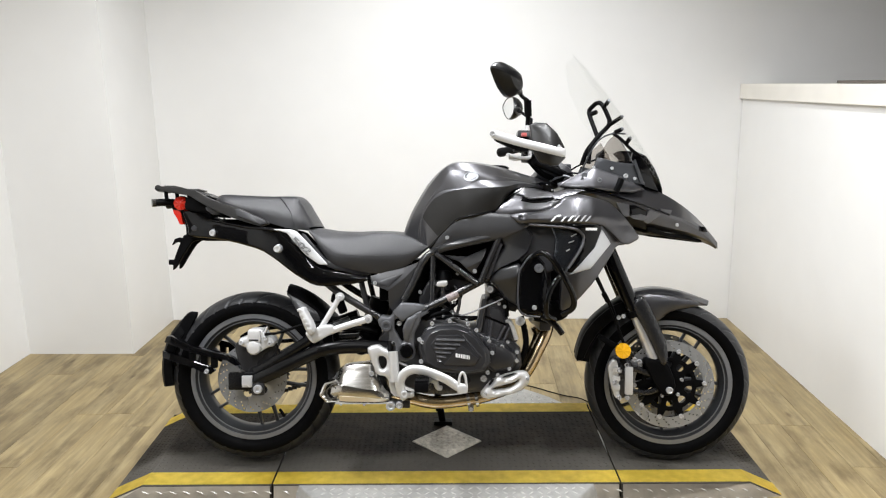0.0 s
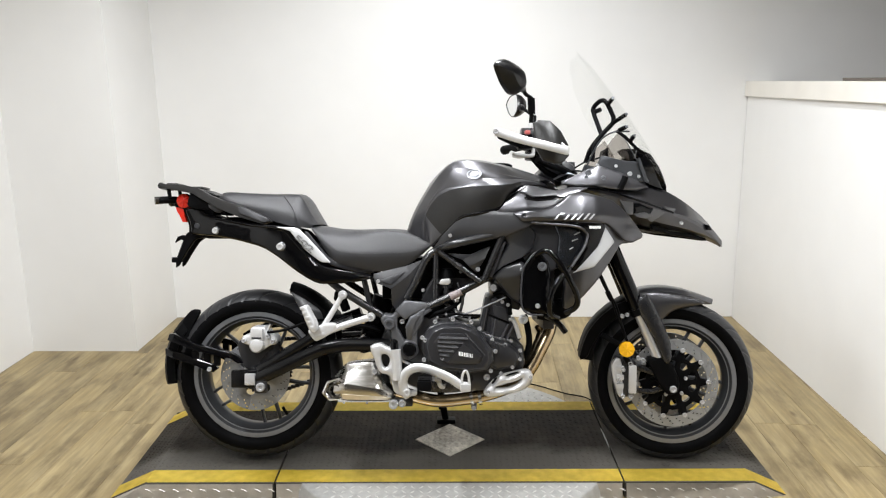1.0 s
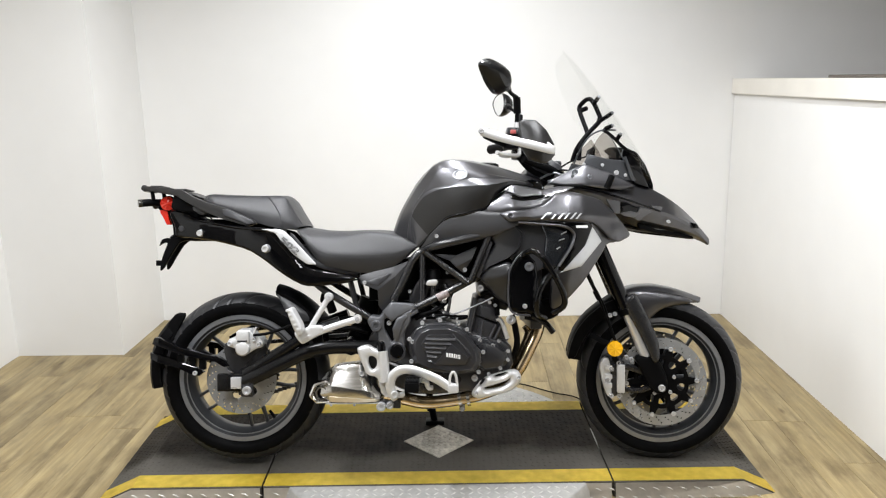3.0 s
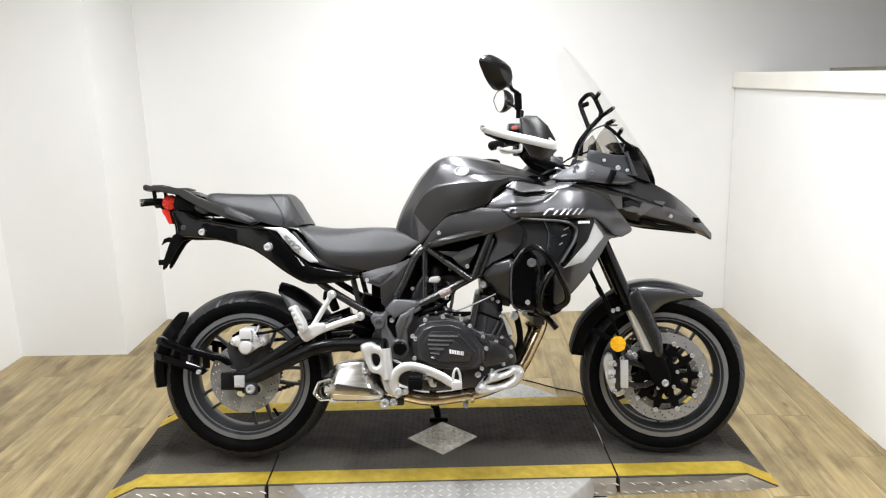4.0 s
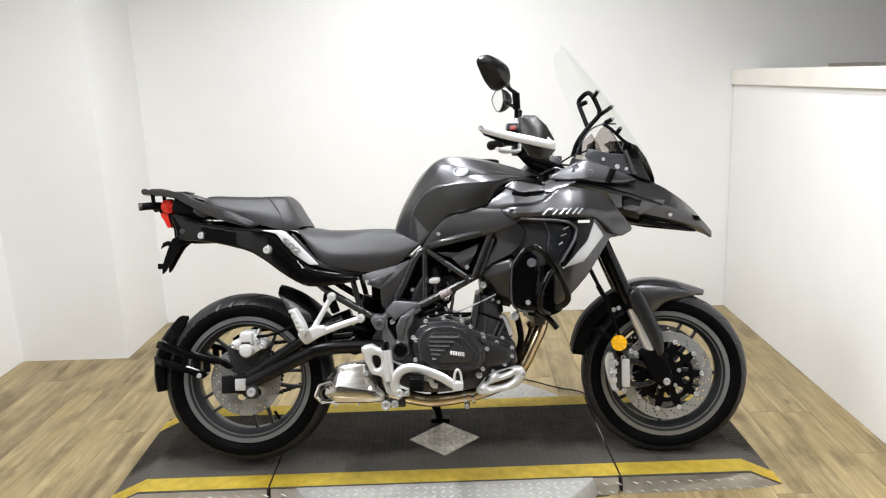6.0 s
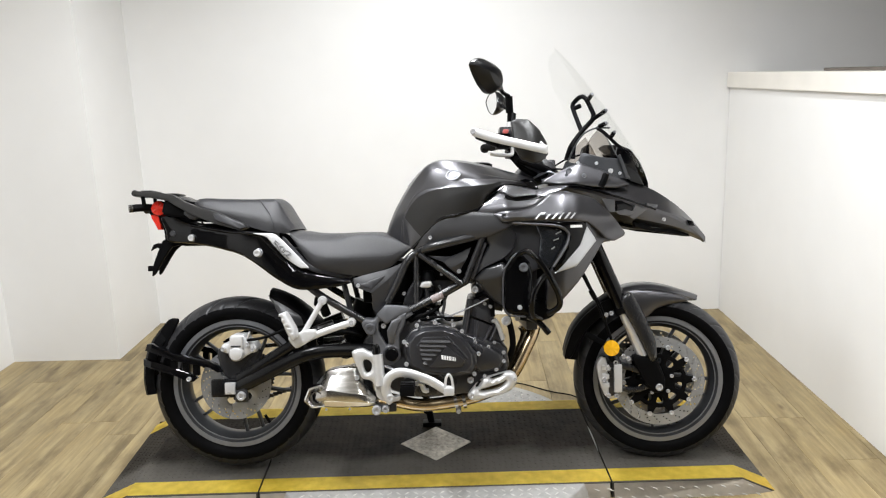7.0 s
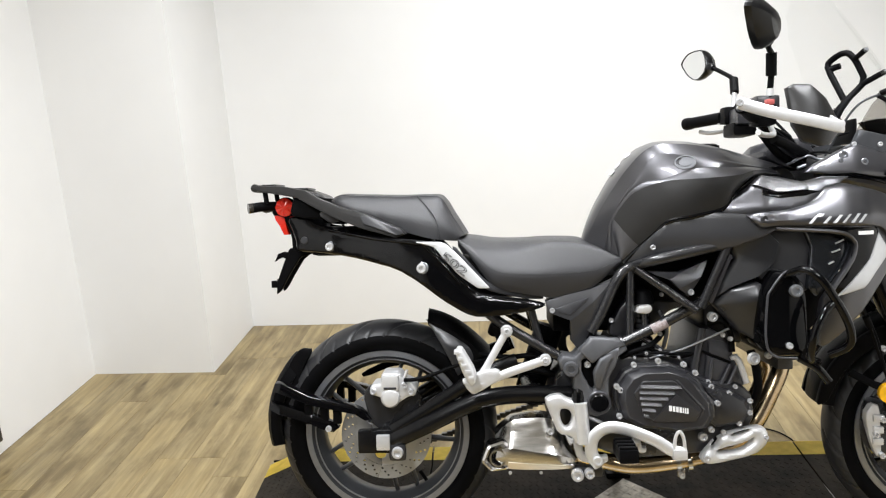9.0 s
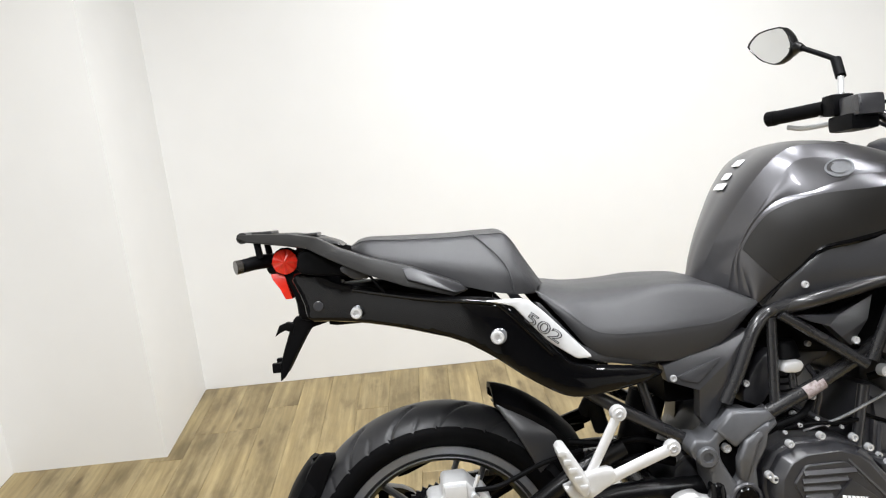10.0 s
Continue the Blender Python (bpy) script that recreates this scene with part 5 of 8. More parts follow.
silencer()
shield = part("heat_shield", panel([(0.058, 0.288), (0.105, 0.342), (0.2, 0.368), (0.222, 0.362), (0.232, 0.345), (0.228, 0.318), (0.197, 0.29), (0.088, 0.266), (0.066, 0.272)], lambda x, z: -0.215, 0.012, 0.006, 0.01, step=0.01, rounds=2, ratio=0.2,
              holes=[[(0.1, 0.305), (0.18, 0.325), (0.195, 0.338), (0.19, 0.325), (0.165, 0.305), (0.105, 0.297)], [(0.135, 0.345), (0.185, 0.36), (0.18, 0.35), (0.14, 0.338)], [(0.085, 0.315), (0.1, 0.336), (0.112, 0.336), (0.095, 0.31)]]), M_SILVER, bike, "silver heat shield with long slots")
part("shield_bolt", bolt_bm(0.074, -0.222, 0.287, 0.008, 0.007), M_CHROME, shield)
part("shield_bolt", bolt_bm(0.222, -0.222, 0.34, 0.006, 0.006), M_CHROME, shield)

# ---- foot controls ----
peg = part("peg_bracket", panel([(-0.335, 0.442), (-0.32, 0.452), (-0.293, 0.457), (-0.274, 0.443), (-0.234, 0.436), (-0.228, 0.393), (-0.222, 0.328), (-0.256, 0.322), (-0.266, 0.345), (-0.3, 0.352), (-0.315, 0.39)], -0.222, 0.016, 0.007, 0.004, step=0.01,
            holes=[[(-0.298, 0.416), (-0.275, 0.418), (-0.262, 0.4), (-0.27, 0.372), (-0.288, 0.37)]]), M_SILVER, bike, "silver cast footrest bracket")
part("heel_boss", tube(bmesh.new(), [(-0.243, -0.226, 0.435), (-0.235, -0.226, 0.33)], 0.017, 14), M_SILVER, peg)
part("bracket_foot", panel([(-0.262, 0.33), (-0.235, 0.335), (-0.235, 0.29), (-0.19, 0.285), (-0.172, 0.29), (-0.17, 0.27), (-0.2, 0.265), (-0.25, 0.275)], -0.2, 0.014, 0.005), M_SILVER, peg)
part("bracket_bolt", bolt_bm(-0.252, -0.202, 0.242, 0.0165, 0.02), M_CHROME, peg)
part("bracket_bolt", bolt_bm(-0.221, -0.202, 0.246, 0.013, 0.022), M_CHROME, peg)
part("bracket_base", box_bm((-0.265, -0.2, 0.232), (-0.185, -0.17, 0.258), 0.006), M_ENGINE, peg)
part("link_rod", tube(bmesh.new(), [(-0.225, -0.21, 0.395), (-0.185, -0.205, 0.375), (-0.15, -0.2, 0.35)], 0.005), M_CHROME, peg)
pedal = part("brake_pedal", tube(bmesh.new(), [(-0.197, -0.225, 0.272), (-0.216, -0.228, 0.3), (-0.217, -0.232, 0.335), (-0.199, -0.235, 0.362), (-0.166, -0.238, 0.374), (-0.12, -0.245, 0.366), (-0.06, -0.25, 0.342), (-0.02, -0.255, 0.318), (0.012, -0.258, 0.312)], 0.0165, 12, flat=0.6), M_SILVER, bike, "silver curved rear brake pedal")
part("pedal_pivot", bolt_bm(-0.203, -0.238, 0.288, 0.013, 0.01), M_SILVER, pedal)
part("toe_tip", box_bm((-0.022, -0.275, 0.298), (0.014, -0.25, 0.324), 0.006), M_SILVER, pedal)
part("toe_loop", tube(bmesh.new(), [(-0.017, -0.263, 0.315), (-0.014, -0.263, 0.352), (-0.004, -0.263, 0.368), (0.006, -0.263, 0.352), (0.01, -0.263, 0.315)], 0.0045, 8), M_SILVER, pedal)
rest = part("footrest", box_bm((-0.166, -0.34, 0.312), (-0.118, -0.235, 0.345), 0.006), M_BLACK, bike, "black ribbed rider footrest")
for i in range(4):
    part("footrest_rib", box_bm((-0.164, -0.335 + 0.026 * i, 0.345), (-0.12, -0.322 + 0.026 * i, 0.351), 0.002), M_BLACK, rest)
part("peg_pin", tube(bmesh.new(), [(-0.115, -0.23, 0.335), (-0.095, -0.2, 0.325)], 0.008), M_SILVER, rest)
part("peg_spring", tube(bmesh.new(), [(-0.1, -0.19, 0.345), (-0.09, -0.19, 0.305), (-0.075, -0.185, 0.3)], 0.009), M_SILVER, rest)
for s in (1,):
    bmA = tube(bmesh.new(), [(-0.427, -0.225, 0.622), (-0.485, -0.23, 0.525), (-0.52, -0.235, 0.478)], 0.0095, 10, flat=0.6)
    bmB = tube(bmesh.new(), [(-0.33, -0.225, 0.546), (-0.435, -0.235, 0.513), (-0.515, -0.24, 0.48)], 0.0115, 10, flat=0.6)
    bmC = panel([(-0.545, 0.5), (-0.53, 0.505), (-0.49, 0.525), (-0.45, 0.528), (-0.44, 0.505), (-0.49, 0.475), (-0.515, 0.462), (-0.53, 0.475)], -0.245, 0.016, 0.005)
    bmD = panel([(-0.558, 0.58), (-0.552, 0.59), (-0.541, 0.59), (-0.532, 0.575), (-0.508, 0.532), (-0.506, 0.508), (-0.516, 0.496), (-0.526, 0.503), (-0.54, 0.53)], -0.3, 0.05, 0.006, 0.003, step=0.009)
    meshes = []
    for b in (bmA, bmB, bmC, bmD):
        if s < 0:
            f = flipped(b)
            b.free()
            b = f
        meshes.append(b)
    hang = part("passenger_bracket", meshes[0], M_SILVER, bike, "silver passenger footrest bracket")
    for bx, bz in ((-0.427, 0.622), (-0.33, 0.546)):
        eye = part("bracket_eye", bolt_bm(bx, -0.216, bz, 0.0155, 0.016, socket=False), M_SILVER, hang)
        part("eye_bolt", bolt_bm(bx, -0.231, bz, 0.008, 0.004), M_CHROME, eye)
    part("bracket_arm", meshes[1], M_SILVER, hang)
    part("bracket_knuckle", meshes[2], M_SILVER, hang)
    pp = part("passenger_footrest", meshes[3], M_SILVER, hang, "folded silver passenger footrest with teeth")
    for i in range(5):
        t = i / 5
        part("footrest_tooth", box_bm((-0.56 + 0.043 * t, s * -0.302 - 0.003, 0.578 - 0.08 * t), (-0.546 + 0.043 * t, s * -0.302 + 0.03, 0.587 - 0.08 * t), 0.0025), M_SILVER, pp)
stand = part("side_stand", tube(bmesh.new(), [(-0.1, 0.13, 0.29), (-0.085, 0.22, 0.17), (-0.07, 0.3, 0.075)], 0.014), M_BLACK, bike, "black side stand")
part("stand_foot", box_bm((-0.105, 0.27, 0.062), (-0.03, 0.34, 0.078), 0.004), M_BLACK, stand)
part("centre_lug", tube(bmesh.new(), [(-0.09, 0.0, 0.23), (-0.085, 0.02, 0.18)], 0.012), M_BLACK, bike)

# ---- tail ----
TAIL_W = [(-1.06, -0.06), (-0.98, -0.08), (-0.9, -0.108), (-0.82, -0.15), (-0.75, -0.188), (-0.69, -0.214), (-0.63, -0.228), (-0.57, -0.23), (-0.5, -0.222), (-0.32, -0.19)]


def tail_y(x, z):
    """The tail's side: it narrows to the rear and leans in towards the top."""
    return lerp_at(x, TAIL_W) + 0.06 * (z - 0.8)


tail_outline = [(-1.029, 0.9249), (-0.9735, 0.9348), (-0.936, 0.903), (-0.8524, 0.8868), (-0.7463, 0.8686), (-0.6445, 0.8595), (-0.6131, 0.8507), (-0.5862, 0.8231), (-0.5308, 0.7534), (-0.5018, 0.7221), (-0.4412, 0.7096), (-0.3731, 0.6991), (-0.3246, 0.6876), (-0.3278, 0.6784), (-0.372, 0.6664), (-0.4518, 0.6588), (-0.5013, 0.6591), (-0.5304, 0.6685), (-0.5878, 0.7043), (-0.6462, 0.7495), (-0.7054, 0.7853), (-0.8097, 0.81), (-0.8836, 0.822), (-0.9561, 0.828), (-0.9988, 0.83), (-1.003, 0.8701)]
both("tail_panel", panel(tail_outline, tail_y, 0.014, 0.008, 0.006), M_GLOSS, bike, "gloss black tail side panel")
part("tail_ridge", tube(bmesh.new(), [(-0.9, tail_y(-0.9, 0.888) - 0.002, 0.888), (-0.76, tail_y(-0.76, 0.864) - 0.004, 0.864), (-0.655, tail_y(-0.65, 0.852) - 0.004, 0.852), (-0.625, tail_y(-0.62, 0.84) - 0.004, 0.84), (-0.54, tail_y(-0.54, 0.745) - 0.004, 0.745)], 0.0045), M_GLOSS, bike)
decal = part("tail_decal", panel([(-0.6587, 0.8556), (-0.5915, 0.8546), (-0.5752, 0.8487), (-0.5482, 0.8231), (-0.5073, 0.7783), (-0.466, 0.733), (-0.4974, 0.7341), (-0.5466, 0.7704), (-0.5874, 0.8181), (-0.6068, 0.8418)], lambda x, z: tail_y(x, z) - 0.014, 0.006, 0.003, step=0.012, rounds=1, ratio=0.1), M_TAILDECAL, bike, "silver decal with outlined number 502")


def outlined_text(body, size, m, parent):
    data = bpy.data.curves.new("number", "FONT")
    data.body, data.size, data.fill_mode, data.bevel_depth, data.bevel_resolution, data.align_x, data.align_y = body, size, "NONE", 0.0012, 0, "CENTER", "CENTER"
    ob = bpy.data.objects.new("number", data)
    me = bpy.data.meshes.new_from_object(ob)
    bpy.data.objects.remove(ob)
    me.transform(m)
    me.materials.append(M_ENGINE)
    res = new("number", me)
    res.parent = parent
    return res


# the number runs down the decal
slope = math.atan2(-0.078, 0.092)
outlined_text("502", 0.047, Matrix.Translation((-0.556, tail_y(-0.556, 0.798) - 0.0186, 0.798)) @ Matrix.Rotation(radians(-3), 4, "X") @ Matrix.Rotation(-slope, 4, "Y") @ Matrix.Rotation(radians(90), 4, "X") @ Matrix.Diagonal((1.12, 0.6, 1, 1)), decal)
both("seat_rail", panel([(-0.56, 0.848), (-0.52, 0.8), (-0.48, 0.752), (-0.45, 0.735), (-0.33, 0.705), (-0.327, 0.696), (-0.37, 0.698), (-0.46, 0.718), (-0.5, 0.742), (-0.56, 0.815)], lambda x, z: lerp_at(x, TAIL_W) + 0.016, 0.012, 0.004, rounds=1), M_SATIN, bike, "satin trim strip beside the seat")
part("tail_box", box_bm((-0.96, -0.07, 0.815), (-0.62, 0.07, 0.895), 0.02), M_BLACK, bike)
for bx, bz, yy, r in ((-0.897, 0.8435, -0.114, 0.0115), (-0.64, 0.788, -0.234, 0.0125)):
    b = part("panel_bolt", bolt_bm(bx, yy, bz, r, 0.011), M_SILVER, bike, "bright silver panel bolt")
    part("bolt_collar", bolt_bm(bx + 0.004, yy + 0.004, bz + 0.001, r * 1.2, 0.006, socket=False), M_RIMLIP, b)
part("panel_plug", bolt_bm(-0.972, -0.086, 0.861, 0.01, 0.004, socket=False), M_SATIN, bike)
# rack and grab rails
rack_ob = part("luggage_rack", tube(bmesh.new(), [(-1.112, -0.062, 1.008), (-1.122, 0, 1.008), (-1.112, 0.062, 1.008)], 0.0115, 10), M_PAD, bike, "black plastic luggage rack", sharp=60)
part("seat_pan", box_bm((-0.6, -0.16, 0.7), (-0.18, 0.16, 0.8), 0.02), M_BLACK, bike, "black plastic seat base")
part("rack_plate", panel([(-1.112, 1.0), (-1.105, 1.0165), (-1.0, 1.006), (-0.93, 0.988), (-0.91, 0.972), (-0.99, 0.986)], -0.062, 0.124, 0.004, step=0.03), M_PAD, rack_ob)
for x, z in ((-1.075, 1.012), (-0.985, 1.0)):
    part("rack_boss", box_bm((x - 0.02, -0.05, z), (x + 0.02, 0.05, z + 0.006), 0.002), M_PAD, rack_ob)
for y in (-0.06, 0.06):
    part("rack_strut", tube(bmesh.new(), [(-1.085, y, 1.0), (-1.08, y, 0.965)], 0.007), M_BLACK, rack_ob)
    part("rack_strut", tube(bmesh.new(), [(-1.0, y, 0.985), (-0.99, y, 0.95)], 0.009), M_BLACK, rack_ob)
for q in (1, -1):
    rail = [(-1.12, -0.065, 1.016), (-1.02, -0.09, 1.009), (-0.962, -0.112, 0.997), (-0.917, -0.128, 0.972), (-0.862, -0.148, 0.951), (-0.788, -0.17, 0.929), (-0.695, -0.187, 0.889), (-0.681, -0.186, 0.875),
            (-0.709, -0.19, 0.866), (-0.795, -0.178, 0.89), (-0.866, -0.154, 0.917), (-0.92, -0.136, 0.943), (-0.956, -0.122, 0.962), (-0.983, -0.106, 0.977), (-1.03, -0.092, 0.986), (-1.1, -0.07, 0.998), (-1.124, -0.065, 1.006)]
    grab = facets("grab_rail", [(x, q * y, z) for x, y, z in rail], [(0, 1, 14, 15, 16), (1, 2, 13, 14), (2, 3, 12, 13), (3, 4, 10, 11, 12), (4, 5, 9, 10), (5, 6, 8, 9), (6, 7, 8)], q * 0.032, M_PAD, bike, "matte black grab rail", 0.003)
    part("rail_root", panel([(-1.0, 0.977), (-0.95, 0.965), (-0.9, 0.945), (-0.9, 0.915), (-0.96, 0.92), (-1.01, 0.93)], -0.09 if q > 0 else 0.07, 0.02, 0.004), M_BLACK, grab)
    pad = [(-0.8, -0.181, 0.925), (-0.784, -0.182, 0.926), (-0.692, -0.2, 0.886), (-0.687, -0.199, 0.876), (-0.706, -0.201, 0.873), (-0.793, -0.188, 0.905)]
    facets("rail_pad", [(x, q * y, z) for x, y, z in pad], [(0, 1, 4, 5), (1, 2, 3, 4)], q * 0.012, M_SATIN, grab, "lighter grip pad")
part("tail_upper", panel([(-1.03, 0.975), (-0.97, 0.97), (-0.88, 0.95), (-0.86, 0.9), (-0.93, 0.905), (-1.02, 0.915)], -0.025, 0.05, 0.01, step=0.03), M_BLACK, bike)
part("lock_latch", panel([(-0.925, 0.932), (-0.9, 0.945), (-0.87, 0.935), (-0.86, 0.915), (-0.89, 0.905)], -0.128, 0.01, 0.004), M_SATIN, bike)
part("lock_cable", tube(bmesh.new(), [(-0.875, -0.137, 0.93), (-0.86, -0.141, 0.91), (-0.838, -0.141, 0.88)], 0.0025, 6), M_BLACK, bike)
# round reflector with pressed facets
refl = bmesh.new()
ctr = refl.verts.new((-1.035, -0.052, 0.953))
rim_v = [refl.verts.new((-1.035 + 0.0255 * math.cos(math.tau * k / 24), -0.045 if k % 3 else -0.049, 0.953 + 0.0255 * math.sin(math.tau * k / 24))) for k in range(24)]
back_v = [refl.verts.new((-1.035 + 0.0255 * math.cos(math.tau * k / 24), -0.03, 0.953 + 0.0255 * math.sin(math.tau * k / 24))) for k in range(24)]
for k in range(24):
    q = (k + 1) % 24
    refl.faces.new((ctr, rim_v[k], rim_v[q]))
    refl.faces.new((rim_v[k], back_v[k], back_v[q], rim_v[q]))
refl.faces.new(back_v)
part("side_reflector", refl, M_RED, bike, "round red side reflector", sharp=4)
part("reflector_holder", bolt_bm(-1.035, -0.022, 0.953, 0.029, 0.013, socket=False), M_BLACK, bike)
part("tail_end", panel([(-1.076, 0.932), (-1.05, 0.926), (-1.034, 0.905), (-1.022, 0.87), (-1.02, 0.83), (-0.98, 0.822), (-0.92, 0.826), (-0.93, 0.93), (-1.0, 0.965), (-1.04, 0.972), (-1.074, 0.968)], -0.034, 0.09, 0.008, step=0.03), M_BLACK, bike, "black tail end block")
part("tail_light", loft([[(x, y * w + 0.004, z) for y in (-1, -0.5, 0.5, 1)] + [(r, y * w + 0.004, z) for y in (1, -1)] for x, r, z, w in ((-1.068, -1.04, 0.93, 0.036), (-1.064, -1.038, 0.918, 0.039), (-1.052, -1.034, 0.9, 0.041), (-1.046, -1.031, 0.886, 0.04), (-1.042, -1.028, 0.876, 0.037))]), M_RED, bike, "red tail light lens", sharp=25)
for s in (-1, 1):
    sig = part("turn_signal", tube(bmesh.new(), [(-1.066, s * 0.03, 0.957), (-1.094, s * 0.058, 0.956), (-1.116, s * 0.08, 0.953)], 0.0135, 12), M_BLACK, bike, "black folded turn signal")
    part("signal_lens", tube(bmesh.new(), [(-1.115, s * 0.079, 0.953), (-1.126, s * 0.085, 0.952)], 0.014, 14), M_SMOKE_LENS, sig)
part("signal_bar", box_bm((-1.085, -0.04, 0.95), (-1.062, 0.04, 0.97), 0.006), M_BLACK, bike)
bracket = part("plate_bracket", panel([(-1.03, 0.836), (-1.045, 0.8012), (-1.058, 0.768), (-1.068, 0.7385), (-1.07, 0.707), (-1.058, 0.7165), (-1.03, 0.7646), (-0.999, 0.8115), (-0.95, 0.824), (-0.92, 0.836), (-1.0, 0.846)], -0.03, 0.012, 0.003, step=0.01, rounds=1, ratio=0.1), M_BLACK, bike, "black number plate bracket without a plate")
part("bracket_hook", box_bm((-1.084, -0.032, 0.726), (-1.066, -0.016, 0.746), 0.003), M_BLACK, bracket)
part("bracket_hook", box_bm((-1.084, 0.03, 0.726), (-1.066, 0.045, 0.746), 0.003), M_BLACK, bracket)
part("bracket_hook", panel([(-1.072, 0.8), (-1.062, 0.822), (-1.045, 0.828), (-1.028, 0.824), (-1.036, 0.806), (-1.05, 0.812), (-1.064, 0.806)], -0.032, 0.016, 0.002, rounds=0), M_BLACK, bracket)
part("bracket_cross", box_bm((-1.036, -0.028, 0.806), (-1.024, 0.045, 0.82), 0.004), M_BLACK, bracket)
part("bracket_leg", panel([(-1.0, 0.842), (-0.94, 0.834), (-1.0, 0.81), (-1.03, 0.7646), (-1.058, 0.7165), (-1.07, 0.707), (-1.068, 0.7385), (-1.04, 0.81)], 0.04, 0.01, 0.003, step=0.02), M_BLACK, bracket)


# ---- seats ----
def dense(table, n):
    xs = [t[0] for t in table]
    grid = np.linspace(xs[0], xs[-1], n)
    cols = [np.interp(grid, xs, [t[i] for t in table]) for i in range(1, len(table[0]))]
    out = np.stack([grid, *cols], 1)
    for _ in range(2):
        out[1:-1, 1:] = (out[:-2, 1:] + 2 * out[1:-1, 1:] + out[2:, 1:]) / 4
    return out.tolist()


SEAT_LINES = (
    ((-0.565, 0, 0.866), (-0.5, 0, 0.859), (-0.45, 0, 0.852), (-0.38, 0, 0.849), (-0.29, 0, 0.85), (-0.215, 0, 0.848), (-0.2, 0, 0.832)),
    ((-0.56, -0.1, 0.864), (-0.5, -0.112, 0.855), (-0.45, -0.117, 0.846), (-0.38, -0.116, 0.845), (-0.29, -0.11, 0.849), (-0.215, -0.1, 0.842), (-0.17, -0.11, 0.818)),
    ((-0.553, -0.145, 0.858), (-0.5, -0.168, 0.834), (-0.45, -0.172, 0.822), (-0.39, -0.166, 0.824), (-0.3, -0.157, 0.842), (-0.2, -0.157, 0.83), (-0.132, -0.17, 0.802)),
    ((-0.55, -0.15, 0.855), (-0.5, -0.19, 0.815), (-0.45, -0.204, 0.775), (-0.38, -0.207, 0.765), (-0.29, -0.202, 0.765), (-0.2, -0.189, 0.77), (-0.126, -0.174, 0.797)),
    ((-0.546, -0.15, 0.85), (-0.506, -0.188, 0.797), (-0.458, -0.198, 0.738), (-0.395, -0.196, 0.717), (-0.295, -0.188, 0.702), (-0.207, -0.181, 0.723), (-0.124, -0.173, 0.791)),
)
PILLION_LINES = (
    ((-0.9, 0, 0.972), (-0.87, 0, 0.986), (-0.8, 0, 0.984), (-0.7, 0, 0.98), (-0.625, 0, 0.98), (-0.588, 0, 0.974), (-0.556, 0, 0.925), (-0.522, 0, 0.868)),
    ((-0.898, -0.055, 0.97), (-0.868, -0.085, 0.981), (-0.8, -0.102, 0.977), (-0.7, -0.112, 0.973), (-0.628, -0.117, 0.973), (-0.592, -0.118, 0.966), (-0.562, -0.122, 0.918), (-0.53, -0.118, 0.866)),
    ((-0.894, -0.075, 0.962), (-0.865, -0.112, 0.952), (-0.8, -0.138, 0.937), (-0.7, -0.158, 0.92), (-0.632, -0.17, 0.906), (-0.6, -0.173, 0.898), (-0.575, -0.168, 0.885), (-0.545, -0.148, 0.862)),
    ((-0.892, -0.072, 0.952), (-0.865, -0.105, 0.932), (-0.8, -0.132, 0.908), (-0.7, -0.158, 0.883), (-0.632, -0.173, 0.864), (-0.6, -0.175, 0.858), (-0.578, -0.17, 0.855), (-0.55, -0.15, 0.852)),
)


def cushion(name, lines, split, rows, swells, label):
    """A seat cushion: its top and its two side panels, sewn along a line."""
    def strips(a, b):
        return skin(lines[a:b + 1], rows[a:b], swells[a:b], 8)
    near = strips(0, split)
    top = part(name, sheet([[Vector((p.x, -p.y, p.z)) for p in row] for row in near[:0:-1]] + near), M_SEATTOP, bike, label, sharp=60)
    side = strips(split, len(lines) - 1)
    both("seat_side", sheet(side, back=0.02), M_SEAT, top, "grained vinyl side panel", 60)
    for q in (1, -1):
        part("seat_seam", tube(bmesh.new(), [(x, q * (y - 0.0002), z) for x, y, z in lines[split]], 0.0011, 6), M_SEAT, top)
    return top


near = skin(SEAT_LINES, (6, 4, 5, 5), (0.003, 0.002, 0.002, 0.003), 8)
saddle = part("rider_seat", sheet([[Vector((p.x, -p.y, p.z)) for p in row] for row in near[:0:-1]] + near), M_SEAT, bike, "black vinyl rider seat with stitched sides", sharp=80)
for q in (1, -1):
    part("seat_seam", tube(bmesh.new(), [(x, q * (y - 0.0004), z) for x, y, z in SEAT_LINES[3]], 0.0006, 6), M_SEAT, saddle)
pillion = cushion("passenger_seat", PILLION_LINES, 1, (6, 5, 3), (0.002, 0.003, 0.001), "black vinyl passenger seat with piping")
for q in (1, -1):
    part("seat_piping", tube(bmesh.new(), [(-0.655, q * 0.1175, 0.974), (-0.628, q * 0.147, 0.945), (-0.606, q * 0.169, 0.915), (-0.597, q * 0.178, 0.885), (-0.594, q * 0.178, 0.862)], 0.002, 6), M_SEAT, pillion)

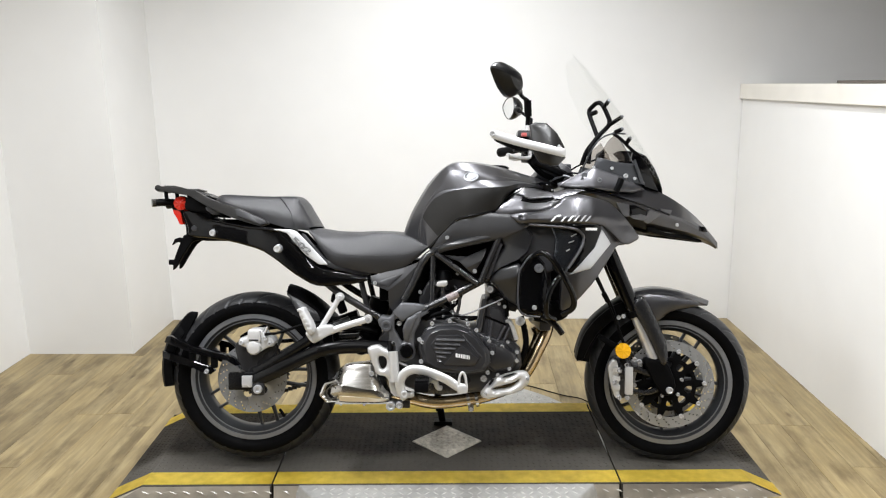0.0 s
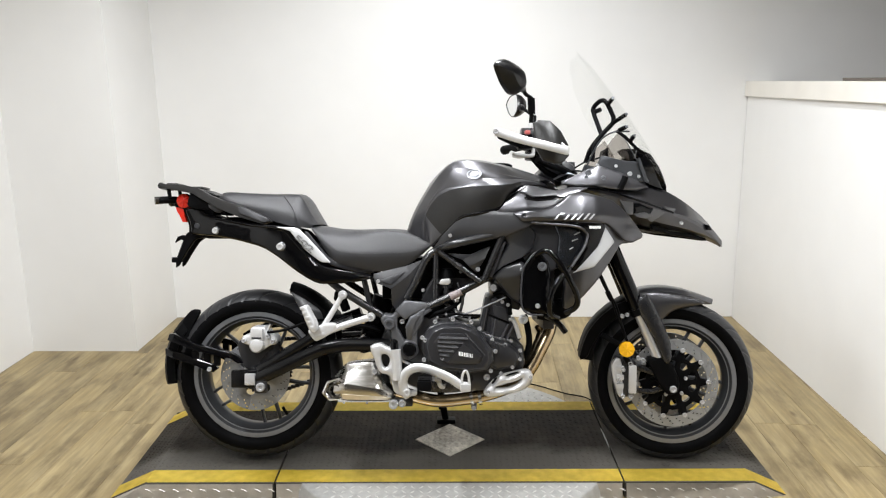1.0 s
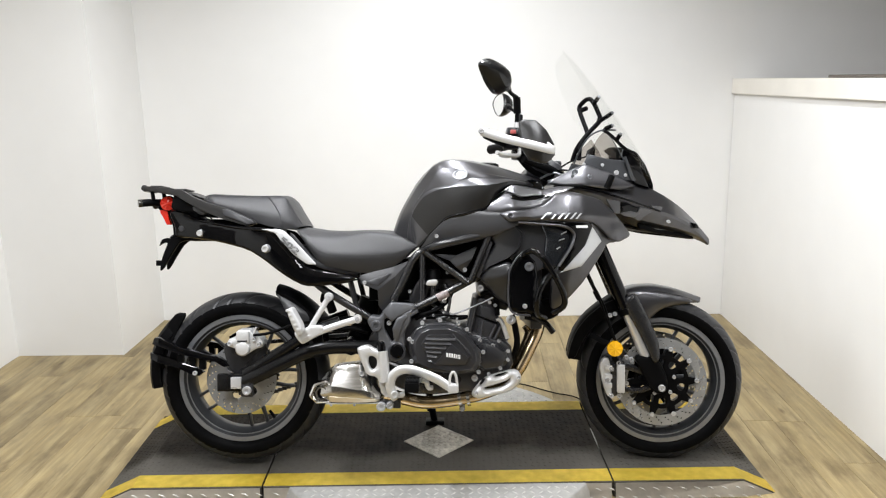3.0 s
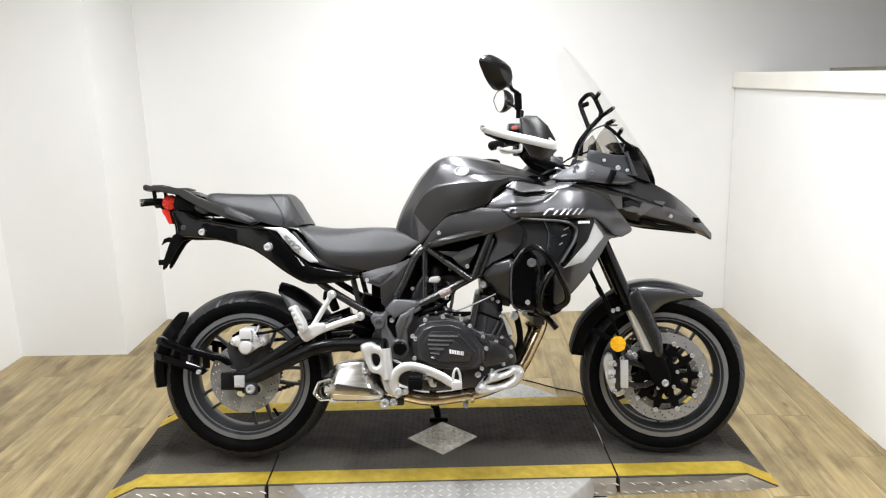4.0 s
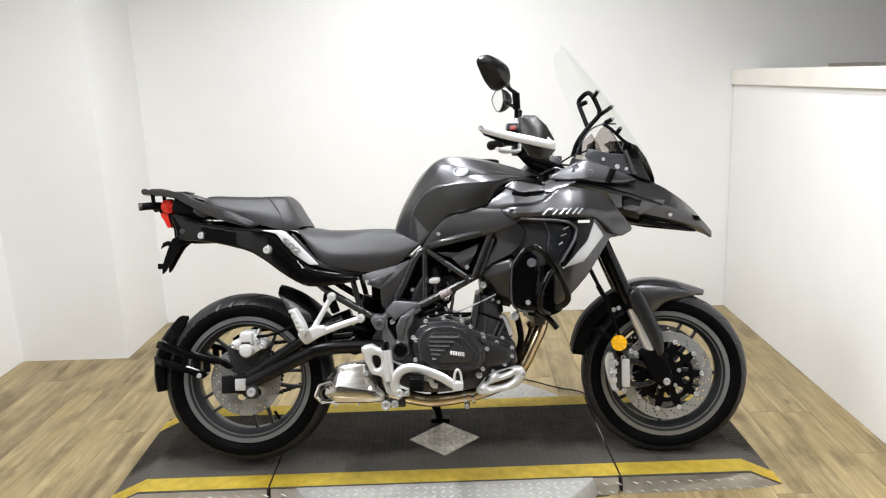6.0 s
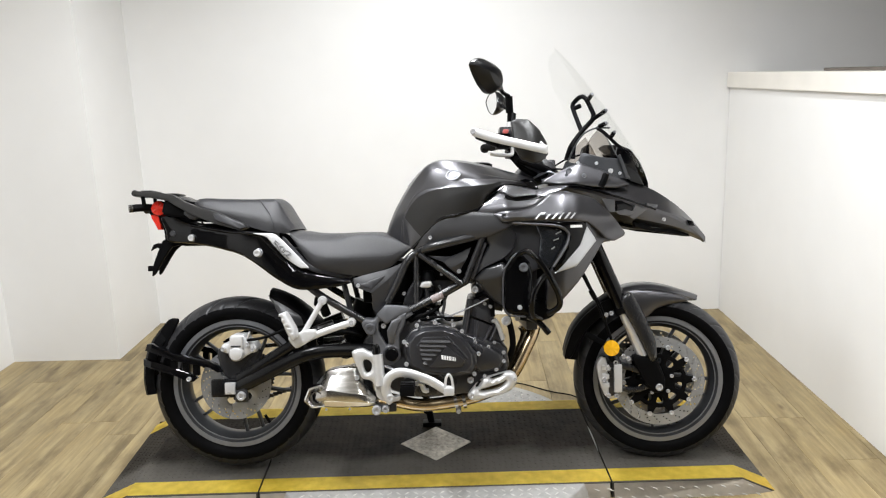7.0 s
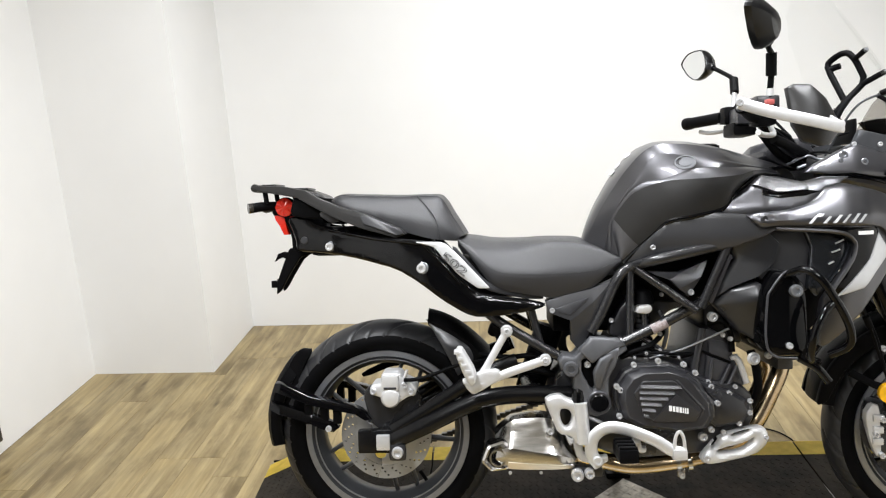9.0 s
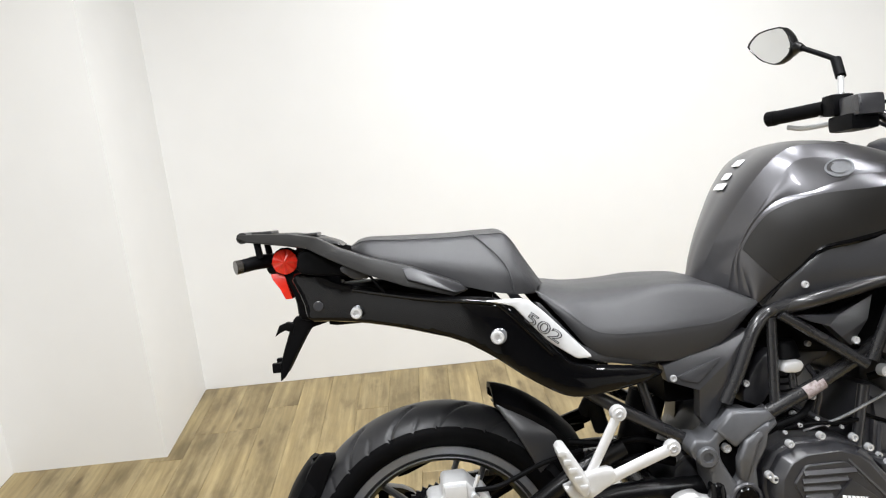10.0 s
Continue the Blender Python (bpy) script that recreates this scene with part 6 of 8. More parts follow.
# ---- tank ----
# six lines that run from the tank's rear foot over the knee to its front: spine, band edge, shoulder, brow, pocket edge, seam
TANK_LINES = (
    ((-0.213, 0, 0.845), (-0.197, 0, 0.893), (-0.168, 0, 0.953), (-0.113, 0, 1.037), (-0.045, 0, 1.094), (0.03, 0, 1.103), (0.12, 0, 1.09), (0.22, 0, 1.062), (0.32, 0, 1.03)),
    ((-0.205, -0.09, 0.836), (-0.189, -0.105, 0.884), (-0.16, -0.125, 0.944), (-0.105, -0.155, 1.029), (-0.0465, -0.174, 1.083), (0.03, -0.185, 1.087), (0.12, -0.172, 1.072), (0.21, -0.14, 1.048), (0.32, -0.09, 1.02)),
    ((-0.162, -0.132, 0.82), (-0.152, -0.15, 0.885), (-0.122, -0.174, 0.953), (-0.077, -0.19, 1.018), (-0.037, -0.2, 1.0606), (0.045, -0.222, 1.054), (0.13, -0.218, 1.04), (0.2, -0.19, 1.028), (0.32, -0.105, 1.012)),
    ((-0.148, -0.148, 0.812), (-0.148, -0.158, 0.889), (-0.116, -0.18, 0.956), (-0.074, -0.198, 0.99), (-0.024, -0.222, 1.0), (0.05, -0.241, 1.022), (0.135, -0.24, 1.022), (0.203, -0.205, 1.022), (0.32, -0.108, 1.008)),
    ((-0.132, -0.164, 0.804), (-0.145, -0.164, 0.888), (-0.111, -0.186, 0.952), (-0.0715, -0.206, 0.979), (-0.014, -0.235, 0.9935), (0.075, -0.268, 0.997), (0.144, -0.268, 1.002), (0.205, -0.228, 1.014), (0.32, -0.11, 1.005)),
    ((-0.119, -0.1755, 0.793), (-0.09, -0.192, 0.824), (-0.052, -0.213, 0.86), (-0.018, -0.231, 0.893), (0.04, -0.252, 0.906), (0.11, -0.262, 0.924), (0.1426, -0.254, 0.963), (0.2, -0.225, 1.0), (0.32, -0.115, 0.995)),
)


TANK_MID = -0.055
TANK_LINES = (tuple((x, TANK_MID, z) for x, _, z in TANK_LINES[0]), *TANK_LINES[1:])
tank_bm = bmesh.new()
creases = set()
for k, (rows, swell) in enumerate(((7, 0.004), (3, 0.001), (5, 0.002), (3, 0.001), (6, 0.005))):
    near = skin(TANK_LINES[k:k + 2], (rows,), (swell,))
    far = [[Vector((p.x, 2 * TANK_MID - p.y, p.z)) for p in row] for row in near]
    for strip in ([near[::-1] + far[1:]] if k == 0 else [near, far]):
        sheet(strip, bm=tank_bm, weld=False)
    for p in (*near[-1], *far[-1]):
        creases.add(tuple(round(c, 4) for c in p))
bmesh.ops.remove_doubles(tank_bm, verts=tank_bm.verts, dist=1e-5)
tank = part("fuel_tank", tank_bm, M_PAINT, bike, "metallic dark grey fuel tank with sharp creases", sharp=30)
on_line = [tuple(round(c, 4) for c in v.co) in creases for v in tank.data.vertices]
for edge in tank.data.edges:
    if on_line[edge.vertices[0]] and on_line[edge.vertices[1]]:
        edge.use_edge_sharp = True
pocket = [[p + Vector((0, -0.0018, 0)) for p in row] for row in skin(TANK_LINES[4:], (6,), (0.005,))]
pocket = [row[8:48] for row in pocket]
both("tank_pocket", sheet(pocket, back=0.006), M_PAD, tank, "dark grained knee pocket panel", 25, TANK_MID)
# Black tube added to draw the dark gap under the tank's edge.
both("tank_seam", tube(bmesh.new(), [Vector(p) + Vector((0, -0.001, -0.003)) for p in TANK_LINES[5][:8]], 0.0055, 8), M_GLOSS, tank, "black strip standing in for the dark gap below the tank", mid=TANK_MID)


def tank_y(x, z):
    """The flank between the shoulder and the pocket's edge."""
    hi, lo = ([Vector(p) for p in TANK_LINES[k][4:]] for k in (2, 3))
    top, bot = ((lerp_at(x, [(p.x, p.z) for p in row]), lerp_at(x, [(p.x, p.y) for p in row])) for row in (hi, lo))
    t = (z - bot[0]) / (top[0] - bot[0])
    return bot[1] + t * (top[1] - bot[1])


# two small worn labels on the tank's rear face
for x, z, w, h in ((-0.082, 1.063, 0.035, 0.009), (-0.108, 1.038, 0.03, 0.008), (-0.124, 1.018, 0.045, 0.008)):
    m = Matrix.Translation((x - 0.004, TANK_MID + 0.004, z + 0.004)) @ Matrix.Rotation(radians(-40 if z > 1.04 else -48), 4, "Y")
    bm = box_bm((-h, -w / 2, 0), (h, w / 2, 0.0025), 0.0006)
    bm.transform(m)
    part("tank_label", bm, M_WHITE, tank, "small white label, plain")
badge = bmesh.new()
f_x, f_z = (tank_y(0.036, 1.036) - tank_y(0.016, 1.036)) / 0.02, (tank_y(0.0265, 1.04) - tank_y(0.0265, 1.032)) / 0.008
out_dir = Vector((f_x, -1, f_z)).normalized()
along_dir = Vector((1, f_x, 0)).normalized()
tilt = Matrix((along_dir, -out_dir, along_dir.cross(-out_dir))).transposed().to_4x4()
tilt.translation = Vector((0.0265, tank_y(0.0265, 1.036), 1.036)) + out_dir * 0.0035
n = 28
for r0, r1, d in ((0.026, 0.0225, 0.0035), (0.015, 0.0, 0.003)):
    loft([[tuple(tilt @ Vector((r * math.cos(math.tau * k / n), -q, 0.72 * r * math.sin(math.tau * k / n)))) for k in range(n)] for r, q in ((r0, -0.002), (r0, d), (max(r1, 0.001), d), (max(r1, 0.001), d - 0.0025))], True, badge)
part("round_badge", badge, M_RIMLIP, tank, "small oval silver badge, plain")
part("filler_cap", loft([[(0.12 + r * math.cos(math.tau * k / 32), r * math.sin(math.tau * k / 32), 1.085 + z) for k in range(32)] for r, z in ((0.055, -0.01), (0.055, 0.006), (0.045, 0.011), (0.015, 0.011))]), M_BLACK, tank, "black round filler cap")
# knee panels below the tank
both("knee_panel", panel([(-0.119, 0.784), (-0.106, 0.806), (-0.021, 0.893), (0.03, 0.906), (0.087, 0.912), (0.157, 0.906), (0.19, 0.9), (0.23, 0.872), (0.19, 0.85), (0.136, 0.828), (0.1, 0.822), (-0.05, 0.797), (-0.089, 0.786)], lambda x, z: lerp_at(x, [(-0.12, -0.19), (-0.06, -0.222), (0.02, -0.245), (0.1, -0.272), (0.2, -0.3)]) + 0.25 * max(0, 0.85 - z), 0.03, 0.003, 0.002, rounds=0), M_SATIN, bike, "satin grey panel below the tank", mid=TANK_MID)
part("panel_screw", bolt_bm(-0.057, -0.229, 0.8275, 0.007, 0.006), M_CHROME, bike)

# ---- fairing ----
def flare(x, z):
    """How far the fairing swells out beside the radiator."""
    return -lerp_at(x, [(0.05, 0), (0.12, 0.03), (0.2, 0.06), (0.38, 0.066), (0.46, 0.05), (0.62, 0.03)]) * lerp_at(z, [(0.96, 1), (1.03, 0.3)])


def fair_y(x, z):
    return -0.248 + flare(x, z) + 0.5 * max(0.0, z - 0.89) + 0.33 * max(0.0, x - 0.43) + 0.16 * max(0.0, 0.74 - z)


both("side_fairing", panel([(0.2331, 0.8984), (0.3399, 0.9373), (0.4024, 0.9571), (0.4804, 0.9479), (0.5198, 0.9137), (0.5594, 0.8694), (0.5919, 0.8359), (0.5563, 0.8034), (0.5208, 0.8005), (0.5006, 0.7671), (0.443, 0.6819), (0.3842, 0.6162), (0.3399, 0.5783), (0.3225, 0.5861), (0.3254, 0.6934), (0.3448, 0.7237), (0.3872, 0.788), (0.3983, 0.8241), (0.3943, 0.8378), (0.3761, 0.8534), (0.3477, 0.8632), (0.2331, 0.8691)], fair_y, 0.016, 0.006, 0.006), M_PAINT, bike, "metallic grey side fairing panel")
both("fairing_brow", panel([(0.1515, 0.9018), (0.1781, 0.9094), (0.2486, 0.915), (0.2914, 0.9266), (0.3196, 0.9461), (0.342, 0.9679), (0.3863, 0.9771), (0.4935, 0.9509), (0.5259, 0.9235), (0.5705, 0.8754), (0.6021, 0.832), (0.597, 0.8211), (0.5573, 0.8034), (0.5269, 0.8123), (0.4935, 0.8457), (0.4623, 0.8702), (0.3496, 0.8739), (0.2331, 0.8749), (0.1819, 0.8731)], lambda x, z: fair_y(x, z) - 0.013 - 0.05 * max(0, z - 0.89) - 0.25 * max(0, 0.875 - z), 0.012, 0.006, 0.008, rounds=1, ratio=0.12), M_PAINT, bike, "raised metallic grey fairing brow")
both("fairing_strip", panel([(0.4633, 0.8555), (0.4905, 0.8182), (0.4965, 0.8064), (0.4227, 0.7233), (0.3496, 0.7032), (0.3603, 0.71), (0.438, 0.7947)], lambda x, z: fair_y(x, z) - 0.009, 0.01, 0.003, rounds=0), M_DECAL, bike, "silver fairing decal stripe")
both("fairing_decal", panel([(0.2914, 0.871), (0.4592, 0.8693), (0.4623, 0.8555), (0.4369, 0.7947), (0.3593, 0.71), (0.3448, 0.713), (0.3467, 0.7266), (0.3872, 0.788), (0.3983, 0.8241), (0.3943, 0.8378), (0.3761, 0.8534), (0.3477, 0.8632)], lambda x, z: fair_y(x, z) - 0.008, 0.008, 0.002, rounds=0), M_GLOSS, bike, "gloss black fairing decal")
both("fairing_rib", tube(bmesh.new(), [(x, fair_y(x, z) - 0.01, z) for x, z in ((0.2136, 0.8701), (0.2914, 0.8651), (0.3477, 0.8602), (0.3761, 0.8524), (0.3933, 0.8378), (0.3973, 0.8222), (0.3862, 0.788), (0.3458, 0.7247))], 0.005, 8, steps=4), M_PAINT, bike, "thin grey rib round the recess")
both("recess_panel", panel([(0.1847, 0.8711), (0.3205, 0.8671), (0.3205, 0.7227), (0.272, 0.7031), (0.1847, 0.7419)], lambda x, z: -0.205 + flare(x, z), 0.01, 0.004), M_SATIN, bike, "satin dark recess panel")
both("fairing_inlay", panel([(0.2914, 0.8651), (0.3477, 0.8612), (0.3761, 0.8515), (0.3933, 0.8359), (0.3963, 0.8222), (0.3842, 0.788), (0.3438, 0.7247), (0.3205, 0.7032), (0.2992, 0.7226), (0.3089, 0.8232)], lambda x, z: -0.222 + flare(x, z) - 0.16 * max(0, x - 0.32), 0.012, 0.003, 0.004, rounds=0), M_INLAY, bike, "metallic inlay, blue-grey tint standing for its reflections")
for a, b, c, d in ((0.358, 0.831, 0.376, 0.84), (0.35, 0.81, 0.368, 0.817), (0.343, 0.782, 0.354, 0.789)):
    part("inlay_bar", tube(bmesh.new(), [(a, -0.236 + flare(a, b), b), (c, -0.24 + flare(c, d), d)], 0.0022, 6), M_DECAL, bike, "short light bar")
for u, low, high, w in ((0.285, 0.881, 0.899, 0.011), (0.302, 0.8965, 0.9035, 0.024), (0.318, 0.881, 0.897, 0.011), (0.34, 0.881, 0.9, 0.012), (0.361, 0.881, 0.901, 0.009), (0.381, 0.881, 0.902, 0.012), (0.4, 0.881, 0.9, 0.011)):
    lean = 0.9 * (high - low)
    part("slanted_bar", panel([(u, low), (u + lean, high), (u + lean + 0.62 * w, high), (u + 0.62 * w, low)], lambda px, pz: fair_y(px, pz) - 0.0215, 0.003, 0.0005, rounds=0, step=0.03), M_DECAL, bike, "plain slanted silver bar")
part("maker_bar", panel([(0.4044, 0.8603), (0.4451, 0.8604), (0.4451, 0.8516), (0.4044, 0.8515)], lambda x, z: fair_y(x, z) - 0.0115, 0.004, 0.001, rounds=0, step=0.02), M_WHITE, bike)
part("fairing_screw", bolt_bm(0.187, fair_y(0.187, 0.893) - 0.014, 0.894, 0.009, 0.006), M_SATIN, bike)
part("fairing_screw", bolt_bm(0.545, fair_y(0.545, 0.83) - 0.004, 0.838, 0.009, 0.006), M_CHROME, bike)
inner = facets("inner_fairing", [(0.014, -0.25, 0.874), (0.123, -0.276, 0.873), (0.172, -0.296, 0.875), (0.206, -0.3, 0.861), (0.232, -0.296, 0.836), (0.218, -0.294, 0.781), (0.184, -0.288, 0.752), (0.124, -0.262, 0.723), (0.088, -0.236, 0.688), (0.107, -0.244, 0.742), (0.14, -0.258, 0.798), (0.12, -0.25, 0.831), (0.071, -0.248, 0.855)], [(0, 1, 11, 12), (1, 2, 3, 10, 11), (3, 4, 5, 10), (5, 6, 7, 9, 10), (7, 8, 9)], 0.03, M_DUCT, bike, "satin dark inner fairing", bevel=0.012, sharp=60)
facets("inner_strip", [(0.12, -0.248, 0.812), (0.133, -0.252, 0.804), (0.088, -0.236, 0.684), (0.068, -0.232, 0.694)], [(0, 1, 2, 3)], 0.012, M_POD, inner, "graphite strip")
duct = facets("duct_scoop", [(0.088, -0.236, 0.684), (0.124, -0.258, 0.721), (0.183, -0.284, 0.741), (0.209, -0.292, 0.725), (0.184, -0.3, 0.704), (0.138, -0.274, 0.69), (0.185, -0.285, 0.66), (0.179, -0.27, 0.597), (0.147, -0.246, 0.614), (0.116, -0.242, 0.653)], [(0, 1, 5), (1, 2, 4, 5), (2, 3, 4), (0, 5, 9), (5, 4, 6), (5, 6, 8, 9), (6, 7, 8)], 0.04, M_DUCT, bike, "satin grey scooped duct", bevel=0.012, sharp=60)
both("radiator_shroud", panel([(0.1786, 0.7097), (0.1902, 0.7338), (0.2171, 0.7703), (0.2402, 0.7703), (0.272, 0.7338), (0.2768, 0.5702), (0.1921, 0.5721), (0.1748, 0.5991)], -0.352, 0.14, 0.008, 0.004), M_GLOSS, bike, "gloss black radiator shroud")
both("shroud_edge", tube(bmesh.new(), [(0.2402, -0.358, 0.7703), (0.2171, -0.358, 0.7684), (0.1882, -0.358, 0.7309), (0.1786, -0.358, 0.7049), (0.1757, -0.358, 0.6087), (0.195, -0.358, 0.5731), (0.2479, -0.358, 0.5664)], 0.003), M_POD, bike, "thin grey shroud edge")
part("shroud_bolt", bolt_bm(0.2435, -0.356, 0.726, 0.015, 0.012), M_RIMLIP, bike)
part("shroud_bolt", bolt_bm(0.229, -0.356, 0.597, 0.008, 0.008), M_CHROME, bike)
part("radiator", box_bm((0.27, -0.17, 0.5), (0.31, 0.17, 0.76), 0.006), M_ENGINE, bike, "black radiator")
# Black filler added to hide the wall between shroud and fork.
part("shroud_filler", panel([(0.24, 0.56), (0.24, 0.8), (0.36, 0.84), (0.44, 0.8), (0.42, 0.7), (0.36, 0.6), (0.3, 0.545)], -0.165, 0.33, 0.01, step=0.04), M_BLACK, bike)
part("under_cowl", panel([(0.2, 0.6), (0.36, 0.61), (0.375, 0.57), (0.36, 0.545), (0.3, 0.525), (0.235, 0.54)], -0.2, 0.4, 0.012, step=0.035), M_BLACK, bike)
for s in (1, -1):
    guard = part("crash_bar", tube(bmesh.new(), [(0.2239, s * -0.35, 0.7626), (0.2497, s * -0.39, 0.7781), (0.2717, s * -0.405, 0.7646), (0.2938, s * -0.41, 0.7387), (0.3303, s * -0.41, 0.6781), (0.3515, s * -0.4, 0.63), (0.3497, s * -0.385, 0.5973), (0.32, s * -0.36, 0.575)], 0.0098, 14), M_GLOSS, bike, "black tubular crash bar")
    part("crash_bar_loop", tube(bmesh.new(), [(0.315, s * -0.405, 0.7069), (0.2909, s * -0.41, 0.6858), (0.2697, s * -0.412, 0.6473), (0.2621, s * -0.405, 0.6089), (0.267, s * -0.385, 0.5732), (0.296, s * -0.35, 0.5558)], 0.0098, 14), M_GLOSS, guard)
    part("crash_bar_foot", tube(bmesh.new(), [(0.2576, s * -0.34, 0.5653), (0.296, s * -0.35, 0.5413), (0.323, s * -0.35, 0.5096)], 0.0098, 12), M_GLOSS, guard)
# upper infill between tank and nose
both("upper_infill", panel([(0.05981, 0.9119), (0.1103, 0.9339), (0.1467, 0.9531), (0.1752, 0.9776), (0.2054, 0.9997), (0.2455, 0.9956), (0.2984, 0.9812), (0.3534, 0.9934), (0.4131, 0.9916), (0.3811, 0.9751), (0.3419, 0.9669), (0.3196, 0.9432), (0.2914, 0.9237), (0.2486, 0.912), (0.1781, 0.9045), (0.1467, 0.8989)], lambda x, z: -0.24 + flare(x, z) + 0.35 * max(0, z - 0.92), 0.02, 0.005, 0.003, rounds=0), M_PAINT, bike, "metallic grey infill panel")
both("gap_trim", panel([(0.03, 0.9), (0.1, 0.935), (0.15, 0.975), (0.2, 1.012), (0.3, 1.03), (0.33, 0.98), (0.25, 0.93), (0.16, 0.905)], lambda x, z: -0.17 + 0.3 * max(0, z - 0.95), 0.02, 0.004), M_GLOSS, bike, "gloss black trim beside the tank")
# Black panel on the infill: the recess's shade as a colour, no hollow.
both("infill_dark_panel", panel([(0.1947, 0.9671), (0.2204, 0.9551), (0.3006, 0.9619), (0.3254, 0.9568), (0.2914, 0.9471), (0.2331, 0.9423), (0.1894, 0.9493)], lambda x, z: -0.244 + flare(x, z) + 0.35 * max(0, z - 0.92), 0.01, 0.002, rounds=0), M_GLOSS, bike)
both("infill_fin", panel([(0.1752, 0.9776), (0.2054, 0.9997), (0.2982, 0.9792), (0.3007, 0.9629), (0.2204, 0.957), (0.1949, 0.9702)], lambda x, z: -0.249 + flare(x, z) + 0.5 * max(0, z - 0.94), 0.012, 0.003, rounds=0), M_PAINT_LIGHT, bike, "light grey fin beside the tank")


def nose():
    """The beak: sections from the cockpit to its tip."""
    rings = []
    table = [(0.35, 1.012, 1.005, 0.98, 0.985, 0.15, 0.2), (0.45, 1.06, 0.995, 0.965, 0.955, 0.13, 0.19), (0.55, 1.05, 0.965, 0.93, 0.9, 0.11, 0.2), (0.64, 1.028, 0.94, 0.885, 0.862, 0.095, 0.184), (0.72, 0.995, 0.914, 0.868, 0.852, 0.08, 0.158), (0.78, 0.965, 0.9, 0.857, 0.846, 0.066, 0.132), (0.84, 0.925, 0.876, 0.843, 0.835, 0.048, 0.1), (0.89, 0.883, 0.85, 0.828, 0.822, 0.032, 0.066), (0.925, 0.846, 0.83, 0.81, 0.808, 0.022, 0.035), (0.953, 0.805, 0.8, 0.792, 0.79, 0.006, 0.01)]
    for x, zt, zr, zl, zb, wt, w in dense(table, 30):
        half = [(0, zt + 0.004), (wt * 0.5, zt + 0.003), (wt, zt), (w * 0.93, zr + 0.012), (w, zr), (w * 0.985, zr - 0.012), (w * 0.88, zl), (w * 0.6, zb), (0, zb + 0.004)]
        rings.append([(x, -y, z) for y, z in half] + [(x, y, z) for y, z in half[-2:0:-1]])
    return loft(rings)


beak = part("nose_cowl", nose(), M_PAINT, bike, "metallic grey beaked nose cowl", sharp=15)
both("nose_seam", tube(bmesh.new(), [(0.353, -0.212, 0.991), (0.42, -0.206, 0.993), (0.489, -0.206, 0.984), (0.56, -0.2, 0.963), (0.64, -0.186, 0.939), (0.73, -0.157, 0.91)], 0.0035, 6), M_GLOSS, beak)
# Nose facets whose highlights are painted in with the lighter copy.
facets("beak_flank", [(0.528, -0.215, 0.951), (0.577, -0.207, 0.945), (0.577, -0.209, 0.902), (0.556, -0.213, 0.902)], [(0, 1, 2, 3)], 0.012, M_PAINT_LIGHT, beak, "light grey flank before the vent")
facets("beak_flank", [(0.65, -0.196, 0.924), (0.698, -0.176, 0.911), (0.646, -0.188, 0.876), (0.629, -0.194, 0.886)], [(0, 1, 2, 3)], 0.014, M_PAINT_LIGHT, beak, "light grey facet behind the vent")
facets("beak_facet", [(0.693, -0.1665, 0.934), (0.742, -0.1525, 0.926), (0.732, -0.156, 0.909), (0.705, -0.166, 0.916)], [(0, 1, 2, 3)], 0.012, M_PAINT_LIGHT, beak)
# Solid panel; its black takes the place of the vent's shaded opening.
both("beak_vent", panel([(0.577, 0.941), (0.602, 0.941), (0.643, 0.922), (0.65, 0.901), (0.625, 0.888), (0.578, 0.904)], lambda x, z: -0.209 + 0.28 * max(0, x - 0.58), 0.02, 0.003, rounds=0), M_GLOSS, beak, "black panel standing in for the vent's dark hole")
facets("beak_fin", [(0.577, -0.212, 0.904), (0.616, -0.202, 0.911), (0.649, -0.193, 0.901), (0.625, -0.2, 0.888), (0.589, -0.21, 0.894)], [(0, 1, 2, 3, 4)], 0.008, M_PAINT_LIGHT, beak)
both("beak_underlip", panel([(0.655, 0.868), (0.7, 0.862), (0.73, 0.848), (0.83, 0.838), (0.885, 0.822), (0.89, 0.812), (0.82, 0.822), (0.73, 0.834), (0.66, 0.85)], lambda x, z: -0.146 + 0.48 * (x - 0.65), 0.02, 0.004, rounds=0), M_BLACK, beak, "matte black underlip")
part("beak_belly", panel([(0.56, 0.885), (0.66, 0.858), (0.74, 0.844), (0.8, 0.838), (0.8, 0.834), (0.74, 0.838), (0.64, 0.85)], -0.08, 0.16, 0.003, step=0.03), M_BLACK, beak)
part("beak_screw", bolt_bm(0.762, -0.142, 0.874, 0.007, 0.007), M_CHROME, beak)
part("beak_notch", panel([(0.862, 0.872), (0.882, 0.868), (0.89, 0.85), (0.872, 0.852)], -0.0885, 0.01, 0.003, rounds=0), M_GLOSS, beak)
# cockpit shell, lamp and screen
both("cockpit_side", panel([(0.325, 1.006), (0.344, 1.022), (0.426, 1.063), (0.463, 1.075), (0.546, 1.049), (0.6, 1.022), (0.64, 1.0), (0.59, 0.985), (0.5, 0.99), (0.441, 1.0), (0.38, 0.998)], lambda x, z: -0.215 + 0.22 * max(0, x - 0.45) + 0.4 * max(0, z - 1.0), 0.014, 0.005, 0.004, rounds=0), M_PAINT, bike, "metallic grey cockpit side panel")
for bx, bz, r in ((0.4225, 1.047, 0.011), (0.473, 1.028, 0.009), (0.414, 1.033, 0.006)):
    part("cockpit_bolt", bolt_bm(bx, -0.2155 + 0.22 * max(0, bx - 0.45) + 0.4 * (bz - 1.0), bz, r, 0.006), M_RIMLIP, bike)
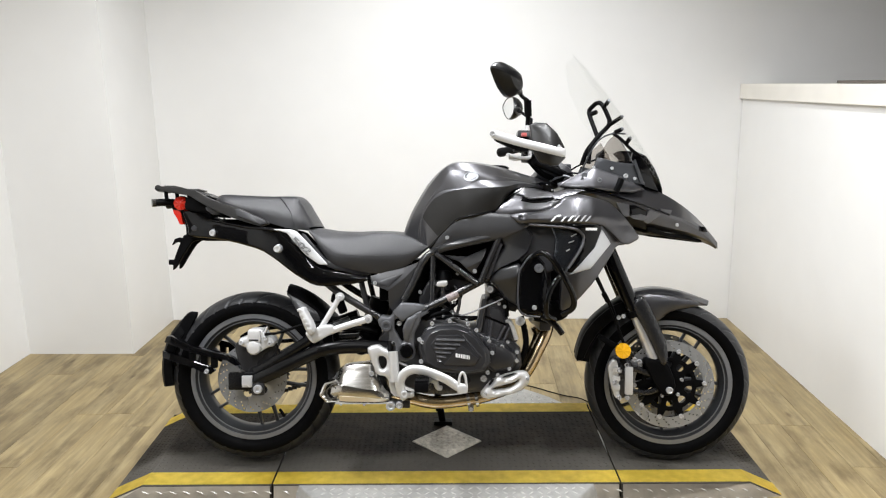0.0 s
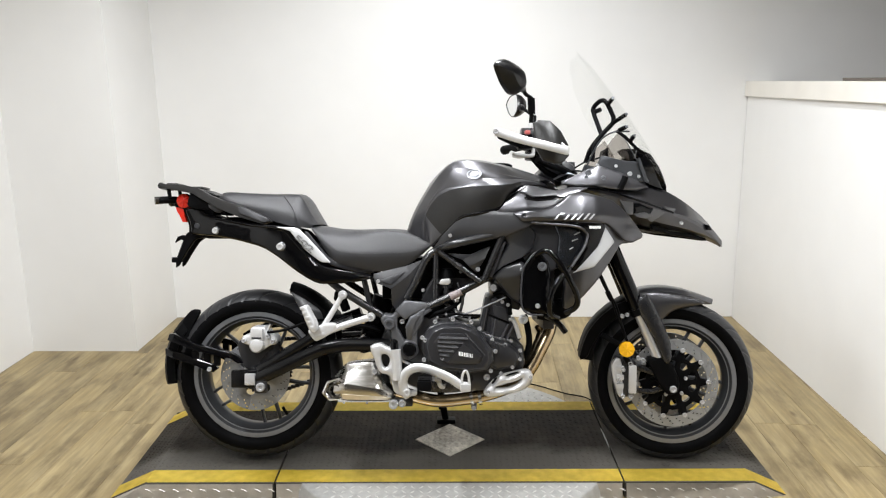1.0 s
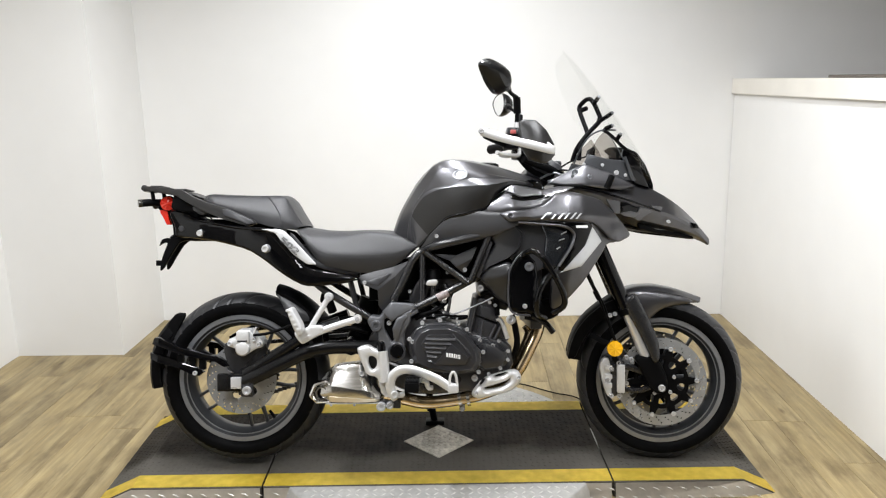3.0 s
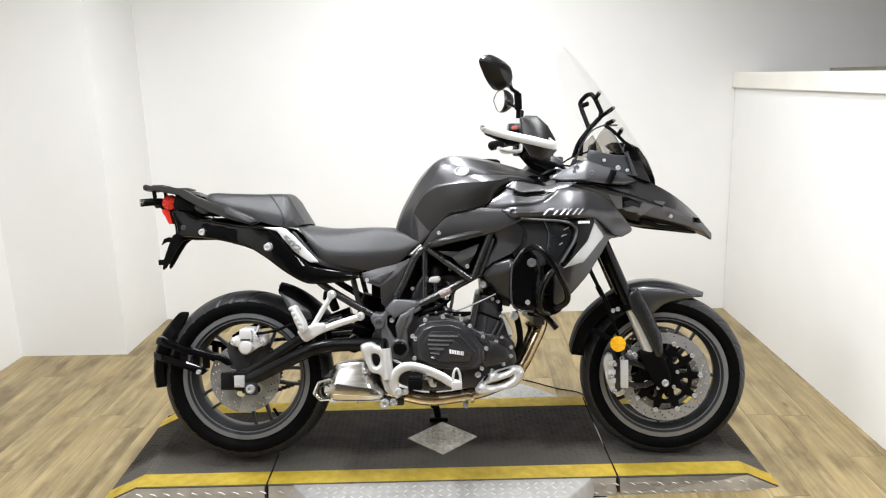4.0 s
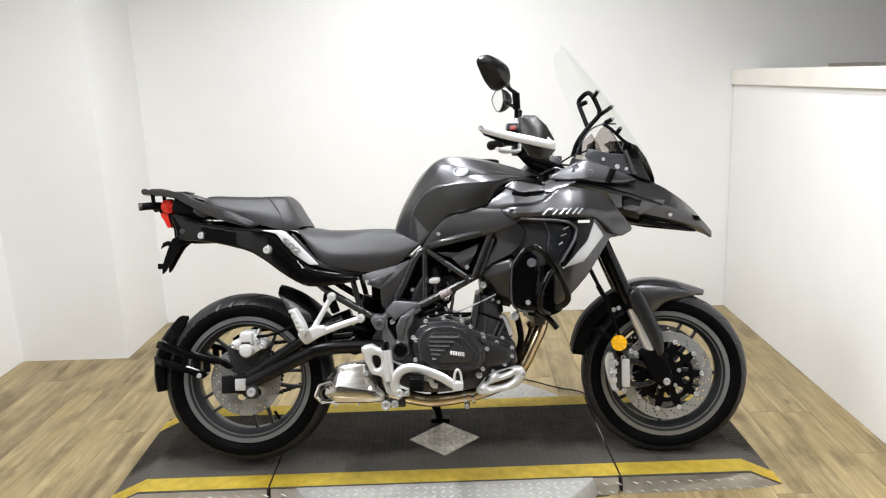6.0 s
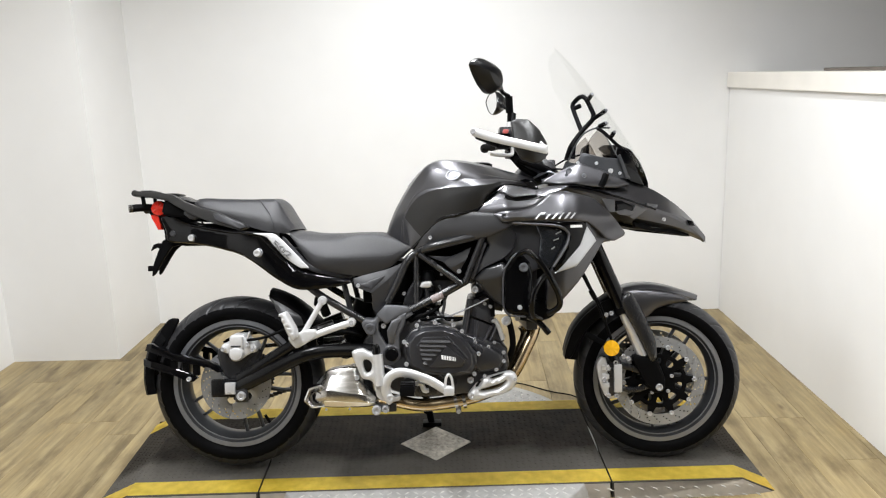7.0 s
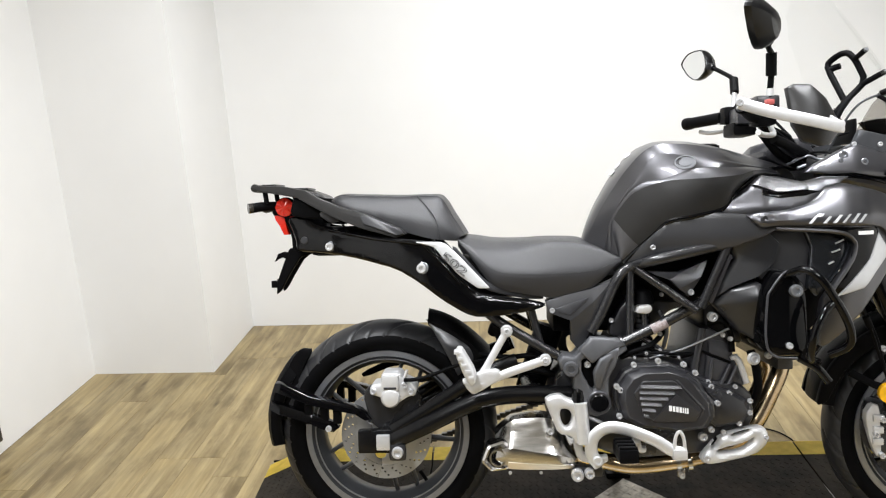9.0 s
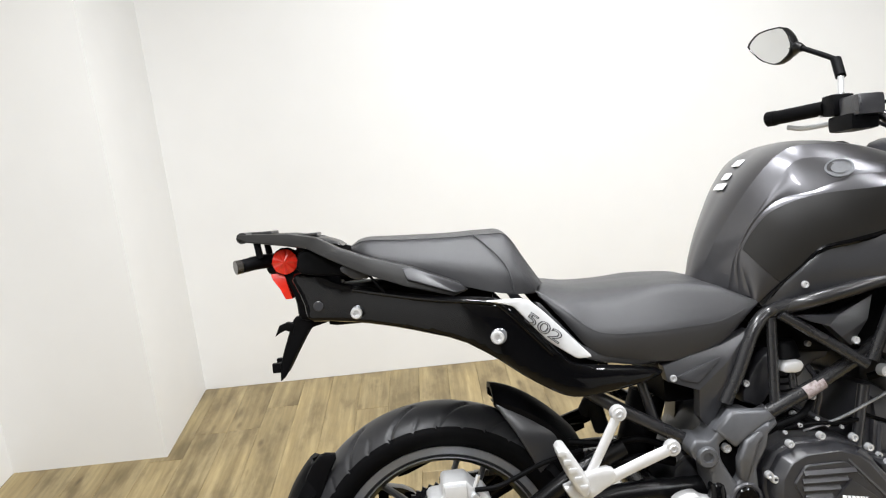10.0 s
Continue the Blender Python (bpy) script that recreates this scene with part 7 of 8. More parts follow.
part("knob_stalk", tube(bmesh.new(), [(0.532, -0.198, 0.99), (0.543, -0.202, 1.015), (0.55, -0.203, 1.034)], 0.0115), M_BLACK, bike, "black lamp adjuster stalk")
part("stalk_end", bolt_bm(0.565, -0.2, 1.043, 0.0085, 0.007), M_CHROME, bike)
for bx, by, bz in ((0.522, -0.178, 1.072), (0.457, -0.18, 1.0745), (0.607, -0.157, 1.038)):
    part("lamp_bolt", bolt_bm(bx, by, bz, 0.006, 0.005), M_CHROME, bike)
lamp = part("headlight", loft([[(x, y * w, z + dz * (1 - y * y)) for y in (-1, -0.7, -0.3, 0, 0.3, 0.7, 1)] + [(x - 0.06, y * w, z + dz * 0.3) for y in (0.9, 0, -0.9)] for x, z, w, dz in ((0.735, 0.985, 0.05, 0.0), (0.727, 1.01, 0.075, 0.004), (0.713, 1.04, 0.09, 0.006), (0.694, 1.08, 0.095, 0.008), (0.665, 1.125, 0.09, 0.01), (0.635, 1.145, 0.06, 0.01))]), M_GLOSS, bike, "dark headlight housing", sharp=30)
both("lamp_cover", panel([(0.47, 1.106), (0.498, 1.147), (0.5185, 1.176), (0.5448, 1.2), (0.573, 1.155), (0.607, 1.09), (0.55, 1.09)], lambda x, z: -0.17 + 0.3 * max(0, x - 0.52) + 0.25 * max(0, z - 1.08), 0.003, 0.001, rounds=0), M_SMOKE, lamp, "smoked clear headlight side cover")
for pts in (((0.5448, 1.2), (0.573, 1.155), (0.607, 1.09)), ((0.607, 1.09), (0.55, 1.09), (0.47, 1.106))):
    part("cover_edge", tube(bmesh.new(), [(x, -0.172 + 0.3 * max(0, x - 0.52) + 0.25 * max(0, z - 1.08), z) for x, z in pts], 0.0018, 6, smooth=False), M_RIM, lamp)
both("lamp_side", panel([(0.4527, 1.067), (0.4735, 1.1105), (0.55, 1.094), (0.607, 1.088), (0.649, 1.02), (0.6, 1.02), (0.521, 1.034)], lambda x, z: -0.176 + 0.2 * max(0, x - 0.5), 0.012, 0.004, rounds=0), M_RIM, lamp, "grey lamp side moulding")
both("lamp_body", panel([(0.6, 1.105), (0.608, 1.134), (0.6416, 1.1193), (0.67, 1.073), (0.689, 1.033), (0.708, 0.995), (0.649, 1.012), (0.625, 1.06)], lambda x, z: -0.145 + 0.4 * max(0, x - 0.6) + 0.25 * max(0, z - 1.08), 0.03, 0.005, rounds=0), M_GLOSS, lamp, "glossy dark lamp body")
facets("lamp_pillar", [(0.6, -0.168, 1.1), (0.609, -0.166, 1.104), (0.646, -0.15, 1.016), (0.628, -0.155, 1.02)], [(0, 1, 2, 3)], 0.01, M_RIM, lamp, "grey lamp pillar")
part("lamp_brace", tube(bmesh.new(), [(0.53, -0.145, 1.2), (0.56, -0.15, 1.178), (0.6, -0.145, 1.14), (0.635, -0.13, 1.12)], 0.006, 8, flat=0.6), M_BLACK, lamp)


def screen():
    """A curved clear acrylic sheet."""
    us, vs = 22, 17
    mid = [(0.0, 0.735, 1.03), (0.2, 0.71, 1.1), (0.5, 0.62, 1.24), (0.75, 0.535, 1.36), (0.9, 0.472, 1.44), (1.0, 0.415, 1.5)]
    half = [(0.0, 0.1), (0.15, 0.15), (0.4, 0.19), (0.65, 0.195), (0.85, 0.165), (0.95, 0.125), (1.0, 0.07)]
    bm = bmesh.new()
    skin = []
    for side in (0, 1):
        rows = []
        for i in range(us):
            u = i / (us - 1)
            xm, zm, w = lerp_at(u, [(a, b) for a, b, _ in mid]), lerp_at(u, [(a, c) for a, _, c in mid]), lerp_at(u, half)
            row = []
            for j in range(vs):
                v = -1 + 2 * j / (vs - 1)
                y = v * w
                back = 2.3 * y * y
                row.append(bm.verts.new((xm - back - 0.004 * side, y, zm - 0.35 * y * y - 0.0025 * side)))
            rows.append(row)
        for i in range(us - 1):
            for j in range(vs - 1):
                q = (rows[i][j], rows[i][j + 1], rows[i + 1][j + 1], rows[i + 1][j])
                bm.faces.new(q if side == 0 else q[::-1])
        skin.append(rows)
    a, b = skin
    loop = [(i, 0) for i in range(us)] + [(us - 1, j) for j in range(1, vs)] + [(i, vs - 1) for i in range(us - 2, -1, -1)] + [(0, j) for j in range(vs - 2, 0, -1)]
    for p, q in zip(loop, loop[1:] + loop[:1]):
        bm.faces.new((a[p[0]][p[1]], b[p[0]][p[1]], b[q[0]][q[1]], a[q[0]][q[1]]))
    return bm


shield_ob = part("windscreen", screen(), M_GLASS, bike, "tall clear acrylic windscreen", sharp=60)
shield_ob.visible_shadow = False
mount = part("screen_mount", tube(bmesh.new(), fillet([(0.501, -0.03, 1.2), (0.477, 0.02, 1.297), (0.481, 0.02, 1.313), (0.497, -0.01, 1.329), (0.51, -0.03, 1.329), (0.522, -0.045, 1.308), (0.545, -0.055, 1.248), (0.497, -0.05, 1.199), (0.46, -0.03, 1.15), (0.444, -0.02, 1.1)], 1, 0.2, False), 0.0085, 10, smooth=False), M_BLACK, bike, "black tubular screen and instrument mount")
part("mount_leg", tube(bmesh.new(), [(0.53, -0.055, 1.235), (0.49, -0.06, 1.19), (0.468, -0.06, 1.15), (0.463, -0.06, 1.1)], 0.0075, 10), M_BLACK, mount)
part("mount_hook", tube(bmesh.new(), [(0.479, 0.015, 1.289), (0.492, 0.01, 1.296), (0.503, 0.0, 1.299)], 0.0085, 10), M_BLACK, mount)
for a, b in (((0.52, -0.045, 1.308), (0.528, -0.088, 1.324)), ((0.535, -0.055, 1.24), (0.574, -0.098, 1.265)), ((0.54, -0.142, 1.203), (0.561, -0.158, 1.212)), ((0.578, -0.155, 1.163), (0.587, -0.168, 1.179))):
    arm_end = part("screen_bolt", tube(bmesh.new(), [a, b], 0.0075, 10), M_BLACK, mount)
    tip = Vector(b) + (Vector(b) - Vector(a)).normalized() * 0.006
    part("bolt_head", tube(bmesh.new(), [b, tip], 0.0052, 10), M_RIMLIP, arm_end)
part("instrument_panel", panel([(0.505, 1.085), (0.514, 1.15), (0.522, 1.15), (0.52, 1.085)], -0.06, 0.12, 0.004), M_BLACK, bike, "black instrument panel")
part("dash_surround", panel([(0.46, 1.05), (0.48, 1.075), (0.535, 1.085), (0.58, 1.075), (0.6, 1.05)], -0.07, 0.14, 0.01, step=0.03), M_BLACK, bike)
for pts in ([(0.42, -0.1, 1.05), (0.47, -0.14, 1.16), (0.52, -0.15, 1.195), (0.58, -0.13, 1.2)], [(0.36, -0.06, 1.05), (0.42, -0.09, 1.09), (0.48, -0.1, 1.11)], [(0.33, -0.03, 1.04), (0.38, -0.12, 1.06), (0.44, -0.15, 1.05)]):
    part("cockpit_cable", tube(bmesh.new(), pts, 0.003, 8), M_RIM if pts[0][0] > 0.4 else M_BLACK, bike)

# ---- fork, front mudguard, front brakes ----
TOPF, LOWF = Vector((0.43, 0, 1.02)), Vector((0.74, 0, 0.3))
for s in (-1, 1):
    y = s * 0.098
    up = Vector((0, y, 0))
    leg = part("fork_leg", tube(bmesh.new(), [TOPF + up, TOPF.lerp(LOWF, 0.64) + up], 0.0275, 20, smooth=False), M_GLOSS, bike, "gloss black upside-down fork leg")
    part("fork_slider", tube(bmesh.new(), [TOPF.lerp(LOWF, 0.64) + up, TOPF.lerp(LOWF, 0.87) + up], 0.0205, 18, smooth=False), M_CHROME, leg, "bright fork slider")
    part("fork_seal", tube(bmesh.new(), [TOPF.lerp(LOWF, 0.625) + up, TOPF.lerp(LOWF, 0.655) + up], 0.03, 20, smooth=False), M_BLACK, leg)
    bm = panel([(0.655, 0.39), (0.69, 0.4), (0.745, 0.385), (0.775, 0.31), (0.77, 0.268), (0.735, 0.258), (0.705, 0.29), (0.68, 0.34)], -0.122, 0.045, 0.01)
    guard_bm = panel([(0.615, 0.6), (0.65, 0.628), (0.672, 0.6), (0.7, 0.545), (0.738, 0.46), (0.746, 0.395), (0.735, 0.372), (0.718, 0.376), (0.7, 0.42), (0.655, 0.51), (0.628, 0.555)], -0.128, 0.02, 0.007, 0.006)
    cali = panel([(0.545, 0.385), (0.57, 0.395), (0.625, 0.38), (0.622, 0.32), (0.61, 0.25), (0.575, 0.238), (0.552, 0.26), (0.538, 0.31)], -0.1, 0.06, 0.01, 0.006)
    if s > 0:
        pairs = []
        for b in (bm, guard_bm, cali):
            pairs.append(flipped(b))
            b.free()
        bm, guard_bm, cali = pairs
    foot = part("axle_clamp", bm, M_BLACK, leg, "black cast axle clamp")
    part("axle_end", bolt_bm(0.75, s * 0.128, 0.285, 0.013, 0.008, out=s), M_CHROME, foot)
    part("fork_guard", guard_bm, M_DUCT, leg, "satin black fork guard")
    brake = part("front_caliper", cali, M_ENGINE, leg, "black and silver four-piston front caliper")
    part("caliper_face", box_bm((0.594, s * 0.118 - 0.01, 0.265), (0.622, s * 0.118 + 0.01, 0.365), 0.005), M_SILVER, brake, "silver caliper face")
    part("caliper_edge", panel([(0.532, 0.36), (0.55, 0.39), (0.57, 0.385), (0.575, 0.3), (0.578, 0.25), (0.562, 0.245), (0.545, 0.29)], -0.112 if s < 0 else 0.09, 0.02, 0.006), M_SILVER, brake)
    for bx, bz in ((0.6, 0.372), (0.603, 0.252), (0.575, 0.35), (0.628, 0.392), (0.56, 0.31), (0.575, 0.252), (0.645, 0.385)):
        part("caliper_bolt", bolt_bm(bx, s * 0.11, bz, 0.0085, 0.016, out=s), M_CHROME, brake)
    part("caliper_bracket", panel([(0.615, 0.368), (0.66, 0.36), (0.71, 0.335), (0.705, 0.318), (0.65, 0.338), (0.62, 0.345)], -0.1 if s < 0 else 0.09, 0.012, 0.004), M_FRAME, brake)
    part("caliper_bracket", panel([(0.62, 0.262), (0.68, 0.256), (0.725, 0.275), (0.72, 0.292), (0.675, 0.275), (0.62, 0.278)], -0.1 if s < 0 else 0.09, 0.012, 0.004), M_FRAME, brake)
    for k in range(3):
        part("caliper_rib", box_bm((0.552, s * 0.115 - 0.006, 0.28 + 0.032 * k), (0.578, s * 0.115 + 0.006, 0.298 + 0.032 * k), 0.003), M_SILVER, brake)
part("steering_stem", box_bm((0.43, -0.13, 0.86), (0.53, 0.13, 0.9), 0.012), M_ENGINE, bike, "black fork yoke")
part("top_yoke", box_bm((0.37, -0.13, 1.02), (0.46, 0.13, 1.05), 0.012), M_ENGINE, bike, "black top yoke")
amber = bmesh.new()
ctr = amber.verts.new((0.585, -0.1395, 0.426))
ra = [amber.verts.new((0.585 + 0.0275 * math.cos(math.tau * k / 24), -0.137 if k % 3 else -0.1385, 0.426 + 0.0275 * math.sin(math.tau * k / 24))) for k in range(24)]
rb = [amber.verts.new((0.585 + 0.0275 * math.cos(math.tau * k / 24), -0.122, 0.426 + 0.0275 * math.sin(math.tau * k / 24))) for k in range(24)]
for k in range(24):
    q = (k + 1) % 24
    amber.faces.new((ctr, ra[k], ra[q]))
    amber.faces.new((ra[k], rb[k], rb[q], ra[q]))
amber.faces.new(rb)
part("front_reflector", amber, M_AMBER, bike, "round amber front reflector", sharp=4)
part("reflector_stay", tube(bmesh.new(), [(0.5, -0.09, 0.47), (0.55, -0.112, 0.445), (0.585, -0.12, 0.43), (0.585, -0.12, 0.39), (0.6, -0.115, 0.37)], 0.01, 8, flat=0.5), M_BLACK, bike)


def mudguard(front):
    rings = []
    arc = [(0.425, 0.375), (0.432, 0.42), (0.452, 0.475), (0.49, 0.528), (0.545, 0.575), (0.6, 0.61), (0.65, 0.633), (0.72, 0.64), (0.79, 0.63), (0.85, 0.612), (0.905, 0.592)]
    line = curve_line([(x, 0, z) for x, z in arc], 4)
    n = len(line)
    for i, c in enumerate(line):
        t = i / (n - 1)
        tan = (line[min(i + 1, n - 1)] - line[max(i - 1, 0)]).normalized()
        nrm = Vector((-tan.z, 0, tan.x))
        w = 0.07 - 0.01 * abs(t - 0.5) - (0.045 * max(0, t - 0.8) / 0.2 if t > 0.8 else 0)
        drop = 0.045 if t < 0.85 else 0.045 - 0.03 * (t - 0.85) / 0.15
        prof = [(-w, -drop), (-w - 0.003, -0.012), (-w * 0.8, 0.0), (-w * 0.3, 0.004), (w * 0.3, 0.004), (w * 0.8, 0.0), (w + 0.003, -0.012), (w, -drop), (w - 0.005, -drop), (w - 0.005, -0.014), (0, -0.002), (-w + 0.005, -0.014), (-w + 0.005, -drop)]
        if (t > 0.5) == front:
            rings.append([(c.x + d * nrm.x, y, c.z + d * nrm.z) for y, d in prof])
    return loft(rings)


mud = part("front_mudguard", mudguard(True), M_PAINT, bike, "metallic grey front mudguard with black rear flap", sharp=40)
part("mudguard_tail", mudguard(False), M_BLACK, mud, "matte black rear half", sharp=40)
both("mudguard_side", panel([(0.6, 0.6), (0.66, 0.628), (0.76, 0.62), (0.85, 0.6), (0.87, 0.585), (0.79, 0.572), (0.75, 0.558), (0.715, 0.525), (0.69, 0.5), (0.655, 0.54)], -0.082, 0.01, 0.006, 0.008), M_PAINT, mud, "metallic grey mudguard side")
both("mudguard_flap", panel([(0.42, 0.372), (0.43, 0.42), (0.45, 0.475), (0.49, 0.528), (0.545, 0.575), (0.6, 0.6), (0.61, 0.56), (0.55, 0.525), (0.5, 0.48), (0.47, 0.43), (0.45, 0.38)], -0.078, 0.012, 0.005), M_BLACK, mud, "matte black mudguard flap")
for bx, bz in ((0.568, 0.545), (0.585, 0.55)):
    part("mudguard_bolt", bolt_bm(bx, -0.125, bz, 0.008, 0.012), M_CHROME, mud)
part("brake_line", tube(bmesh.new(), [(0.4, -0.15, 0.9), (0.455, -0.17, 0.76), (0.5, -0.16, 0.66), (0.545, -0.135, 0.58), (0.57, -0.125, 0.5), (0.6, -0.12, 0.42)], 0.0055, 8), M_BLACK, bike)
part("line_sleeve", tube(bmesh.new(), [(0.512, -0.158, 0.635), (0.528, -0.148, 0.605)], 0.009, 10), M_BLACK, bike)
part("brake_line", tube(bmesh.new(), [(0.42, -0.14, 0.85), (0.462, -0.165, 0.75), (0.505, -0.158, 0.66), (0.53, -0.147, 0.6), (0.56, -0.13, 0.52)], 0.004, 8), M_BLACK, bike)

# the fork and the wheel are turned to the right, about the steering head
HEAD = Vector((0.39, 0, 1.02))
STEER = Matrix.Translation((0.005, 0, 0.004)) @ Matrix.Translation(HEAD) @ Matrix.Rotation(radians(-7), 4, Vector((-0.396, 0, 0.918))) @ Matrix.Translation(-HEAD)
for ob in bike.children:
    if ob.name.split(".")[0] in ("front_wheel", "fork_leg", "steering_stem", "top_yoke", "front_reflector", "reflector_stay", "front_mudguard", "brake_line", "line_sleeve"):
        ob.matrix_basis = STEER

# ---- handlebar ----
bar = part("handlebar", tube(bmesh.new(), [(0.1, -0.42, 1.15), (0.155, -0.33, 1.14), (0.205, -0.24, 1.13), (0.29, -0.14, 1.09), (0.35, -0.07, 1.08), (0.37, 0.0, 1.08), (0.36, 0.05, 1.095), (0.335, 0.085, 1.14), (0.302, 0.115, 1.175), (0.262, 0.16, 1.1865), (0.21, 0.236, 1.1865), (0.172, 0.311, 1.1845)], 0.0125, 14), M_FRAME, bike, "black tubular handlebar")
part("bar_clamp", box_bm((0.345, -0.06, 1.05), (0.4, 0.07, 1.1), 0.01), M_ENGINE, bar)
part("grip", tube(bmesh.new(), [(0.105, -0.415, 1.15), (0.165, -0.315, 1.138)], 0.0175, 16), M_BLACK, bar, "black rubber grip")
part("grip", tube(bmesh.new(), [(0.24, 0.181, 1.1875), (0.176, 0.304, 1.1845)], 0.0175, 16), M_BLACK, bar, "black rubber grip")
part("grip_end", tube(bmesh.new(), [(0.178, 0.301, 1.1845), (0.168, 0.321, 1.1845)], 0.019, 16), M_BLACK, bar)
part("switch_box", box_bm((0.165, -0.325, 1.115), (0.215, -0.27, 1.165), 0.01), M_BLACK, bar)
part("kill_switch", box_bm((0.188, -0.335, 1.162), (0.206, -0.315, 1.175), 0.004), M_PINK, bar, "red engine stop switch")
part("brake_master", box_bm((0.18, -0.29, 1.155), (0.235, -0.225, 1.19), 0.008), M_ENGINE, bar)
part("master_window", box_bm((0.226, -0.27, 1.158), (0.238, -0.235, 1.185), 0.003), M_GLOSS, bar)
part("brake_lever", tube(bmesh.new(), [(0.225, -0.25, 1.12), (0.215, -0.3, 1.095), (0.165, -0.38, 1.088), (0.135, -0.43, 1.09)], 0.0065, 10), M_SILVER, bar, "silver brake lever")
part("switch_box", box_bm((0.23, 0.131, 1.1645), (0.285, 0.181, 1.2145), 0.01), M_BLACK, bar)
part("clutch_perch", box_bm((0.242, 0.05, 1.1545), (0.306, 0.13, 1.203), 0.012), M_ENGINE, bar)
part("lower_switch", box_bm((0.236, 0.07, 1.124), (0.304, 0.172, 1.164), 0.014), M_BLACK, bar)
part("switch_clip", box_bm((0.228, 0.186, 1.1675), (0.245, 0.196, 1.2035), 0.003), M_SILVER, bar)
part("clutch_lever", tube(bmesh.new(), [(0.29, 0.106, 1.1695), (0.275, 0.176, 1.1545), (0.23, 0.256, 1.1495), (0.205, 0.296, 1.1575)], 0.0065, 10), M_SILVER, bar, "silver clutch lever")
part("cable_loom", tube(bmesh.new(), [(0.22, -0.2, 1.11), (0.27, -0.17, 1.06), (0.32, -0.12, 1.04), (0.37, -0.1, 1.02)], 0.011, 10), M_BLACK, bar)
part("cable_loom", tube(bmesh.new(), [(0.24, -0.23, 1.09), (0.285, -0.2, 1.075), (0.345, -0.13, 1.06), (0.4, -0.08, 1.03)], 0.013, 10), M_BLACK, bar)
for pts, r, m in (([(0.34, -0.12, 1.02), (0.3873, -0.12, 1.0367), (0.4258, -0.12, 1.0491), (0.4776, -0.12, 1.0756)], 0.0042, M_RIMLIP), ([(0.31, -0.13, 1.03), (0.36, -0.13, 1.05), (0.4, -0.13, 1.04), (0.46, -0.14, 1.06)], 0.004, M_RIMLIP), ([(0.225, -0.24, 1.12), (0.3, -0.17, 1.085), (0.345, -0.12, 1.0724), (0.395, -0.1, 1.05)], 0.006, M_BLACK), ([(0.28, -0.1, 1.13), (0.33, -0.1, 1.1), (0.36, -0.1, 1.04)], 0.005, M_BLACK), ([(0.27, 0.1, 1.16), (0.32, 0.06, 1.12), (0.36, 0.03, 1.08), (0.39, 0.02, 1.03)], 0.005, M_BLACK), ([(0.28, 0.12, 1.2), (0.33, 0.05, 1.17), (0.37, 0.0, 1.11)], 0.004, M_BLACK)):
    part("control_cable", tube(bmesh.new(), pts, r, 8), m, bar)
part("fluid_reservoir", loft([[(0.268 + r * math.cos(math.tau * k / 16), 0.11 + 1.5 * r * math.sin(math.tau * k / 16), z) for k in range(16)] for r, z in ((0.016, 1.125), (0.024, 1.13), (0.026, 1.145), (0.024, 1.152))]), M_ENGINE, bar, "black fluid reservoir")
part("mirror_base", tube(bmesh.new(), [(0.213, -0.284, 1.188), (0.2135, -0.284, 1.205)], 0.009, 12), M_SILVER, bar, "bright mirror base nut")
part("riser_block", panel([(0.26, 1.06), (0.3, 1.1), (0.38, 1.1), (0.42, 1.03), (0.36, 1.01), (0.3, 1.03)], -0.09, 0.18, 0.012, step=0.03), M_ENGINE, bar)


def handguard(end, fwd, inner, s):
    """A silver strap from the bar end to the front with a black shell above it."""
    e, f, i = Vector(end), Vector(fwd), Vector(inner)
    line = [e, e.lerp(f, 0.3) + Vector((0, -0.006 * s, -0.004)), e.lerp(f, 0.7) + Vector((0, -0.006 * s, -0.002)), f, f.lerp(i, 0.08), f.lerp(i, 0.2)]
    rings = []
    pts = curve_line(line, 7)
    n = len(pts)
    for k, c in enumerate(pts):
        tan = (pts[min(k + 1, n - 1)] - pts[max(k - 1, 0)]).normalized()
        up = Vector((0, 0, 1))
        side = tan.cross(up).normalized()
        up = side.cross(tan)
        hgt = 0.0128 if k < n * 0.7 else 0.011
        rings.append([tuple(c + side * a * 0.006 + up * b * hgt) for a, b in ((-1, -0.6), (-1, 0.6), (-0.5, 1), (0.5, 1), (1, 0.6), (1, -0.6), (0.5, -1), (-0.5, -1))])
    strap = part("handguard", loft(rings), M_SILVER, bike, "silver metal handguard strap", sharp=40)
    part("strap_screw", bolt_bm(e.x, e.y - s * 0.005, e.z, 0.009, 0.006, out=-s), M_CHROME, strap)
    return strap


strap = handguard((0.084, -0.456, 1.153), (0.308, -0.445, 1.095), (0.25, -0.262, 1.2), 1)
shell_y = lambda x, z: -0.418 + 1.9 * max(0, x - 0.27) ** 1.5 + 0.25 * max(0, z - 1.12)
part("guard_shell", panel([(0.208, 1.19), (0.225, 1.199), (0.262, 1.197), (0.297, 1.165), (0.322, 1.12), (0.325, 1.085), (0.3, 1.06), (0.275, 1.056), (0.238, 1.068), (0.215, 1.105)], shell_y, 0.012, 0.004, 0.012, step=0.012, rounds=0), M_PAD, strap, "matte black handguard shell")


# ---- mirrors ----
MIRROR = ((0.088, 0.018), (0.08, 0.032), (0.05, 0.048), (0.01, 0.05), (-0.05, 0.044), (-0.072, 0.02), (-0.086, -0.012), (-0.078, -0.034), (-0.045, -0.05), (-0.015, -0.049), (0.035, -0.027))


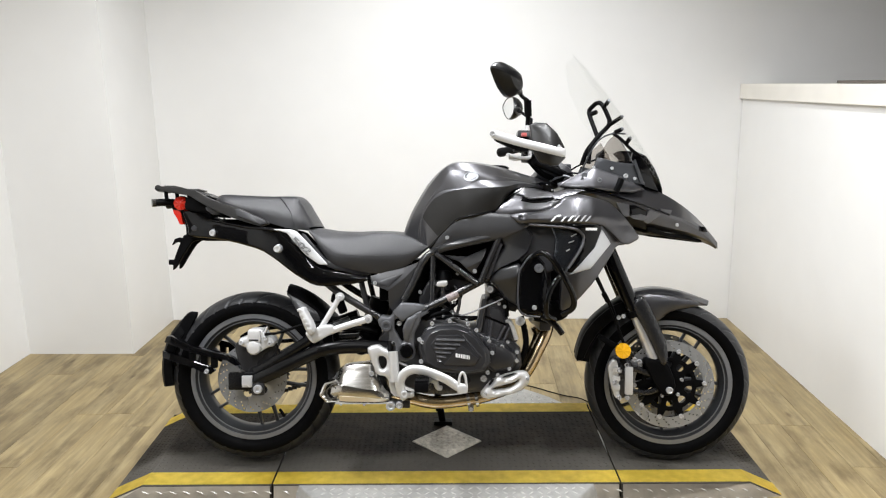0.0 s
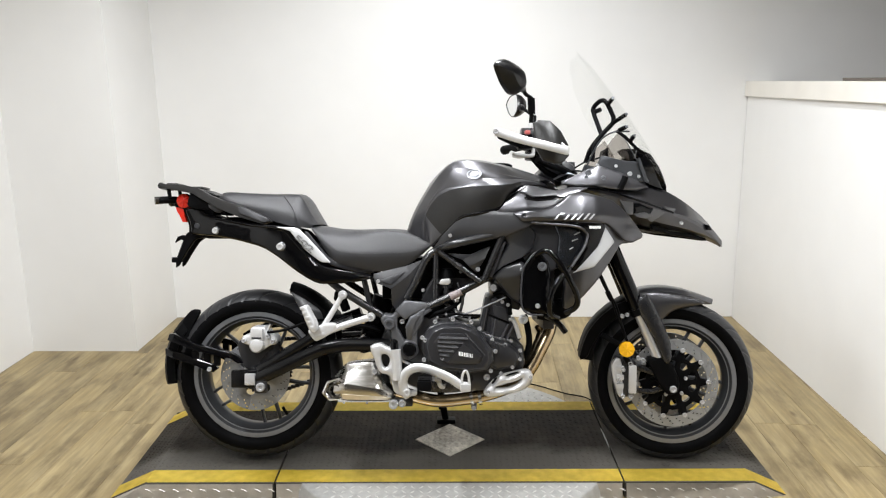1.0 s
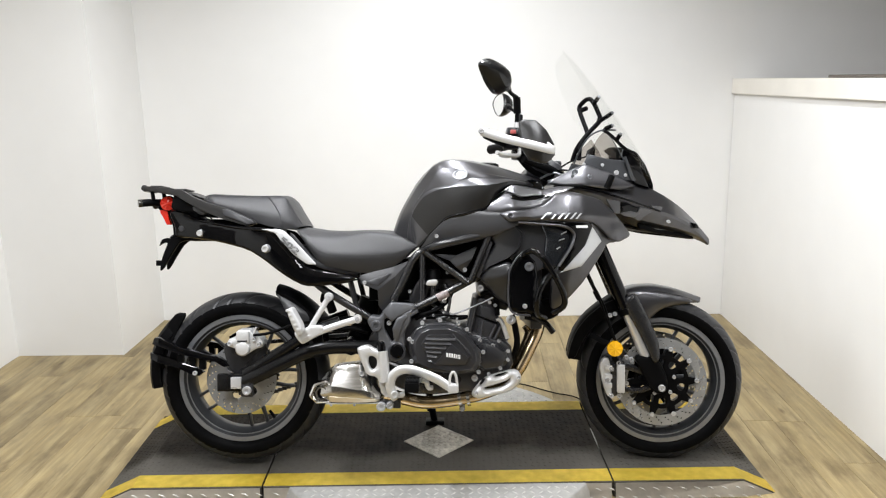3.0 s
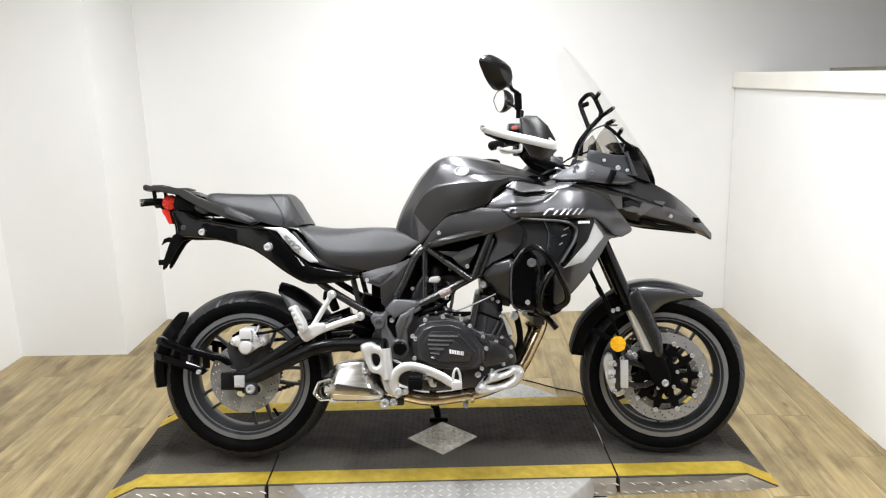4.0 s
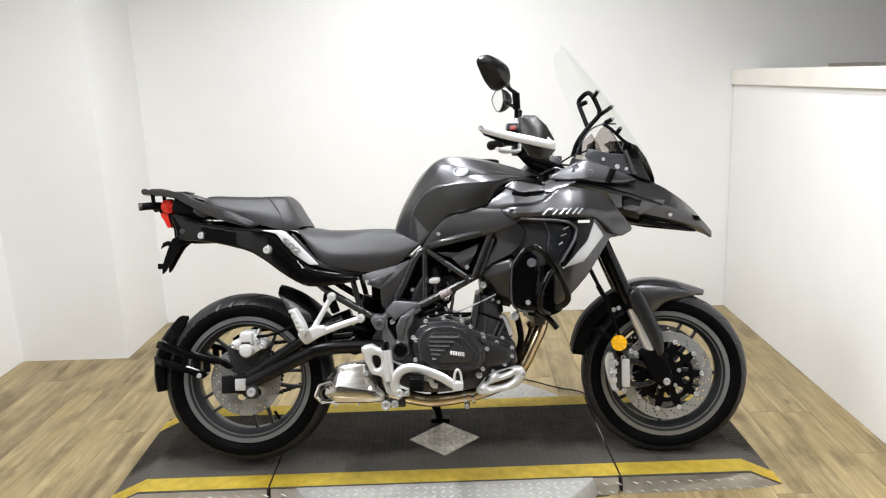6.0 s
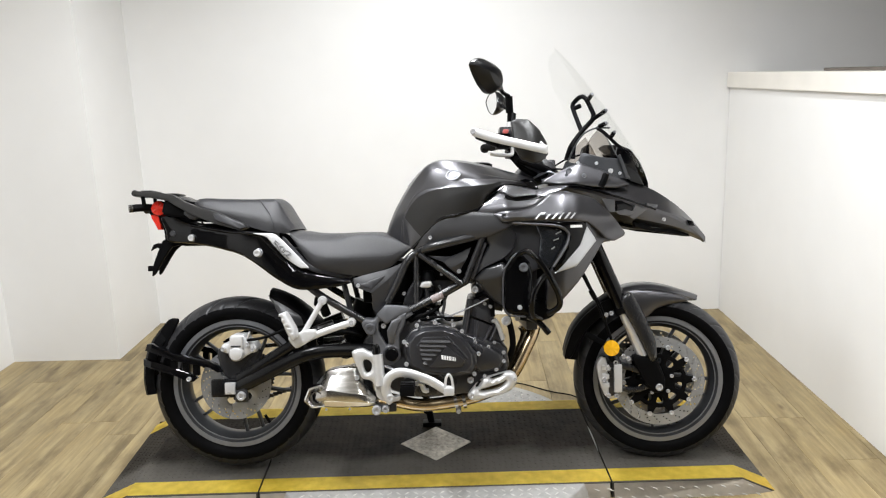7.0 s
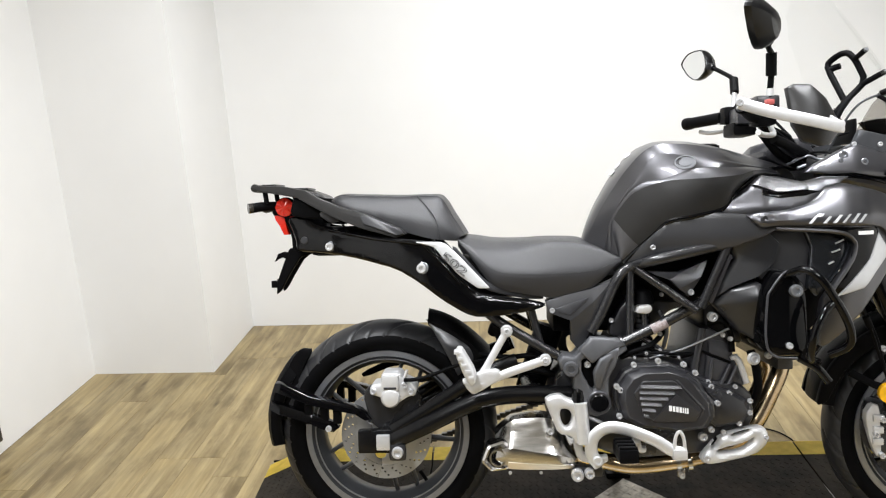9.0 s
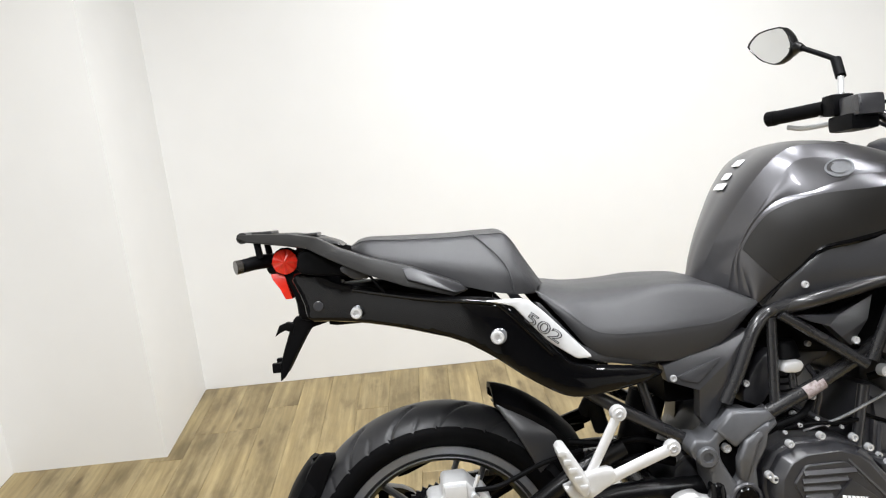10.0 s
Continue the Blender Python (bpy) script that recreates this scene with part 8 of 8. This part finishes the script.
def mirror(centre, out, stem, label):
    """A faceted mirror head: out points away from the rider, in the glass's plane; the shell tapers forward to the stem."""
    c, o, v = Vector(centre), Vector(out).normalized(), Vector((0.1, 0, 1)).normalized()
    v = (v - o * v.dot(o)).normalized()
    n = o.cross(v)
    n = n if n.x > 0 else -n
    loop = [tuple(p) for p in fillet(MIRROR, 1, 0.2)]

    def ring(k, d, shift=0.0):
        return [tuple(c + o * (k * a - shift) + v * (k * b) + n * d) for a, b in loop]

    head = part("mirror", loft([ring(0.9, 0.0015), ring(0.925, -0.003), ring(0.985, -0.003), ring(1.0, 0.003), ring(0.985, 0.012), ring(0.86, 0.024, 0.006), ring(0.55, 0.041, 0.016), ring(0.3, 0.046, 0.024)]), M_MIRRORSHELL, bike, label, sharp=20)
    part("mirror_glass", loft([ring(0.915, 0.0), ring(0.915, -0.0015)]), M_MIRROR, head, "mirror glass")
    root = c - o * 0.075 - v * 0.018 + n * 0.012
    part("mirror_neck", tube(bmesh.new(), [root + o * 0.02 + n * 0.006, root - o * 0.012, root - o * 0.03 - v * 0.006], 0.019, 12, r_end=0.009), M_MIRRORSHELL, head)
    part("stem", tube(bmesh.new(), [root - o * 0.025 - v * 0.004, *[Vector(p) for p in stem[:2]]], 0.0065, 10), M_BLACK, head)
    part("stem_joint", tube(bmesh.new(), stem[1:3], 0.0125, 14), M_BLACK, head)
    part("stem_bolt", tube(bmesh.new(), stem[2:4], 0.0075, 10), M_CHROME if stem[0][1] > 0 else M_BLACK, head)
    return head


mirror((0.205, 0.36, 1.372), (-0.228, 0.974, 0), [(0.262, 0.215, 1.32), (0.273, 0.178, 1.3), (0.267, 0.153, 1.256), (0.262, 0.15, 1.2)], "black faceted mirror on a stem, its glass facing the rider")
mirror((0.116, -0.462, 1.322), (-0.52, -0.854, 0), [(0.19, -0.34, 1.292), (0.212, -0.297, 1.288), (0.215, -0.287, 1.235), (0.212, -0.283, 1.185)], "black faceted mirror on a stem")

bike.matrix_basis = pose(0.013, 0.11, 0.0625, -12.5, 0.9, 1.9)


# ---- the floor boards, last ----
floor = slab("floor", (-2.475, -5.12, -0.12), (4.6, 2.11, -0.006), M_SUBFLOOR, "light oak plank floor", "floor", 0)


def floor_boards():
    """Planks that run away from the camera, each an object on one of a few shared meshes."""
    width = 0.128
    rng = random.Random(7)
    lengths = (0.92, 1.22)
    shared = {}
    for ln in lengths:
        bm = box_bm((-width / 2 + 0.0003, -ln / 2 + 0.0007, -0.006), (width / 2 - 0.0003, ln / 2 - 0.0003, 0.0), 0)
        edges = [e for e in bm.edges if all(v.co.z > -0.001 for v in e.verts)]
        bmesh.ops.bevel(bm, geom=edges, offset=0.0009, segments=1, affect="EDGES")
        me = bpy.data.meshes.new("plank")
        bm.to_mesh(me)
        bm.free()
        me.materials.append(M_PLANK)
        shared[ln] = me
    x = -2.354 + width / 2
    while x < 1.72:
        y, cut = 1.989, 0.25 + 0.75 * rng.random()
        while y > -4.95:
            ln = rng.choice(lengths)
            cut = min(cut, (y + 4.999) / ln)
            ob = new("plank", shared[ln])
            ob.parent = floor
            ob.location, ob.scale = (x, y - cut * ln / 2, 0), (1, cut, 1)
            y, cut = y - cut * ln, 1.0
        x += width


floor_boards()
